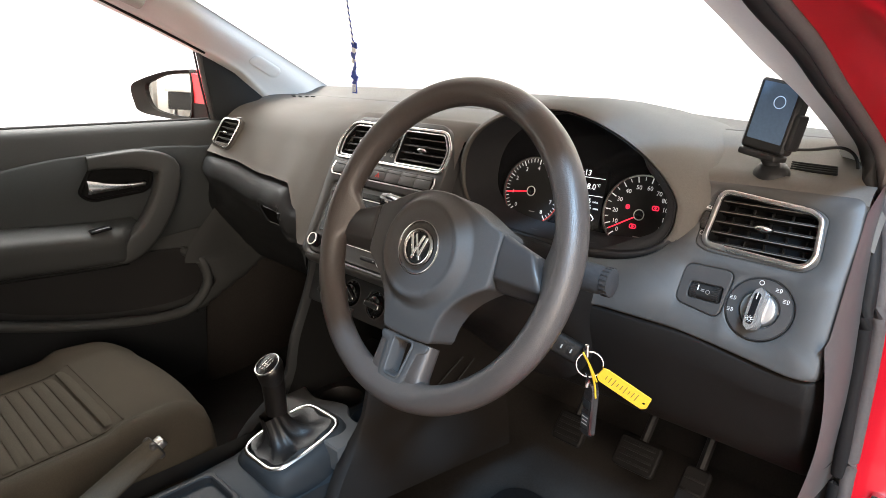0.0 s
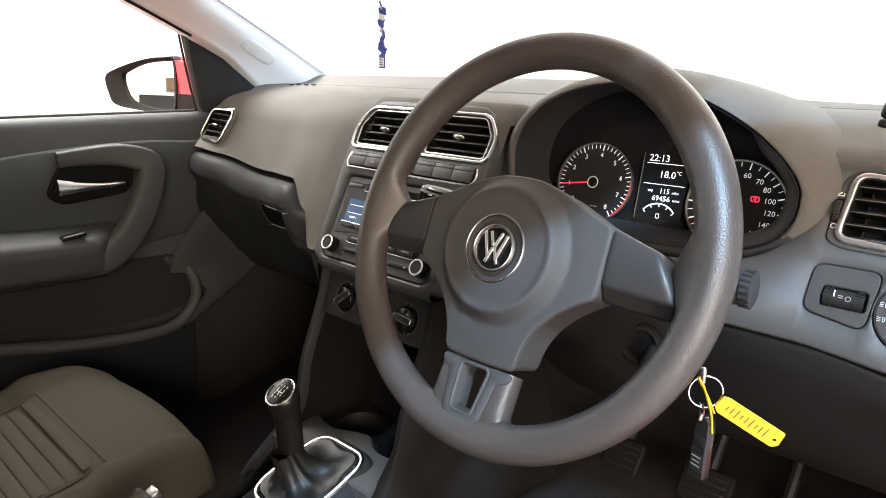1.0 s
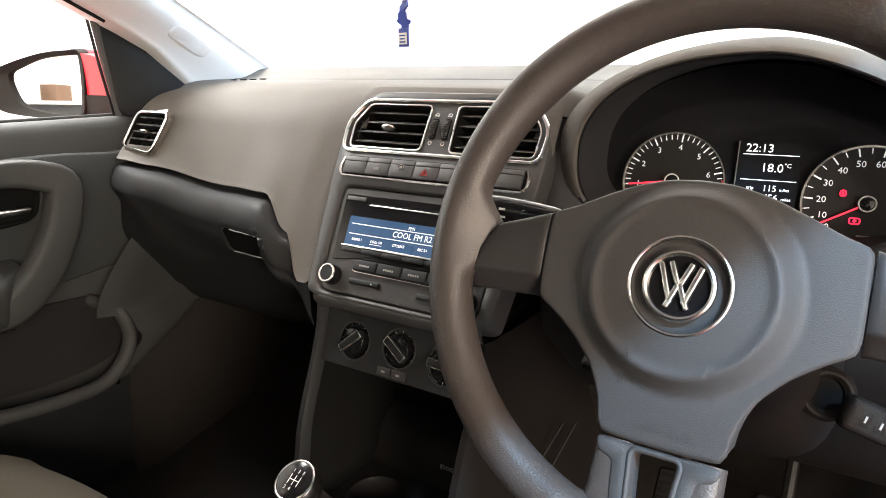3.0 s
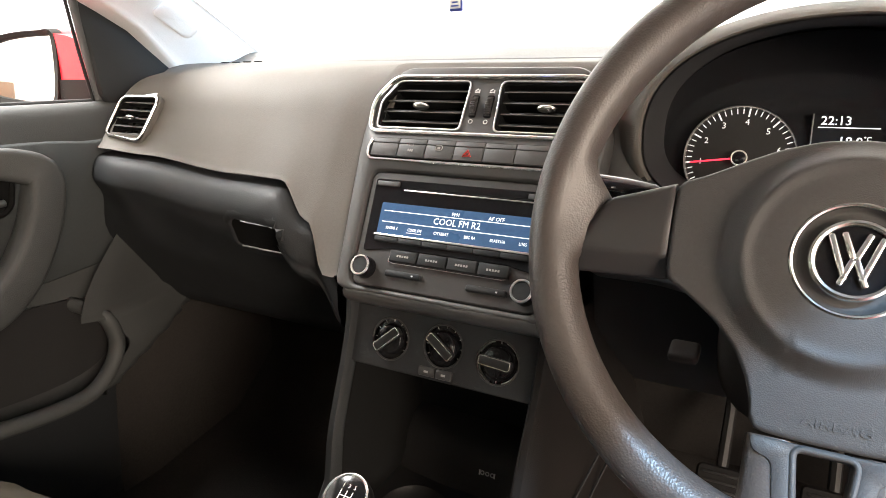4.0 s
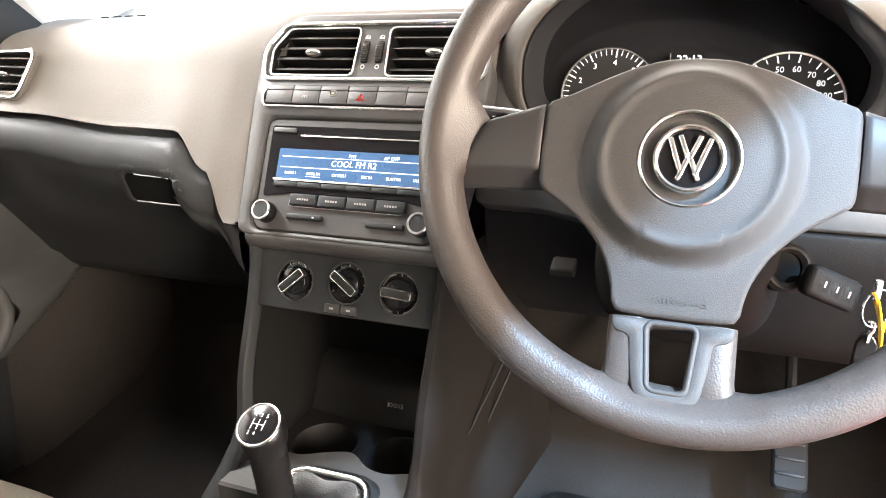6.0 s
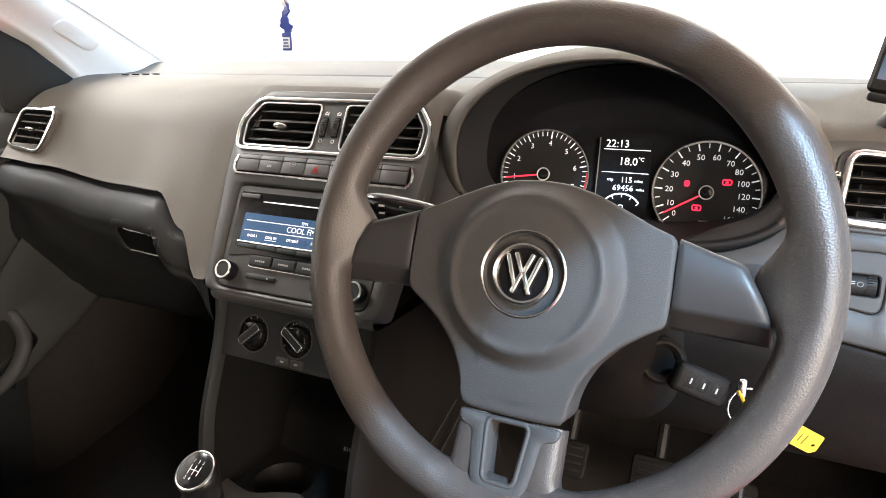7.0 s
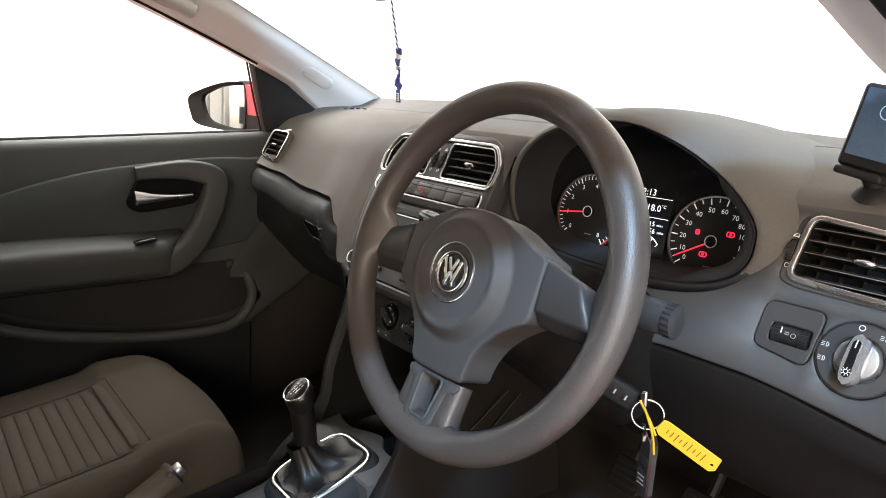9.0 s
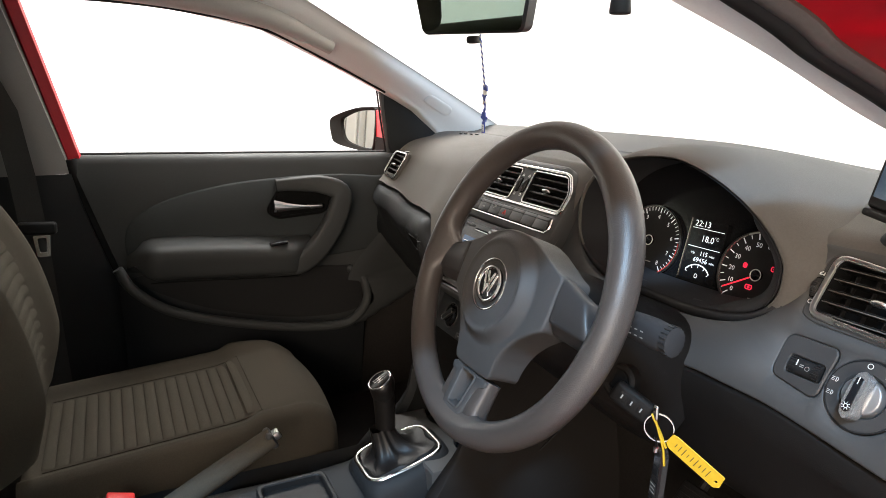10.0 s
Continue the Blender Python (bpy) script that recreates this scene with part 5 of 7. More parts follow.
writing("total_miles", "69456", 0.0090, at(dsp, 0.0005, -0.0135, 0.0004), LCD, disp)
writing("miles_word", "miles", 0.0042, at(dsp, 0.0190, -0.0142, 0.0004), LCD, disp)
part("fuel_arc", sweep([(0.023 * math.sin(a), -0.0425 + 0.0225 * math.cos(a), 0) for a in span(-0.95, 0.95, 20)], ring_section(0.0008, 0.0004, 4), m=at(dsp, 0, 0.0005, 0.0004)), LCD, disp, "fuel scale", smooth=False)
part("fuel_marks", join(*[box(0.0008, 0.0028, 0.0002, at(dsp, 0.021 * math.sin(a), -0.0425 + 0.0205 * math.cos(a), 0.0004, -math.degrees(a))) for a in span(-0.95, 0.95, 5)], ring(round_rect(0.004, 0.005, 0.0008, 2), 0.0003, at(dsp, 0, -0.0345, 0.0004), 4)), LCD, disp, smooth=False)
writing("set_print", "0.0 / SET", 0.0050, at(CM, 0.0885, -0.052, 0.0022), DIMMARK, cluster)

# ---------------------------------------------------------------- steering wheel
W = axes((0.342, 0.006, 0.878), (1, 0, 0), (0, 0.381, 0.925))
wheel = thing("steering_wheel", (0.342, 0.006, 0.878), "grey three-spoke steering wheel with a round airbag cover", "steering wheel")


def bump_at(deg, centre, half, soft):
    """1 within half degrees of the centre, eased to 0 over soft degrees."""
    d = abs((deg - centre + 180) % 360 - 180)
    return 1 - ease((d - half) / soft)


def root_at(deg):
    """Foam at the spokes' outer ends: a long fillet above the spoke, a short one below it."""
    up = (deg - 1.0 + 180) % 360 - 180 if math.cos(radians(deg)) > 0 else 179.0 - deg
    return 1 - (ease((up - 2.0) / 12.0) if up > 0 else ease(-up / 12.0))


rimrows = []
for i in range(257):
    a = 2 * math.pi * i / 256
    deg = math.degrees(a)
    grip_ = 1 + 0.05 * (math.exp(-((deg - 38) / 13) ** 2) + math.exp(-((deg - 142) / 13) ** 2))
    # foam that flows from the rim into the spokes
    flare = 0.0185 * root_at(deg) + 0.004 * bump_at(deg, 270, 10, 9)
    row = []
    for j in range(24):
        b = 2 * math.pi * j / 24
        w = max(0.0, -math.cos(b)) ** 1.3
        r = 0.1717 + 0.0160 * grip_ * math.cos(b) - flare * w
        row.append((r * math.cos(a), r * math.sin(a), 0.0165 * grip_ * math.sin(b) * (1 - 0.45 * w * max(min(1.0, flare / 0.02), bump_at(deg, 270, 12, 9))) - 0.80 * flare * w))
    rimrows.append(row)
bm = loft(rimrows, closed=True, m=W)
bmesh.ops.remove_doubles(bm, verts=bm.verts, dist=1e-6)
part("rim", bm, WHEEL, wheel, "grained grey wheel rim", angle=80)

H = at(W, -0.004, 0.002, -0.005)     # hub, set a little off the rim's middle
cover_half = [(0.0, 0.0545), (0.020, 0.0532), (0.040, 0.0476), (0.060, 0.0388), (0.078, 0.0302), (0.0880, 0.0268), (0.0925, 0.0250), (0.0942, 0.0205), (0.0946, -0.005), (0.0942, -0.0290), (0.0925, -0.0345), (0.0800, -0.0420), (0.0640, -0.0540), (0.0505, -0.0690), (0.0425, -0.0850), (0.0392, -0.0980), (0.0384, -0.1105), (0.020, -0.1118)]
cover_poly = rounded(cover_half + [(0.0, -0.1120)] + [(-x, y) for x, y in reversed(cover_half[1:])], 0.006, 4)


def polar(poly, a):
    c, s = math.cos(a), math.sin(a)
    best = 0.0
    for (ax, ay), (bx, by) in zip(poly, poly[1:] + poly[:1]):
        d = (bx - ax) * s - (by - ay) * c
        if abs(d) < 1e-12:
            continue
        u = (ay * c - ax * s) / d
        if -1e-6 <= u <= 1 + 1e-6:
            t = (ax + u * (bx - ax)) * c + (ay + u * (by - ay)) * s
            best = max(best, t)
    return best


HUB = 0.0130


def dome(q, s):
    """Height of the airbag cover at q from the badge's middle; s runs from 0 to 1 at the edge of the cover."""
    h = 0.0246 - 0.0030 * (min(q, 0.055) / 0.05) ** 2                       # shallow disc
    h += 0.0022 * math.exp(-((q - 0.0535) / 0.0042) ** 2)       # soft bead round it
    h -= 0.0105 * ease((q - 0.0525) / 0.0155)                   # step down to the shoulders
    h -= 0.0040 * ease((q - 0.066) / 0.045)
    if q < 0.0300:
        h -= 0.0056 * ease((0.0300 - q) / 0.0045)               # dished badge recess
    return h - 0.0022 * max(0.0, (s - 0.965) / 0.035) ** 2.5


rows = []
for s in [0.02] + span(0.05, 0.88, 56) + [0.90, 0.92, 0.94, 0.955, 0.97, 0.98, 0.99, 1.0]:
    row = []
    for i in range(160):
        a = 2 * math.pi * i / 160
        e = polar(cover_poly, a)
        r = s * e
        row.append((r * math.cos(a), r * math.sin(a), dome(math.hypot(r * math.cos(a), r * math.sin(a) + HUB), s)))
    rows.append(row)
rows.append([(x * 0.992, y * 0.992, z - 0.006) for x, y, z in rows[-1]])
rows.append([(x * 0.985, y * 0.985, -0.034) for x, y, z in rows[-2]])
part("airbag_cover", loft(rows, closed=True, caps=True, m=H), COVER, wheel, "round grey airbag cover", angle=70)
badge = part("badge", cylinder(0.0200, 0.0200, 0.003, at(H, 0, -HUB, 0.0195), 48), GLOSSBLACK, wheel, "round chrome badge")
part("badge_ring", ring(circle(0.0196, 56), 0.0019, at(H, 0, -HUB, 0.0236), 8), CHROME, badge, "chrome ring")
# plain bars inside the ring
for x, y, ln, t in ((-0.0078, 0.0008, 0.0250, 19), (0.0078, 0.0008, 0.0250, -19), (-0.0033, 0.0072, 0.0150, 22), (0.0033, 0.0072, 0.0150, -22), (-0.0034, -0.0066, 0.0150, -21), (0.0034, -0.0066, 0.0150, 21)):
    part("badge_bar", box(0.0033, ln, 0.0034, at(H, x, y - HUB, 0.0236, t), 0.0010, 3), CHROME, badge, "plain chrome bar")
part("badge_bezel", ring(circle(0.0293, 64), 0.0013, at(H, 0, -HUB, 0.0230), 8), CHROME, wheel, "thin chrome ring round the badge")
writing("airbag_word", "AIRBAG", 0.0078, at(H, 0.003, -0.1000, 0.0090) @ Matrix.Rotation(radians(3), 4, "X"), COVER, wheel, wide=1.25)

for side in (1, -1):
    # trim plate: flat face, rolled upper edge, chamfer along the bottom, rounded outer end
    sec = []
    for t in [0.0, 0.04] + span(0.10, 0.86, 9) + [0.91, 0.95, 0.975, 0.99, 1.0]:
        end = 1 - math.sqrt(max(0.0, 1 - (max(0.0, t - 0.86) / 0.14) ** 2))
        z0 = 0.0070 - 0.0010 * t - 0.0055 * end - 0.0012 * (t < 0.02)
        top, low = mix(0.0250, 0.0125, t) - 0.002 * end, mix(-0.0215, -0.0235, t)
        row = []
        for y, dz in ((top - 0.002, -0.020), (top, -0.0060), (top - 0.0012, -0.0022), (top - 0.0045, 0.0), (mix(top, low, 0.5), 0.0012), (low + 0.003, 0.0), (low, -0.0014), (low - 0.0015, -0.0045), (low - 0.0105, -0.0120), (low - 0.0125, -0.0150), (low - 0.0110, -0.022)):
            reach = mix(0.1560, 0.1345, ease((y + 0.030) / 0.052))
            row.append((side * mix(0.0952, reach, t), y, max(z0 + dz, -0.026)))
        sec.append(row)
    part("side_spoke", loft(sec, closed=True, caps=True, m=H), SPOKE, wheel, "smooth grey side spoke", angle=50)
    part("spoke_seam", loft([[(side * x, y, z) for y in span(0.0235, -0.0335, 8)] for x, z in ((0.0915, 0.004), (0.0925, -0.004), (0.0965, -0.004), (0.0975, 0.004))]), DEEP, wheel, "dark seam beside the cover")

# lower double spoke: two legs, a trim plate and a slot between them, rising towards the rim
LS = at(H, 0, -0.1120, 0.0056) @ Matrix.Rotation(radians(-9.5), 4, "X")
for side in (1, -1):
    sec = []
    for t in span(0, 1, 20):
        v = mix(-0.0005, -0.0620, t)
        inner = mix(0.0132, 0.0100, t)
        outer_ = mix(0.0394, 0.0400, t) + 0.026 * max(0.0, (t - 0.52) / 0.48) ** 2.0
        w = (outer_ - inner) / 2
        c0 = (outer_ + inner) / 2
        thick = mix(0.0115, 0.0140, t)
        sec.append([(side * (c0 + w * math.copysign(abs(math.cos(b)) ** 0.85, math.cos(b))), v, -0.0016 - thick - 0.004 * ease((t - 0.5) / 0.5) + thick * math.copysign(abs(math.sin(b)) ** 0.65, math.sin(b))) for b in [2 * math.pi * j / 28 for j in range(28)]])
    part("lower_spoke_leg", loft(sec, closed=True, caps=True, m=LS), WHEEL, wheel, "grey leg of the lower spoke", angle=70)
plate_half = [(0.0378, -0.0012), (0.0352, -0.0100), (0.0252, -0.0125), (0.0232, -0.0300), (0.0200, -0.0470), (0.0120, -0.0560)]
plate_out = rounded([(-x, y) for x, y in plate_half] + plate_half[::-1], 0.0045, 4)
frame_in = rounded([(-0.0135, -0.0050), (-0.0098, -0.0435), (0.0098, -0.0435), (0.0135, -0.0050)], 0.0034, 4)
frame_out = inset(frame_in, -0.0040)
part("spoke_plate", panel(plate_out, [inset(frame_in, -0.0015)], depth=0.016, edge=0.0007, m=at(LS, 0, 0, -0.0006)), COVER, wheel, "smooth grey plate on the lower spoke", angle=60)
part("slot_frame", panel(frame_out, [frame_in], depth=0.024, edge=0.0014, m=at(LS, 0, 0, 0.0004)), COVER, wheel, "smooth frame round the open slot", angle=60)

# ---------------------------------------------------------------- steering column, stalks, key
column = thing("steering_column", (0.342, 0.12, 0.83), "dark plastic steering column shroud with two stalks", "steering column")
col = []
for t in span(0, 1, 10):
    n = mix(-0.030, -0.255, t)
    wx, wy, dy = mix(0.058, 0.088, t), mix(0.050, 0.082, t), mix(-0.004, -0.034, t)
    col.append([(0.004 * t + wx * math.copysign(abs(math.cos(b)) ** 0.6, math.cos(b)), dy + wy * math.copysign(abs(math.sin(b)) ** 0.6, math.sin(b)) * (1.25 if math.sin(b) < 0 else 0.85), n) for b in [2 * math.pi * j / 32 for j in range(32)]])
part("column_shroud", loft(col, closed=True, caps=True, m=W), COLUMNSHADE, column, "dark grey column shroud")
# wiper stalk on the right
sr = part("wiper_stalk", sweep(smooth_path([(0.385, 0.080, 0.850), (0.43, 0.080, 0.852), (0.468, 0.080, 0.855)], 4), ring_section(0.0085, 0.0075, 12)), BLACK, column, "black wiper stalk")
srow = []
for t in span(0, 1, 10):
    k = [0.70, 0.84, 0.88, 0.91, 0.94, 0.96, 0.96, 0.93, 0.86, 0.66][round(t * 9)]
    srow.append([(mix(0.456, 0.522, t), 0.080 + 0.0140 * k * math.copysign(abs(math.cos(b)) ** 0.9, math.cos(b)), 0.856 + 0.0160 * k * math.copysign(abs(math.sin(b)) ** 0.9, math.sin(b))) for b in [2 * math.pi * j / 20 for j in range(20)]])
part("stalk_end", loft(srow, closed=True, caps=True), HOOD, sr, "chunky stalk end with printed symbols")
part("stalk_collar", loft([[(x, 0.080 + 0.0145 * k * math.cos(b), 0.856 + 0.0165 * k * math.sin(b)) for b in [2 * math.pi * j / 24 for j in range(24)]] for x, k in ((0.5130, 0.86), (0.5138, 0.93), (0.5220, 0.90), (0.5228, 0.80))], closed=True, caps=True), HOOD, sr, "ribbed turning collar")
for q in range(18):
    part("collar_rib", box(0.008, 0.0016, 0.0020, Matrix.Translation((0.5180, 0.080 + 0.0132 * math.cos(q * 0.349), 0.856 + 0.0150 * math.sin(q * 0.349))) @ Matrix.Rotation(q * 0.349, 4, "X"), 0.0004), BLACK, sr)
part("stalk_print", join(*[box(0.0036, 0.0003, 0.0012, Matrix.Translation((0.468 + 0.008 * (k % 4), 0.0666, 0.8525 + 0.0065 * (k // 4)))) for k in range(8)]), DIMMARK, sr, smooth=False)
# indicator stalk on the left
sl = part("indicator_stalk", sweep(smooth_path([(0.300, 0.085, 0.868), (0.255, 0.090, 0.872), (0.215, 0.096, 0.876)], 4), ring_section(0.0085, 0.0075, 12)), BLACK, column, "black indicator stalk")
srow = []
for t in span(0, 1, 10):
    k = [0.7, 0.95, 1.0, 1.02, 1.02, 1.02, 1.0, 0.98, 0.94, 0.78][round(t * 9)]
    srow.append([(mix(0.225, 0.142, t), mix(0.094, 0.106, t) + 0.0115 * k * math.cos(b), mix(0.872, 0.877, t) + 0.0140 * k * math.copysign(abs(math.sin(b)) ** 0.7, math.sin(b))) for b in [2 * math.pi * j / 20 for j in range(20)]])
part("stalk_end", loft(srow, closed=True, caps=True), GLOSSBLACK, sl, "flat stalk end with lamp symbols")
part("stalk_print", join(*[box(0.006, 0.0003, 0.0018, Matrix.Translation((0.165 + 0.022 * (k % 2), 0.0893, 0.8745 + 0.007 * (k // 2)))) for k in range(4)]), GREYMARK, sl, smooth=False)
# ignition lock
IM = axes((0.420, 0.110, 0.768), (0.94, 0.34, 0), (0, 0.30, 0.95))
lock = part("ignition_lock", panel(circle(0.020, 32), [circle(0.012, 24)], depth=0.02, edge=0.003, m=at(IM, 0, 0, 0.004)), COLUMNSHADE, column, "round black ignition lock")
part("lock_barrel", cylinder(0.012, 0.012, 0.003, at(IM, 0, 0, -0.004), 24), DEEP, lock)
part("column_lever", box(0.024, 0.022, 0.010, Matrix.Translation((0.242, 0.128, 0.742)) @ Matrix.Rotation(0.3, 4, "X"), 0.004, 3), COLUMNSHADE, column, "dark column release lever")

keys = thing("car_key", (0.46, 0.09, 0.75), "black flip key in the ignition with a hanging fob", "car key")
KM = axes((0.451, 0.104, 0.757), (0.80, 0.42, -0.42), (0.25, 0.35, 0.90))
part("key_body", box(0.050, 0.025, 0.013, KM, 0.005, 3), COLUMNSHADE, keys, "black key head")
for x in (-0.012, 0.0, 0.012):
    part("key_button", box(0.009, 0.012, 0.003, at(KM, x, 0, 0.0054), 0.0015), COLUMNSHADE, keys)
    part("key_symbol", box(0.0016, 0.0050, 0.0004, at(KM, x, 0, 0.0071)), DIMMARK, keys, smooth=False)
part("key_loop", box(0.007, 0.017, 0.005, axes((0.4825, 0.1065, 0.7585), (1, 0.2, 0), (0, 0, 1)), 0.0025, 3), SATIN, keys, "metal key loop")
part("split_ring", ring(circle(0.0150, 36), 0.0010, axes((0.486, 0.110, 0.742), (0.80, 0.60, 0), (0, 0.1, 1)), 6), CHROME, keys, "bright steel split ring")
part("fob_strap", sweep(smooth_path([(0.484, 0.108, 0.731), (0.485, 0.110, 0.722), (0.4845, 0.1105, 0.713)], 3), ring_section(0.003, 0.0016, 8)), SATIN, keys)
fobm = axes((0.485, 0.112, 0.684), (0.95, -0.30, 0.0), (0.03, 0.04, 1))
part("hanging_fob", panel(rounded([(-0.0085, 0.026), (-0.0095, -0.034), (0.0095, -0.034), (0.0085, 0.026), (0.004, 0.034), (-0.004, 0.034)], 0.005, 4), depth=0.008, edge=0.002, m=fobm, back=True), CLEARFOB, keys, "smoky plastic fob")
part("fob_label", box(0.013, 0.018, 0.0006, at(fobm, 0, -0.016, 0.0006), 0.0002), BLACK, keys)
part("fob_label", box(0.012, 0.010, 0.0006, at(fobm, 0, 0.006, 0.0006), 0.0002), BLACK, keys)
for k in range(3):
    part("fob_print", box(0.010 - 0.002 * (k % 2), 0.0012, 0.0002, at(fobm, 0, -0.010 - 0.0045 * k, 0.0011)), DIMMARK, keys, smooth=False)

ktag = thing("key_tag", (0.505, 0.125, 0.72), "yellow plastic tie-on tag with rows of faint writing", "key tag")
part("tag_loop", sweep(smooth_path([(0.494, 0.114, 0.722), (0.488, 0.110, 0.738), (0.482, 0.1055, 0.752), (0.480, 0.1045, 0.757), (0.484, 0.106, 0.750), (0.489, 0.109, 0.735), (0.493, 0.112, 0.718), (0.495, 0.113, 0.702)], 4), ring_section(0.0022, 0.0012, 8)), YELLOW, ktag, "yellow loop strap")
tgm = axes((0.5235, 0.1275, 0.717), (0.78, 0.40, -0.50), (0.50, 0.15, 0.85))
tag_out = rounded([(0.84 * x - 0.004, 0.84 * y) for x, y in [(-0.036, 0.0090), (-0.036, -0.0070), (-0.030, -0.0115), (0.036, -0.0118), (0.041, -0.0060), (0.038, 0.0105), (-0.030, 0.0110)]], 0.0014, 3)
part("tag_plate", panel(tag_out, [circle(0.0016, 12, 0.0245, -0.002)], depth=0.0012, edge=0.0003, m=tgm, back=False), YELLOW, ktag, "yellow tag plate", smooth=False)
for k in range(9):
    x = -0.025 + 0.0049 * k
    part("tag_print", box(0.0009, 0.005 + 0.005 * ((k * 7) % 3) / 2, 0.0002, at(tgm, x, -0.0005, 0.0002)), INK, ktag, smooth=False)

# ---------------------------------------------------------------- sat nav
nav = thing("sat_nav", (0.586, 0.31, 0.945), "small upright sat nav on a suction mount on the dashboard", "sat nav")
NM = axes((0.582, 0.290, 1.0125), (0.96, -0.20, -0.15), (0.14, 0.08, 0.98))
part("nav_body", panel(round_rect(0.052, 0.078, 0.005, 4), depth=0.018, edge=0.003, m=NM, back=True), BLACK, nav, "black sat nav case")
part("nav_screen", panel(round_rect(0.041, 0.063, 0.001, 2, 0, 0.004), depth=0.001, edge=0.0, m=at(NM, 0, 0, 0.0005)), NAVSCREEN, nav, "dim grey-blue screen", smooth=False)
part("screen_mark", ring(circle(0.0065, 24, 0.004, 0.016), 0.0005, at(NM, 0, 0, 0.0008), 4), NAVLOGO, nav, "pale round mark", smooth=False)
part("nav_side", box(0.008, 0.04, 0.022, at(NM, 0.0265, -0.012, -0.012), 0.003), BLACK, nav)
part("nav_cradle", box(0.046, 0.008, 0.028, at(NM, 0.0, -0.043, -0.008), 0.003, 3), BLACK, nav, "black cradle")
part("mount_neck", sweep([NM @ Vector((0.004, -0.043, -0.014)), Vector((0.585, 0.306, 0.957)), Vector((0.585, 0.307, 0.949))], ring_section(0.009, None, 14)), BLACK, nav)
part("suction_cup", loft([[(0.585 + r * math.cos(a), 0.307 + r * math.sin(a), z - 0.0040 + 0.20 * r * math.sin(a)) for a in [2 * math.pi * i / 28 for i in range(28)]] for r, z in ((0.006, 0.964), (0.012, 0.9630), (0.016, 0.9595), (0.0190, 0.9545), (0.0200, 0.9505), (0.0190, 0.949))], closed=True, caps=True), BLACK, nav, "round black suction cup")
part("power_cable", sweep(smooth_path([NM @ Vector((0.024, -0.030, -0.018)), (0.618, 0.325, 0.976), (0.640, 0.350, 0.978), (0.652, 0.362, 0.970), (0.658, 0.362, 0.955), (0.660, 0.350, 0.938), (0.662, 0.335, 0.925)], 6), ring_section(0.0018, None, 8)), BLACK, nav, "thin black cable")

# ---------------------------------------------------------------- centre console
console = thing("centre_console", (0, 0.0, 0.3), "dark plastic centre console with an open tray and cup holders", "centre console")


RIDGES = (((0.171, 0.272, 0.582), (0.110, 0.107, 0.392)), ((0.163, 0.253, 0.590), (0.104, 0.077, 0.426)))


def side_wall(side):
    rows = []
    for t in span(0, 1, 16):
        z = mix(0.722, 0.40, t)
        yfront = 0.146 - 0.045 * ease(t / 0.55) - 0.03 * t - 0.09 * ease((t - 0.55) / 0.45)
        xin = side * (0.108 - 0.012 * t + 0.022 * ease((t - 0.72) / 0.28))
        xo = side * (0.120 - 0.006 * t + 0.030 * ease((t - 0.60) / 0.4))
        xb = side * (0.125 + 0.075 * ease((0.2 + t) / 1.2) * (1 if side > 0 else 0.3))
        rows.append([(xin, 0.32, z), (xin, yfront + 0.05, z), (xin, yfront + 0.006, z), (mix(xin, xo, 0.25), yfront, z), (mix(xin, xo, 0.75), yfront, z), (xo, yfront + 0.006, z), (xo + side * 0.004, yfront + 0.05, z), (xb, 0.34, z)])
    return loft(rows)


part("console_side", side_wall(-1), LOWER, console, "dark grey console side")
# black sheet over the passenger-side inner wall stands in for the tray's shade
part("tray_shade", loft([[(-0.1065 + 0.012 * t - 0.022 * ease((t - 0.72) / 0.28), y, mix(0.715, 0.41, t)) for y in (0.160 - 0.045 * ease(t / 0.55) - 0.03 * t - 0.05 * ease((t - 0.55) / 0.45), 0.22, 0.30)] for t in span(0, 1, 16)]), DEEP, console, "black sheet for the shade in the tray")
# driver's side takes the darker plastic: its shade is put into the colour
part("console_side", side_wall(1), COLUMNSHADE, console, "dark grey console side")
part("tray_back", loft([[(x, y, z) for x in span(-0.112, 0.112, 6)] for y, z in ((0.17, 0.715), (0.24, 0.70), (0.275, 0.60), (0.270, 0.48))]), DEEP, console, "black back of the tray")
# grey plateau with a wavy edge, the cup wells open behind it
edge_ = smooth_path([(0.106, 0.122), (0.085, 0.113), (0.060, 0.104), (0.036, 0.108), (0.018, 0.121), (0.003, 0.126), (-0.022, 0.117), (-0.050, 0.104), (-0.080, 0.107), (-0.106, 0.115)], 4)
part("tray_plateau", panel([(-0.106, 0.03), (0.106, 0.03)] + [(p.x, p.y) for p in [Vector(e).to_2d() for e in edge_]], depth=0.04, edge=0.003, m=Matrix.Translation((0, 0, 0.488))), FASCIA, console, "grey plateau in front of the cup holders")
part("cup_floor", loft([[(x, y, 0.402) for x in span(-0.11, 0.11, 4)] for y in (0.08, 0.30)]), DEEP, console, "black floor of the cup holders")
for x, y, r in ((0.056, 0.150, 0.044), (-0.044, 0.152, 0.040)):
    part("cup_well", loft([[(x + r * k * math.cos(a), y + r * k * math.sin(a), z) for a in [2 * math.pi * i / 40 for i in range(40)]] for k, z in ((1.03, 0.4700), (1.0, 0.4715), (0.97, 0.469), (0.93, 0.430), (0.90, 0.400))], closed=True), BLACK, console, "black cup holder well")
deck_holes = [circle(0.0448, 40, 0.056, 0.150), circle(0.0408, 40, -0.044, 0.152)]
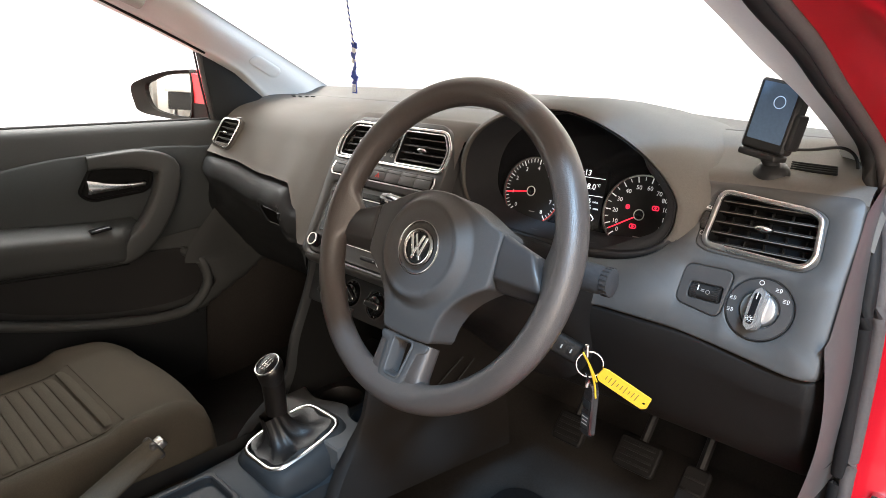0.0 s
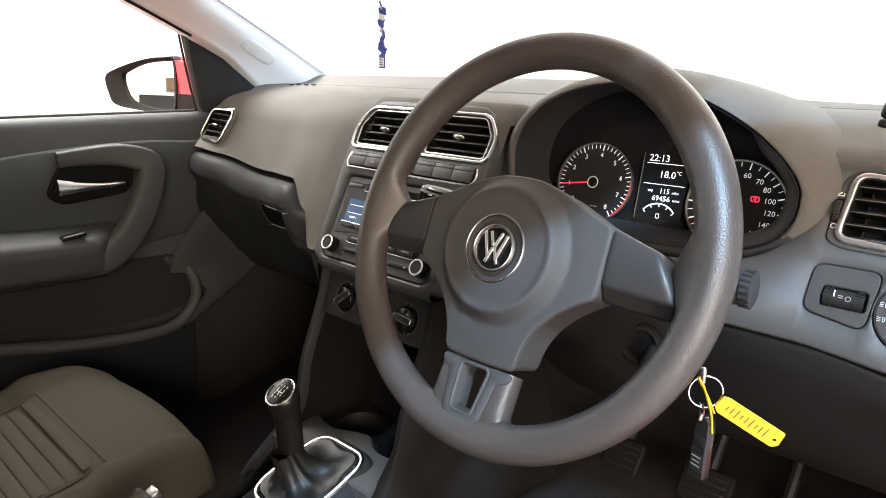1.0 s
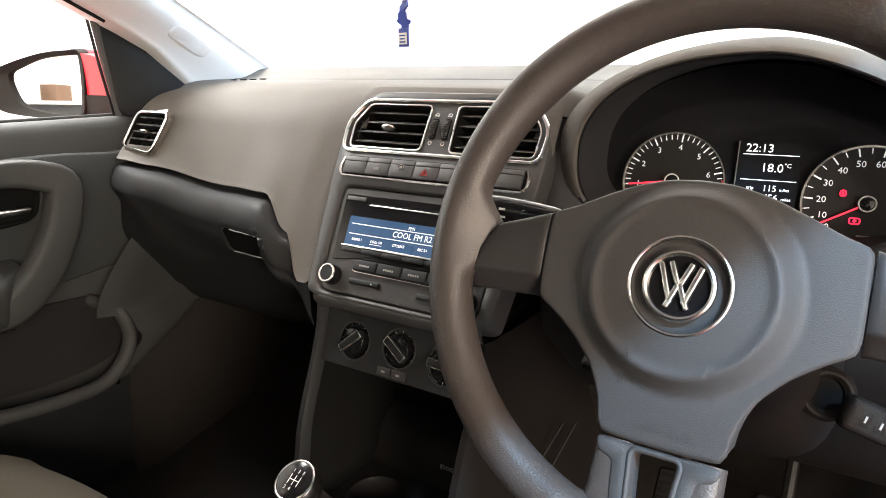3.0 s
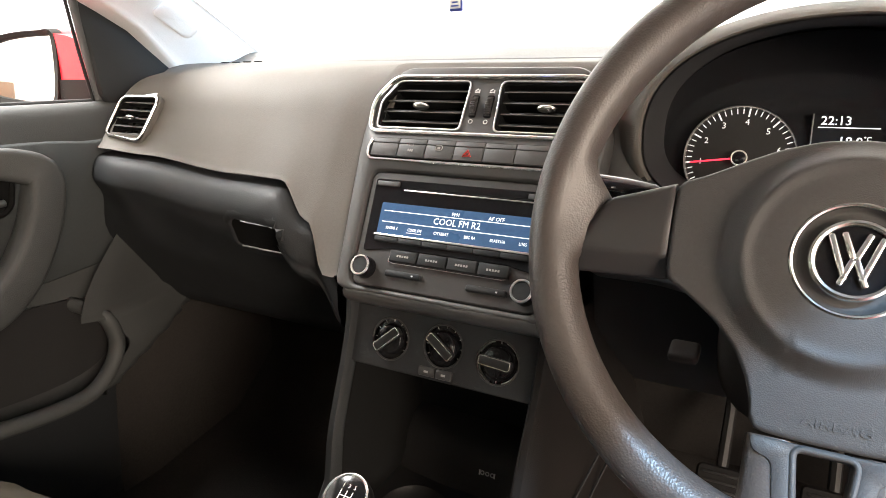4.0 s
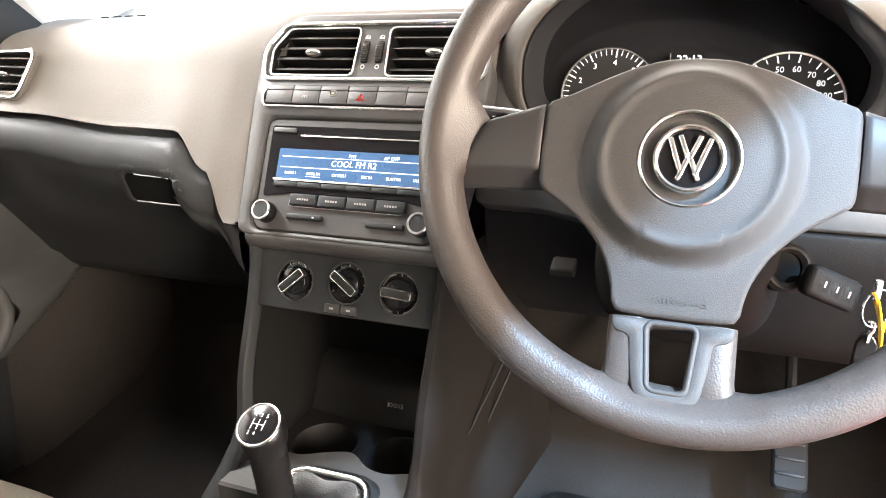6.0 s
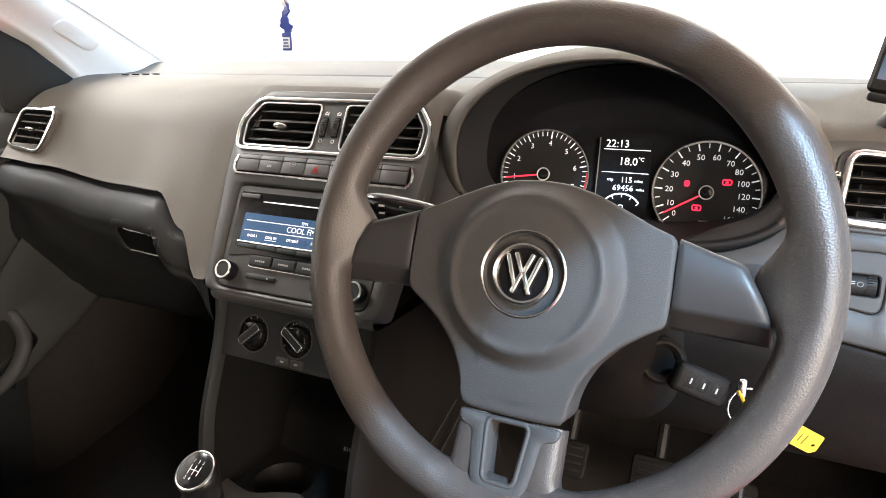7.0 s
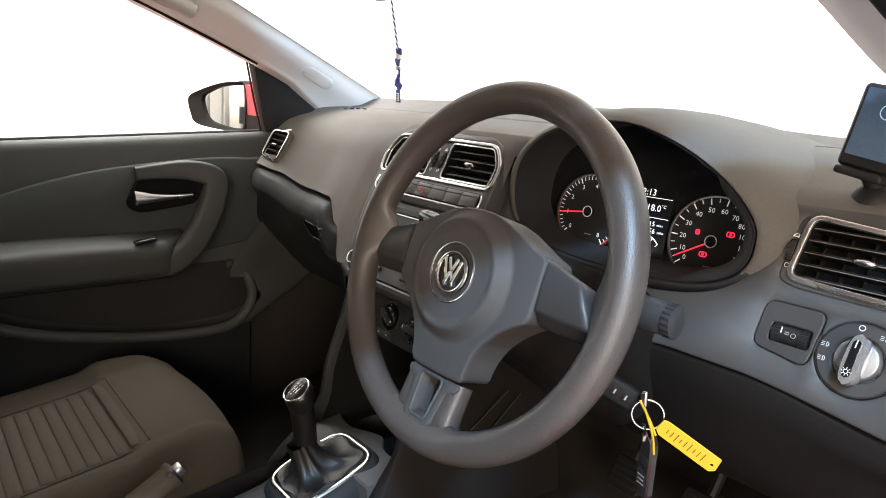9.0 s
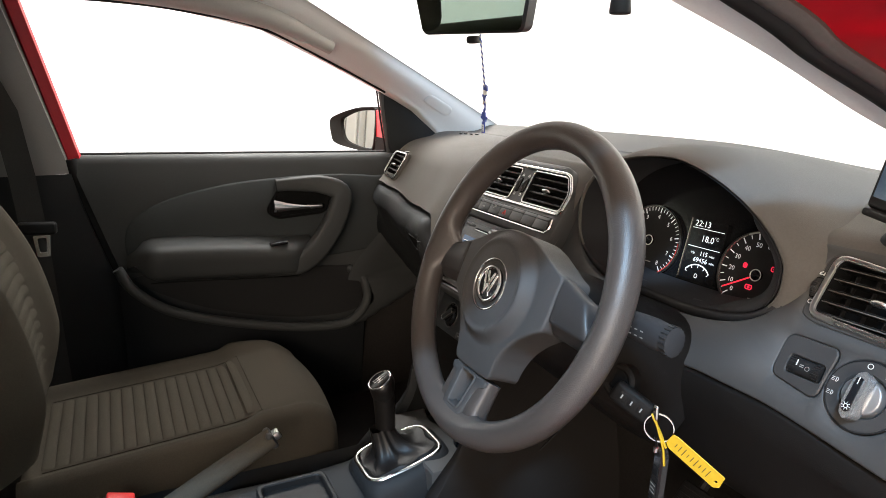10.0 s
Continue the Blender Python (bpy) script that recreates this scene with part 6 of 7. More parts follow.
part("cup_deck", panel([(-0.108, 0.09), (0.108, 0.09), (0.108, 0.222), (-0.108, 0.222)], deck_holes, depth=0.006, edge=0.0, m=Matrix.Translation((0, 0, 0.4700))), BLACK, console, "black deck round the cup holders", smooth=False)
part("well_riser", loft([[(x, y + 0.10 * (x / 0.108) ** 2 * 0.12, z) for x in span(-0.108, 0.108, 16)] for y, z in ((0.205, 0.468), (0.212, 0.486), (0.222, 0.512), (0.240, 0.530), (0.27, 0.535))]), BLACK, console)
part("socket_print", join(*[ring(circle(0.0022, 10), 0.0005, axes((0.017 + 0.0065 * k, 0.2145, 0.4985), (1, 0, 0), (0, 0.36, 0.93)), 4) for k in range(3)], *[box(0.0016, 0.0060, 0.0004, axes((0.0135 + 0.0065 * k, 0.2142, 0.4985), (1, 0, 0), (0, 0.36, 0.93))) for k in (0, 3)]), GREYMARK, console, "pale printed socket symbols", smooth=False)
# two slanting ridges on the driver's side of the console
for a, b in RIDGES:
    part("console_ridge", sweep([Vector(a).lerp(Vector(b), t) for t in span(0, 1, 8)], ring_section(0.0016, 0.0010, 8)), LOWER, console)

# raised frame round the gear lever
GM = axes((0.010, 0.008, 0.4785), (1, -0.02, 0.04), (0, 0.97, 0.235))
bez = rounded([(-0.047, 0.066), (-0.054, 0.0), (-0.048, -0.060), (0.048, -0.060), (0.054, 0.0), (0.047, 0.066)], 0.024, 6)
out = [(x * 1.42, y * 1.28 - 0.002) for x, y in bez]
surround = part("lever_surround", loft([[(x, y, z) for x, y in o] for o, z in ((bez, 0.0), (inset(bez, -0.006), 0.001), (inset(bez, -0.014), -0.006), (out, -0.018), ([(x * 1.02, y * 1.02) for x, y in out], -0.05))], closed=True, m=GM), LOWER, console, "raised dark frame round the gear lever", angle=60)
part("lever_trim", ring(inset(bez, -0.003), 0.0042, at(GM, 0, 0, 0.001), 10, 0.7), CHROME, console, "wide chrome ring round the gaiter")
part("console_top", loft([[(x, y, z - 0.05 * (abs(x) / 0.10) ** 6) for x in span(-0.105, 0.105, 15)] for y, z in ((0.08, 0.476), (-0.05, 0.440), (-0.12, 0.435), (-0.40, 0.44), (-0.60, 0.44))]), LOWER, console, "dark grey console top")
part("console_flank", loft([[(-0.105, y, z) for z in (0.44, 0.26)] for y in span(-0.6, 0.10, 5)]), LOWER, console)
part("console_flank", loft([[(0.105, y, z) for z in (0.44, 0.26)] for y in span(-0.6, 0.10, 5)]), LOWER, console)
part("coin_tray", join(panel(round_rect(0.095, 0.115, 0.012), [round_rect(0.078, 0.098, 0.010)], depth=0.02, edge=0.002, m=Matrix.Translation((0.012, -0.165, 0.452))), box(0.08, 0.10, 0.004, Matrix.Translation((0.012, -0.165, 0.438)))), BLACK, console, "shallow open tray")

lever = thing("gear_lever", (0.0, 0.0, 0.48), "black gear lever with a leather gaiter and a chrome-ringed knob", "gear lever")
KT = axes((-0.006, -0.012, 0.606), (1, 0.0, 0.0), (0, 0.86, 0.51))
gait = []
nf = 60
for t, rx, z in ((0, 1.0, -0.002), (0.12, 0.96, 0.004), (0.3, 0.80, 0.003), (0.5, 0.58, 0.008), (0.72, 0.42, 0.018), (0.88, 0.34, 0.034), (1.0, 0.29, 0.052)):
    row = []
    for i in range(nf):
        a = 2 * math.pi * i / nf
        e = polar(bez, a) * 0.97
        fold = 1 + 0.10 * math.sin(7 * a + 3 * t) * math.sin(math.pi * min(1, t * 1.1)) + 0.05 * math.sin(11 * a - 5 * t) * t
        row.append((e * rx * fold * math.cos(a) - 0.012 * t, e * rx * fold * math.sin(a) - 0.012 * t, z - 0.006 * math.sin(5 * a) * t * (1 - t)))
    gait.append(row)
part("gaiter", loft(gait, closed=True, m=GM), LEATHER, lever, "creased black leather gaiter")
part("lever_shaft", sweep(smooth_path([(-0.002, -0.006, 0.525), (-0.004, -0.007, 0.56), (-0.0055, -0.009, 0.595)], 4), ring_section(0.0165, None, 20), scale=lambda t: 1.02 + 0.1 * t), LEVERBLACK, lever, "black lever neck")
knob = part("gear_knob", loft([[(r * math.cos(a), r * math.sin(a) * 0.97 - 0.0286 * max(0.0, z / -0.058) ** 1.4, z) for a in [2 * math.pi * i / 36 for i in range(36)]] for r, z in ((0.0135, -0.058), (0.0150, -0.045), (0.0185, -0.028), (0.0225, -0.014), (0.0235, -0.006), (0.0230, 0.0), (0.0215, 0.0035), (0.0205, 0.0045))], closed=True, caps=True, m=KT), LEVERBLACK, lever, "black gear knob")
part("knob_cap", cylinder(0.0205, 0.0195, 0.004, at(KT, 0, 0, 0.0032), 36, 0.001), GLOSSBLACK, knob, "glossy black cap")
part("knob_ring", ring(circle(0.0205, 40), 0.0016, at(KT, 0, 0, 0.0058), 8), CHROME, knob, "chrome ring")
pat = [box(0.0008, 0.010, 0.0002, at(KT, x, 0.0, 0.0074)) for x in (-0.006, 0.0, 0.006)] + [box(0.0128, 0.0008, 0.0002, at(KT, 0, 0.0, 0.0074))]
part("gear_pattern", join(*pat), WHITEPLASTIC, knob, "white gear pattern", smooth=False)
for k, (x, y) in enumerate(((-0.006, 0.009), (-0.006, -0.009), (0.0, 0.009), (0.0, -0.009), (0.006, 0.009))):
    writing("gear_number", str(k + 1), 0.0052, at(KT, x, y, 0.0074), WHITEPLASTIC, knob)

# ---------------------------------------------------------------- handbrake
brake = thing("handbrake", (-0.005, -0.4, 0.45), "dark grey handbrake lever with a chrome release button", "handbrake")
hb = smooth_path([(-0.012, -0.46, 0.42), (-0.010, -0.38, 0.452), (-0.008, -0.28, 0.506), (-0.005, -0.195, 0.551)], 5)
part("brake_grip", sweep(hb, ring_section(0.0205, 0.0175, 18), scale=lambda t: 1.15 - 0.28 * t), FABRIC, brake, "dark grey grip")
part("brake_sleeve", loft([[(-0.012 + (0.05 * k) * math.cos(a), -0.40 + (0.10 * k) * math.sin(a), z) for a in [2 * math.pi * i / 24 for i in range(24)]] for k, z in ((1.0, 0.435), (0.85, 0.455), (0.5, 0.470), (0.2, 0.475))], closed=True), LEATHER, brake)
bmx = axes(hb[-1], (1, 0.02, 0), (0.0, 0.47, -0.88))
part("grip_end", box(0.031, 0.029, 0.012, at(bmx, 0, 0, -0.004), 0.006, 3), SPOKE, brake)
part("release_button", box(0.017, 0.013, 0.016, at(bmx, 0, 0, 0.004) @ Matrix.Rotation(0, 4, "X"), 0.003, 3), SATIN, brake, "chrome release button")
part("button_slot", box(0.0045, 0.011, 0.001, at(bmx, 0.003, 0, 0.0122)), DEEP, brake, smooth=False)

# ---------------------------------------------------------------- passenger door


def sill_z(y):
    return 0.9215 - 0.022 * (y - 0.0) * 0.9


rows = []
for y in span(-0.455, 0.42, 50):
    zt = sill_z(y)
    prof = [(-0.712, zt - 0.004), (-0.704, zt + 0.001), (-0.692, zt), (-0.681, zt - 0.010), (-0.674, zt - 0.035), (-0.666, zt - 0.075), (-0.664, 0.80), (-0.664, 0.70), (-0.664, 0.55), (-0.664, 0.32)]
    rows.append([(p.x, y + max(0.0, (0.90 - p.y)) * 0.30 * ease((-0.30 - y) / 0.16) * 1.0, p.y) for p in smooth_path([Vector(q) for q in prof], 3)])
door = part("door", loft(rows), DOORTRIM, shell, "dark grey inside of the closed passenger door", angle=60)
part("waist_seal", sweep([(-0.709, y, sill_z(y) + 0.002) for y in span(-0.45, 0.30, 12)], ring_section(0.005, 0.004, 8)), RUBBER, door, "black rubber waist seal")
part("shut_seal", sweep([(-0.684, -0.462 + max(0.0, 0.90 - z) * 0.30, z) for z in span(0.925, 0.34, 12)], ring_section(0.014, 0.012, 10), up=(1, 0, 0)), RUBBER, door, "black rubber seal along the shut line")
# cloth insert, proud of the panel
DX = axes((-0.6585, 0.0, 0.0), (0, 1, 0), (0, 0, 1))
DX = Matrix(((0, 0, 1, -0.6585), (1, 0, 0, 0), (0, 1, 0, 0), (0, 0, 0, 1)))
ins = [(p.x, p.y) for p in smooth_path([Vector(q) for q in ((-0.33, 0.66), (-0.368, 0.70), (-0.366, 0.765), (-0.325, 0.806), (-0.255, 0.835), (-0.13, 0.859), (0.0, 0.868), (0.12, 0.870), (0.22, 0.862), (0.30, 0.845), (0.30, 0.70), (0.10, 0.66))], 5, closed=True)]
part("door_insert", panel(ins, depth=0.01, edge=0.004, m=DX), DOORCLOTH, door, "dark cloth door insert", angle=50)
# armrest
arm = []
for y in span(-0.372, 0.045, 24):
    k = ease((y + 0.372) / 0.05)
    d = 0.088 * k * (1 - 0.55 * ease((y + 0.01) / 0.055))
    zt, zb = mix(0.700, 0.738, k) - 0.022 * ease((y + 0.30) / 0.34), mix(0.690, 0.662, k) - 0.020 * ease((y + 0.36) / 0.40)
    prof = [(-0.655, zt + 0.006), (-0.655 + d * 0.6, zt + 0.001), (-0.655 + d * 0.90, zt - 0.006), (-0.655 + d, zt - 0.022), (-0.655 + d * 0.96, (zt + zb) / 2 - 0.006), (-0.655 + d * 0.86, zb + 0.004), (-0.655 + d * 0.6, zb), (-0.655, zb - 0.004)]
    arm.append([(p.x, y, p.y) for p in smooth_path([Vector(q) for q in prof], 3)])
part("armrest", loft(arm), DOORTRIM, door, "grey padded armrest", angle=60)
part("armrest_line", sweep([(-0.655 + 0.098 * 0.80, y, 0.659 - 0.020 * ease((y + 0.36) / 0.40)) for y in span(-0.33, 0.0, 12)], ring_section(0.0016, None, 6)), DEEP, door)
# pull handle that sweeps up from the armrest round the opener
pull = smooth_path([(-0.640, -0.060, 0.656), (-0.600, 0.0, 0.664), (-0.597, 0.050, 0.696), (-0.605, 0.092, 0.748), (-0.611, 0.114, 0.795), (-0.616, 0.118, 0.832), (-0.634, 0.076, 0.850), (-0.648, 0.02, 0.852), (-0.654, -0.03, 0.850)], 5)
part("pull_handle", sweep(pull, [(0.026 * math.copysign(abs(math.cos(b)) ** 0.45, math.cos(b)), 0.022 * math.copysign(abs(math.sin(b)) ** 0.45, math.sin(b))) for b in [2 * math.pi * j / 20 for j in range(20)]], up=(1, 0, 0), scale=lambda t: 1.0 - 0.10 * t - 0.35 * ease((t - 0.62) / 0.38)), DOORTRIM, door, "grey grab handle", angle=70)
# opener in its recess
rec = rounded([(-0.054, 0.786), (-0.022, 0.842), (0.085, 0.842), (0.102, 0.828), (0.092, 0.778), (-0.03, 0.770)], 0.02, 5)
opener = part("opener_recess", join(panel(inset(rec, -0.004), [inset(rec, 0.003)], depth=0.012, edge=0.003, m=at(DX, 0, 0, 0.010)), panel(rec, depth=0.002, edge=0.0, m=at(DX, 0, 0, 0.004))), DEEP, door, "dark opener recess")
lev = []
for t in span(0, 1, 12):
    y = mix(-0.040, 0.078, t)
    h = 0.0105 * (1 - t) ** 2.2 + 0.0048
    lev.append([(-0.638 + 0.006 * math.sin(math.pi * t) + 0.0055 * math.cos(b), y, 0.796 + 0.010 * (1 - t) ** 2 * 0.6 + h * math.sin(b)) for b in [2 * math.pi * j / 14 for j in range(14)]])
part("opener_lever", loft(lev, closed=True, caps=True), SATIN, door, "satin chrome opener lever")
part("window_switch", box(0.020, 0.042, 0.008, Matrix.Translation((-0.585, -0.045, 0.722)) @ Matrix.Rotation(0.1, 4, "X"), 0.003, 3), GLOSSBLACK, door, "black window switch")
# pocket: lip, lower front in darker plastic for its shade, and dark inside
lipc = smooth_path([(-0.610, -0.392, 0.690), (-0.606, -0.365, 0.640), (-0.602, -0.296, 0.584), (-0.600, -0.175, 0.540), (-0.600, -0.014, 0.502), (-0.602, 0.105, 0.489), (-0.604, 0.155, 0.508), (-0.606, 0.182, 0.548), (-0.610, 0.178, 0.590), (-0.628, 0.168, 0.608), (-0.664, 0.155, 0.618)], 6)
part("pocket_lip", sweep(lipc, ring_section(0.0115, 0.0135, 12), up=(1, 0, 0)), DOORTRIM, door, "rounded lip of the door pocket")
low_ = [p for p in lipc if p.z < 0.545 and p.y < 0.185 or p.y < 0.10 and p.z < 0.70]
low_ = [p for p in low_ if p.z < 0.60 or p.y < -0.2]
part("pocket_front", loft([[(p.x + 0.004, p.y, p.z - 0.006) for p in low_], [(p.x - 0.012, p.y, mix(p.z, 0.30, 0.15)) for p in low_], [(p.x - 0.028, p.y, mix(p.z, 0.30, 0.5)) for p in low_], [(p.x - 0.045, p.y, 0.30) for p in low_]]), LOWER, door, "lower door trim, darkened for shade")
# smooth trim ahead of the pocket
fr = []
for t in span(0, 1, 60):
    z = mix(0.80, 0.30, t)
    edge_y = 0.176 - 0.03 * ease((0.56 - z) / 0.10) + 0.03 * ease((0.60 - z) / 0.06) * ease((z - 0.50) / 0.05) if z < 0.60 else mix(0.13, 0.30, ease((z - 0.60) / 0.20))
    fr.append([(mix(-0.602, -0.665, ease((y - edge_y) / 0.24)) - 0.02 * ease((0.42 - z) / 0.12) - 0.045 * ease((z - 0.60) / 0.16) - 0.075 * ease((0.484 + 0.354 * (y - 0.168) - z) / 0.014), y, z) for y in [edge_y + 0.24 * q for q in span(0, 1, 10)]])
part("front_trim", loft(fr), DOORTRIM, door, "dark grey trim ahead of the door pocket", angle=70)
part("pocket_lining", panel([(p.x, p.y) for p in smooth_path([Vector(q) for q in ((-0.36, 0.655), (-0.29, 0.600), (-0.175, 0.550), (-0.014, 0.510), (0.120, 0.500), (0.190, 0.520), (0.205, 0.575), (0.180, 0.622), (0.0, 0.640), (-0.2, 0.655))], 4, closed=True)], depth=0.002, edge=0.0, m=at(DX, 0, 0, 0.003)), BLACK, door, "black pocket lining", smooth=False)
# mirror triangle trim between pillar and window
QX = Matrix(((0, 0, 1, -0.688), (1, 0, 0, 0), (0, 1, 0, 0), (0, 0, 0, 1)))
quarter = [(p.x, p.y) for p in smooth_path([Vector(q) for q in ((0.258, 1.076), (0.290, 1.072), (0.362, 1.045), (0.412, 1.010), (0.442, 0.965), (0.442, 0.938), (0.36, 0.926), (0.288, 0.916), (0.274, 0.99))], 4, closed=True)]
part("mirror_triangle", panel(quarter, depth=0.012, edge=0.003, m=QX), LOWER, door, "black plastic corner trim")
part("window_post", sweep([(-0.690, 0.256, 1.086), (-0.697, 0.270, 1.0), (-0.703, 0.286, 0.914)], ring_section(0.007, 0.006, 10), up=(1, 0, 0)), FASCIA, door, "grey window post")
part("window_run", sweep([(-0.694, 0.247, 1.086), (-0.701, 0.261, 1.0), (-0.707, 0.277, 0.916)], ring_section(0.0025, 0.003, 8), up=(1, 0, 0)), RUBBER, door, "black rubber window channel")
part("window_run", sweep(smooth_path([left_rear(0.42) + Vector((-0.008, -0.008, 0.0)), left_rear(0.62) + Vector((-0.008, -0.006, -0.002)), left_rear(0.85) + Vector((-0.008, -0.006, -0.004)), left_rear(1.0) + Vector((-0.006, -0.01, -0.006)), (-0.624, -0.34, 1.247), (-0.634, -0.50, 1.250)], 5), ring_section(0.0032, 0.0032, 8)), RUBBER, door, "black rubber window channel")
pane = loft([[(mix(-0.703, -0.645, t ** 1.3), y, mix(0.90, 1.25, t)) for y in span(-0.50, 0.262 if t < 0.5 else mix(0.262, -0.18, (t - 0.5) / 0.5), 8)] for t in span(0, 1, 7)])
gl_ = part("window_pane", pane, SIDEGLASS, door, "clear side window", inward=(0, -0.3, 1.0))
gl_.visible_shadow = False
part("outer_skin", loft([[(-0.775, y, z) for y in span(-0.46, 0.42, 6)] for z in (0.25, 0.60, 0.86, 0.90)] + [[(-0.715, y, 0.912) for y in span(-0.46, 0.42, 6)]]), RED, door, "red painted outer door")

# wing mirror
wing = thing("wing_mirror", (-0.80, 0.33, 0.93), "red wing mirror with a black rim on the passenger door", "wing mirror")
WM = axes((-0.895, 0.262, 0.969), (0.975, 0.22, 0.0), (0.0, 0.05, 1))
wo = [(p.x, p.y) for p in smooth_path([Vector(q) for q in ((-0.150, 0.016), (-0.103, 0.036), (-0.008, 0.056), (0.060, 0.061), (0.103, 0.055), (0.101, -0.024), (0.080, -0.061), (-0.022, -0.060), (-0.118, -0.050), (-0.141, -0.026))], 5, closed=True)]
wg = [(p.x, p.y) for p in smooth_path([Vector(q) for q in ((-0.094, 0.020), (-0.069, 0.032), (-0.009, 0.048), (0.068, 0.053), (0.089, 0.046), (0.082, -0.043), (0.056, -0.054), (0.0, -0.052), (-0.068, -0.038), (-0.092, -0.006))], 5, closed=True)]
part("mirror_rim", loft([[(x, y, -0.012) for x, y in wg], [(x, y, -0.003) for x, y in wg], [(x * 0.985, y * 0.985, 0.004) for x, y in wo], [(x * 1.01, y * 1.01, 0.0) for x, y in wo], [(x * 1.02, y * 1.02, -0.014) for x, y in wo]], closed=True, m=WM), RIMBLACK, wing, "wide black mirror rim")
part("mirror_shell", loft([[(x * k, y * k, z) for x, y in wo] for k, z in ((1.02, -0.014), (1.0, -0.05), (0.85, -0.085), (0.5, -0.105), (0.05, -0.112))], closed=True, caps=True, m=WM), RED, wing, "red painted mirror shell")
part("mirror_glass", panel(wg, depth=0.001, edge=0.0, m=at(WM, 0, 0, -0.009)), MIRROR, wing, "mirror glass", smooth=False)
foot = [[(x, 0.284 + dy, z) for x, z in ((-0.795, 1.024), (-0.76, 1.020), (-0.715, 1.008), (-0.712, 0.949), (-0.795, 0.949))] for dy in (0.0, 0.05)]
part("mirror_foot_top", loft(foot, closed=True, caps=True), RED, wing, "red painted mirror arm")
foot = [[(x, 0.281 + dy, z) for x, z in ((-0.80, 0.951), (-0.712, 0.951), (-0.71, 0.912), (-0.79, 0.908), (-0.81, 0.915))] for dy in (0.0, 0.055)]
part("mirror_foot", loft(foot, closed=True, caps=True), RIMBLACK, wing, "black mirror foot")

# ---------------------------------------------------------------- passenger seat
seat = thing("passenger_seat", (-0.335, -0.3, 0.28), "dark grey fabric car seat with a ribbed middle", "car seat")
SX, SW = -0.335, 0.226


def seat_top(u, v):
    """Cushion height: u from -1 to 1 across, v from 0 at the back to 1 at the front."""
    bol = 0.028 * ease((abs(u) - 0.60) / 0.28) * (1 - 0.55 * ease((v - 0.70) / 0.3))
    h = 0.462 + 0.036 * v + bol
    h += 0.012 * ease((v - 0.66) / 0.08) - 0.034 * max(0.0, (v - 0.86) / 0.14) ** 2.2
    return h - 0.075 * max(0.0, (abs(u) - 0.70) / 0.30) ** 2.4


rows = []
for v in span(0, 1, 64):
    y = mix(-0.56, -0.035, v)
    row = [(SX - SW * 1.02, y, 0.30), (SX - SW * 1.03, y, 0.38)]
    for u in span(-1, 1, 49):
        front = 1 - 0.06 * ease((v - 0.80) / 0.20) ** 2
        bulge = 1.0
        row.append((SX + SW * u * front, y - 0.026 * (u * u) * ease((v - 0.6) / 0.4), seat_top(u, v)))
    row += [(SX + SW * 1.03, y, 0.38), (SX + SW * 1.02, y, 0.30)]
    rows.append(row)
last = rows[-1]
rows.append([(mix(x, SX, 0.02), y + 0.010, z - 0.028 if z > 0.40 else z) for x, y, z in last])
rows.append([(mix(x, SX, 0.03), y + 0.012, mix(z, 0.30, 0.45)) for x, y, z in last])
rows.append([(mix(x, SX, 0.06), y - 0.01, 0.29) for x, y, z in last])
part("cushion", loft(rows), FABRIC, seat, "dark grey fabric cushion", angle=80)
# ribs of the middle, each a padded roll across the seat
for k in range(17):
    y = -0.190 - 0.0208 * k
    v = (y + 0.56) / 0.525
    hw = 0.128 - 0.02 * (k / 16) * 0
    rr = []
    for u in span(-1, 1, 15):
        x = SX + hw * u
        z = seat_top(hw * u / SW, v)
        rr.append([(x, y - 0.0103 * math.cos(b), z - 0.0015 + 0.0058 * math.sin(b) ** 0.7 * (1 - 0.5 * abs(u) ** 6)) for b in span(0, math.pi, 8)])
    part("seat_rib", loft(rr), FABRIC2, seat)
part("insert_seam", sweep([(SX + 0.137 * u, -0.174, seat_top(0.137 * u / SW, (0.386) / 0.525) + 0.001) for u in span(-1, 1, 12)], ring_section(0.0012, None, 6)), FABRIC, seat)
for side in (-1, 1):
    part("insert_seam", sweep([(SX + side * 0.137, y, seat_top(0.137 / SW, (y + 0.56) / 0.525) + 0.001) for y in span(-0.174, -0.53, 16)], ring_section(0.0012, None, 6)), FABRIC, seat)
# backrest
BM = axes((SX, -0.575, 0.50), (-1, 0, 0), (0, -0.36, 0.93))


def back_h(u, w):
    bol = 0.042 * ease((abs(u) - 0.45) / 0.40) * (1 - 0.7 * ease((w - 0.65) / 0.35)) * ease((w + 0.06) / 0.22)
    curve = 0.066 * math.sin(math.pi * min(1.0, max(0.0, (w + 0.02) / 0.90)))
    return 0.035 + curve + bol - 0.075 * max(0.0, (abs(u) - 0.72) / 0.28) ** 2.2


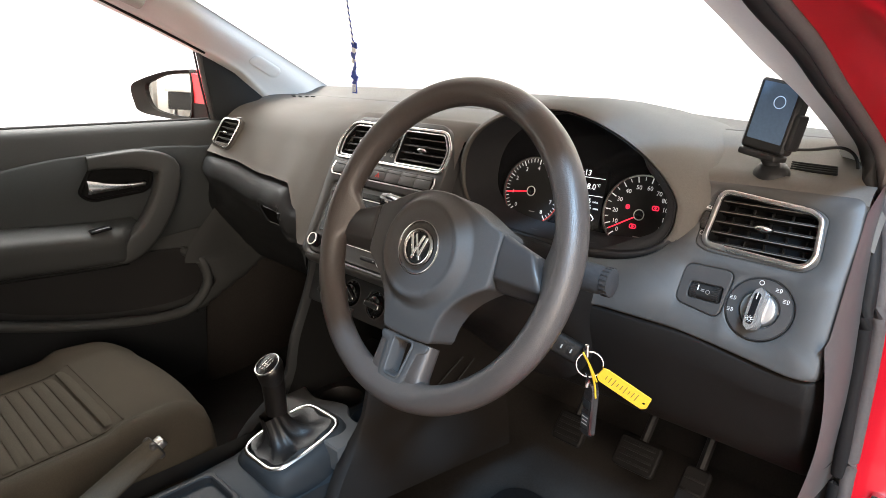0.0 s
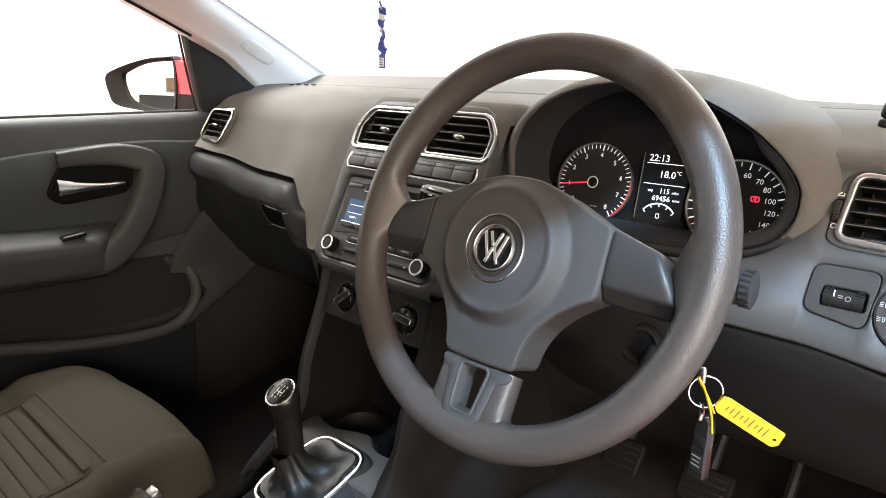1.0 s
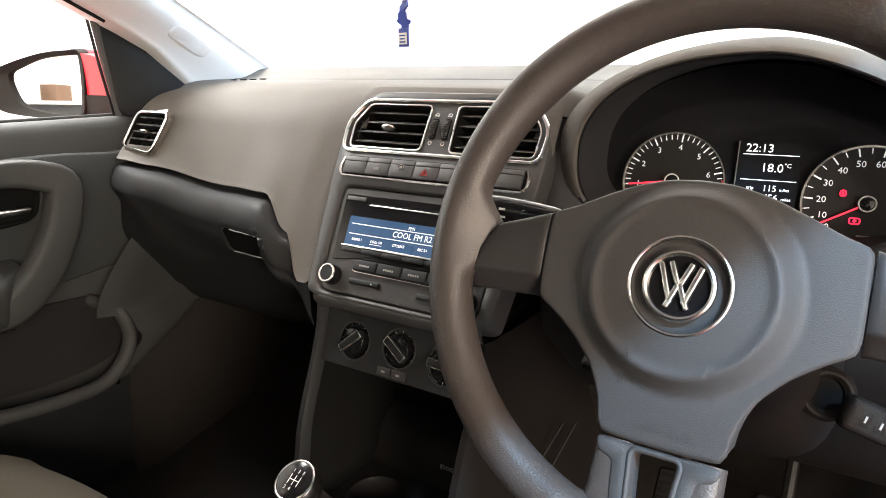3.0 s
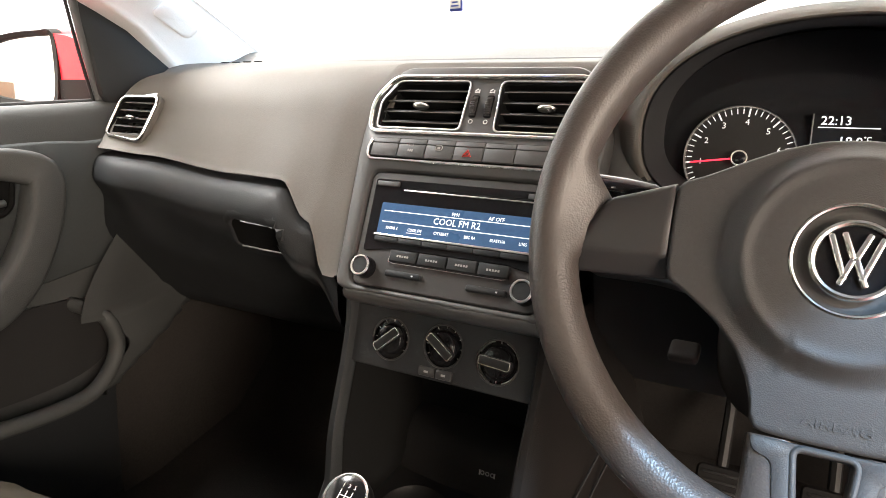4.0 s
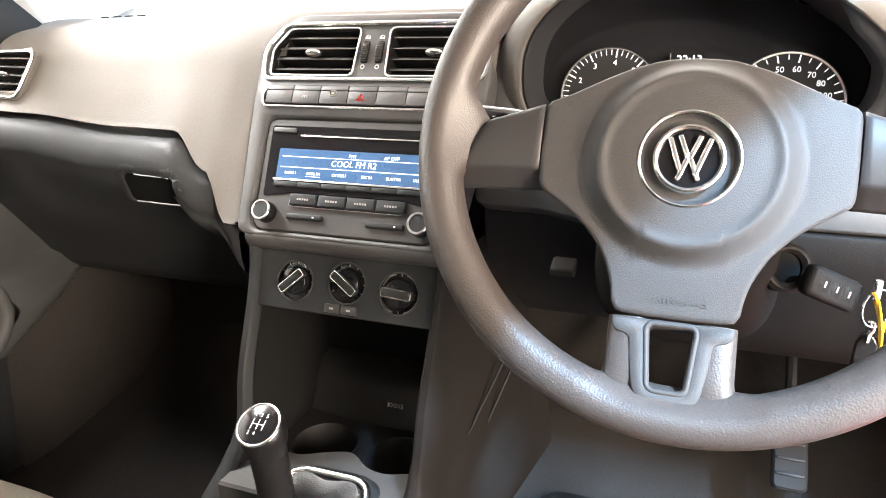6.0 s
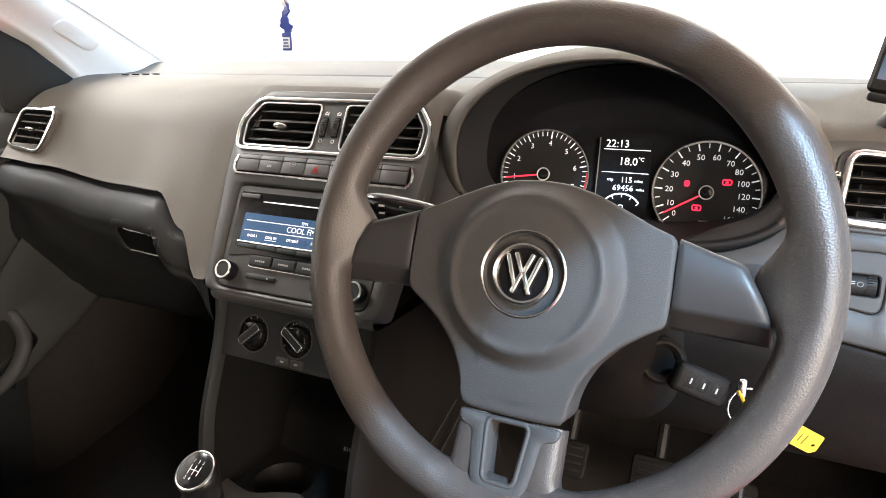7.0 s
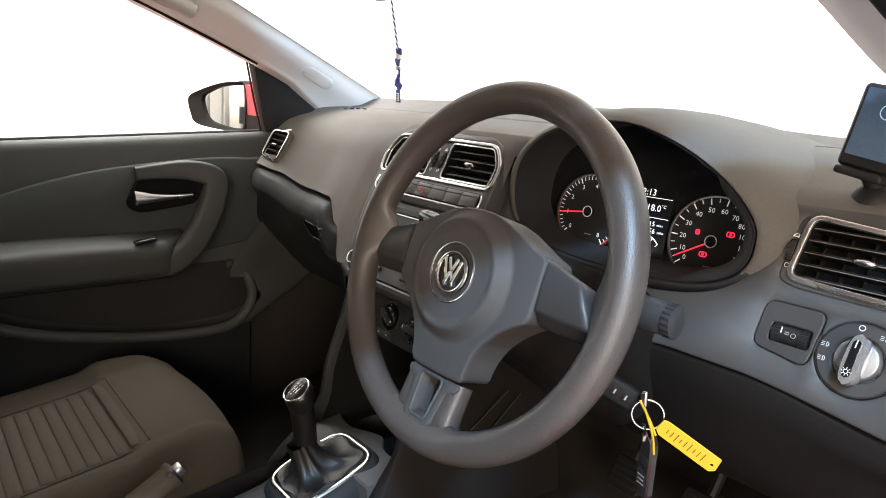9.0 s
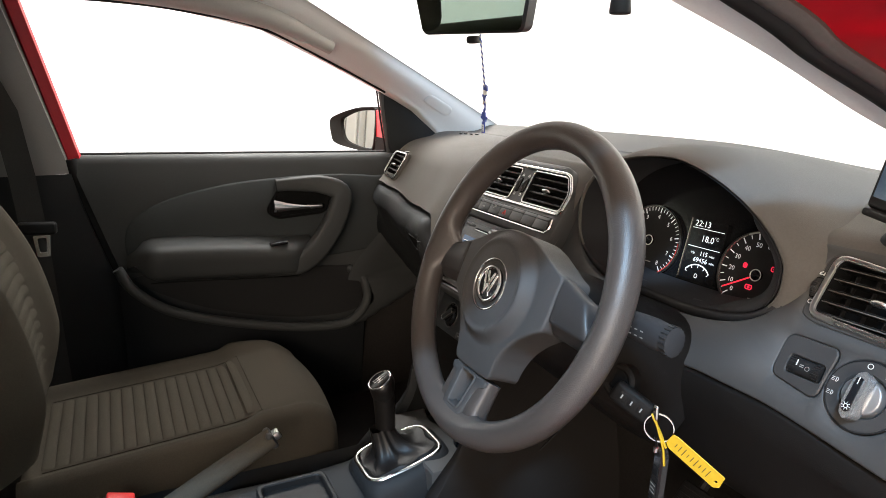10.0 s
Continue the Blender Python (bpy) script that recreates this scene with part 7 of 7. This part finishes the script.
rows = []
for w in span(0, 1, 40):
    hw = SW * (1.0 - 0.22 * ease((w - 0.6) / 0.4) - 0.05 * (1 - ease(w / 0.2)))
    row = [(-hw * 0.98, 0.62 * w, -0.07)]
    row += [(hw * u, 0.62 * w - 0.01, back_h(u, w) - 0.05 * ease((w - 0.93) / 0.07)) for u in span(-1, 1, 33)]
    row += [(hw * 0.98, 0.62 * w, -0.07)]
    rows.append(row)
rows.append([(x, 0.635, -0.07) for x, y, z in rows[-1]])
part("backrest", loft(rows, m=BM), FABRIC, seat, "dark grey fabric backrest", angle=80)
for k in range(22):
    w0 = 0.05 + 0.0225 * k
    part("back_rib", loft([[(0.125 * u, w0 + 0.0112 * math.cos(b), back_h(0.125 * u / SW, w0 / 0.62) - 0.002 + 0.0055 * math.sin(b) ** 0.7) for b in span(0, math.pi, 7)] for u in span(-1, 1, 11)], m=BM), FABRIC2, seat)
part("seat_base", box(0.40, 0.42, 0.06, Matrix.Translation((SX, -0.32, 0.285)), 0.01), BLACK, seat)
part("headrest", box(0.24, 0.16, 0.10, at(BM, 0, 0.72, 0.0), 0.04, 4), FABRIC, seat)

tagged(seat, group="front seats")
driver_seat = copy_thing(seat, Matrix.Translation((0.345, -0.50, 0.28)))
driver_seat.name = "driver_seat"
tagged(driver_seat, "dark grey fabric car seat behind the steering wheel")

belt = thing("seat_belt", (-0.62, -0.55, 0.6), "dark seat belt with a chrome tongue on the pillar", "seat belt")
part("webbing", loft([[(x - 0.003 * 0, y + s * 0.024, z) for s in (-1, 1)] for x, y, z in ((-0.596, -0.605, 1.15), (-0.622, -0.562, 1.03), (-0.634, -0.548, 0.90), (-0.636, -0.540, 0.78), (-0.640, -0.536, 0.62), (-0.645, -0.530, 0.40))]), WEBBING, belt, "dark belt webbing")
part("tongue_cover", box(0.018, 0.070, 0.026, Matrix.Translation((-0.628, -0.532, 0.790)) @ Matrix.Rotation(-0.05, 4, "X"), 0.006, 3), BLACK, belt, "black tongue cover")
tongue = rounded([(-0.016, 0.024), (-0.012, -0.022), (0.012, -0.022), (0.016, 0.024)], 0.004, 3)
part("tongue", panel(tongue, [rounded([(-0.008, 0.018), (-0.006, -0.012), (0.006, -0.012), (0.008, 0.018)], 0.003, 3)], depth=0.003, edge=0.0005, m=Matrix(((0, 0, 1, -0.618), (1, 0, 0, -0.526), (0, 1, 0, 0.752), (0, 0, 0, 1)))), CHROME, belt, "chrome belt tongue")
buckle = thing("belt_buckle", (-0.03, -0.42, 0.44), "black belt buckle with a red release button", "belt buckle")
part("buckle_body", box(0.030, 0.052, 0.075, Matrix.Translation((-0.062, -0.428, 0.432)) @ Matrix.Rotation(-0.3, 4, "X"), 0.007, 3), BLACK, buckle)
part("buckle_button", box(0.022, 0.040, 0.012, Matrix.Translation((-0.061, -0.417, 0.470)) @ Matrix.Rotation(-0.3, 4, "X"), 0.003, 3), REDPLASTIC, buckle, "red release button")

# ---------------------------------------------------------------- pedals and mats
def pedal(name, x, y, z, w, h, label):
    p = thing(name, (x, y, z), label, "pedal")
    pm = leaning((x, y, z), 42)
    part("pedal_pad", panel(round_rect(w, h, 0.008), depth=0.012, edge=0.003, m=pm, back=True), RUBBER, p, "ribbed rubber pad")
    for k in range(4):
        part("pad_rib", box(w * 0.8, 0.004, 0.003, at(pm, 0, (k - 1.5) * h / 5, 0.001), 0.001), BLACK, p)
    part("pedal_arm", sweep([pm @ Vector((0, 0.0, -0.012)), (x, y + 0.10, z + 0.10), (x, y + 0.12, z + 0.25)], ring_section(0.008, None, 8)), BLACK, p)
    return p


pedal("clutch_pedal", 0.262, 0.44, 0.415, 0.062, 0.055, "worn black rubber clutch pedal")
pedal("brake_pedal", 0.395, 0.44, 0.42, 0.075, 0.055, "worn black rubber brake pedal")
pedal("accelerator_pedal", 0.505, 0.40, 0.415, 0.042, 0.10, "narrow black accelerator pedal")
mat = thing("footwell_mat", (0.36, 0.1, 0.28), "dark blue-grey carpet mat in the driver's footwell", "floor mat")
part("mat_pile", panel(round_rect(0.40, 0.62, 0.05), depth=0.008, edge=0.003, m=Matrix.Translation((0.375, 0.08, 0.283))), MATPILE, mat)

# ---------------------------------------------------------------- things behind the car, seen in the wing mirror
bench = thing("workbench", (-3.7, -3.9, 0.0), "dark grey workbench with a pale top by the rear wall", "workbench")
part("bench_body", box(1.50, 0.48, 0.17, Matrix.Translation((-3.60, -3.92, 0.905)), 0.01), SPOKE, bench, "dark grey bench body")
part("bench_top", box(1.54, 0.52, 0.03, Matrix.Translation((-3.60, -3.92, 1.006)), 0.006), DIMWALL, bench, "pale bench top")
for x in (-4.31, -2.89):
    for y in (-4.10, -3.72):
        part("bench_leg", box(0.05, 0.05, 0.82, Matrix.Translation((x, y, 0.41)), 0.006), SATIN, bench)
part("bench_shelf", box(1.44, 0.44, 0.03, Matrix.Translation((-3.60, -3.92, 0.40)), 0.006), SPOKE, bench)
carton = thing("cardboard_box", (-4.10, -3.92, 1.02), "brown cardboard box on the workbench", "box")
part("carton_body", box(0.15, 0.20, 0.14, Matrix.Translation((-4.08, -3.92, 1.092)), 0.004), DARKTRIM, carton)
part("carton_tape", box(0.174, 0.05, 0.003, Matrix.Translation((-4.08, -3.92, 1.164))), BEIGE, carton)
crate = thing("storage_crate", (-4.05, -3.90, 0.42), "brown wooden crate on the shelf of the workbench", "crate")
for z in (0.47, 0.56, 0.65):
    part("crate_board", box(0.40, 0.30, 0.07, Matrix.Translation((-4.05, -3.90, z)), 0.004), DARKTRIM, crate)
folding = thing("folding_door", (-4.55, -3.35, 0.0), "beige folding door standing against the side wall", "folding door")
for k in range(6):
    part("door_leaf", box(0.03, 0.125, 2.2, Matrix.Translation((-4.555, -3.72 + 0.15 * k, 1.1)) @ Matrix.Rotation(0.35 * (1 if k % 2 else -1), 4, "Z"), 0.004), BEIGE, folding, "narrow beige door leaf")
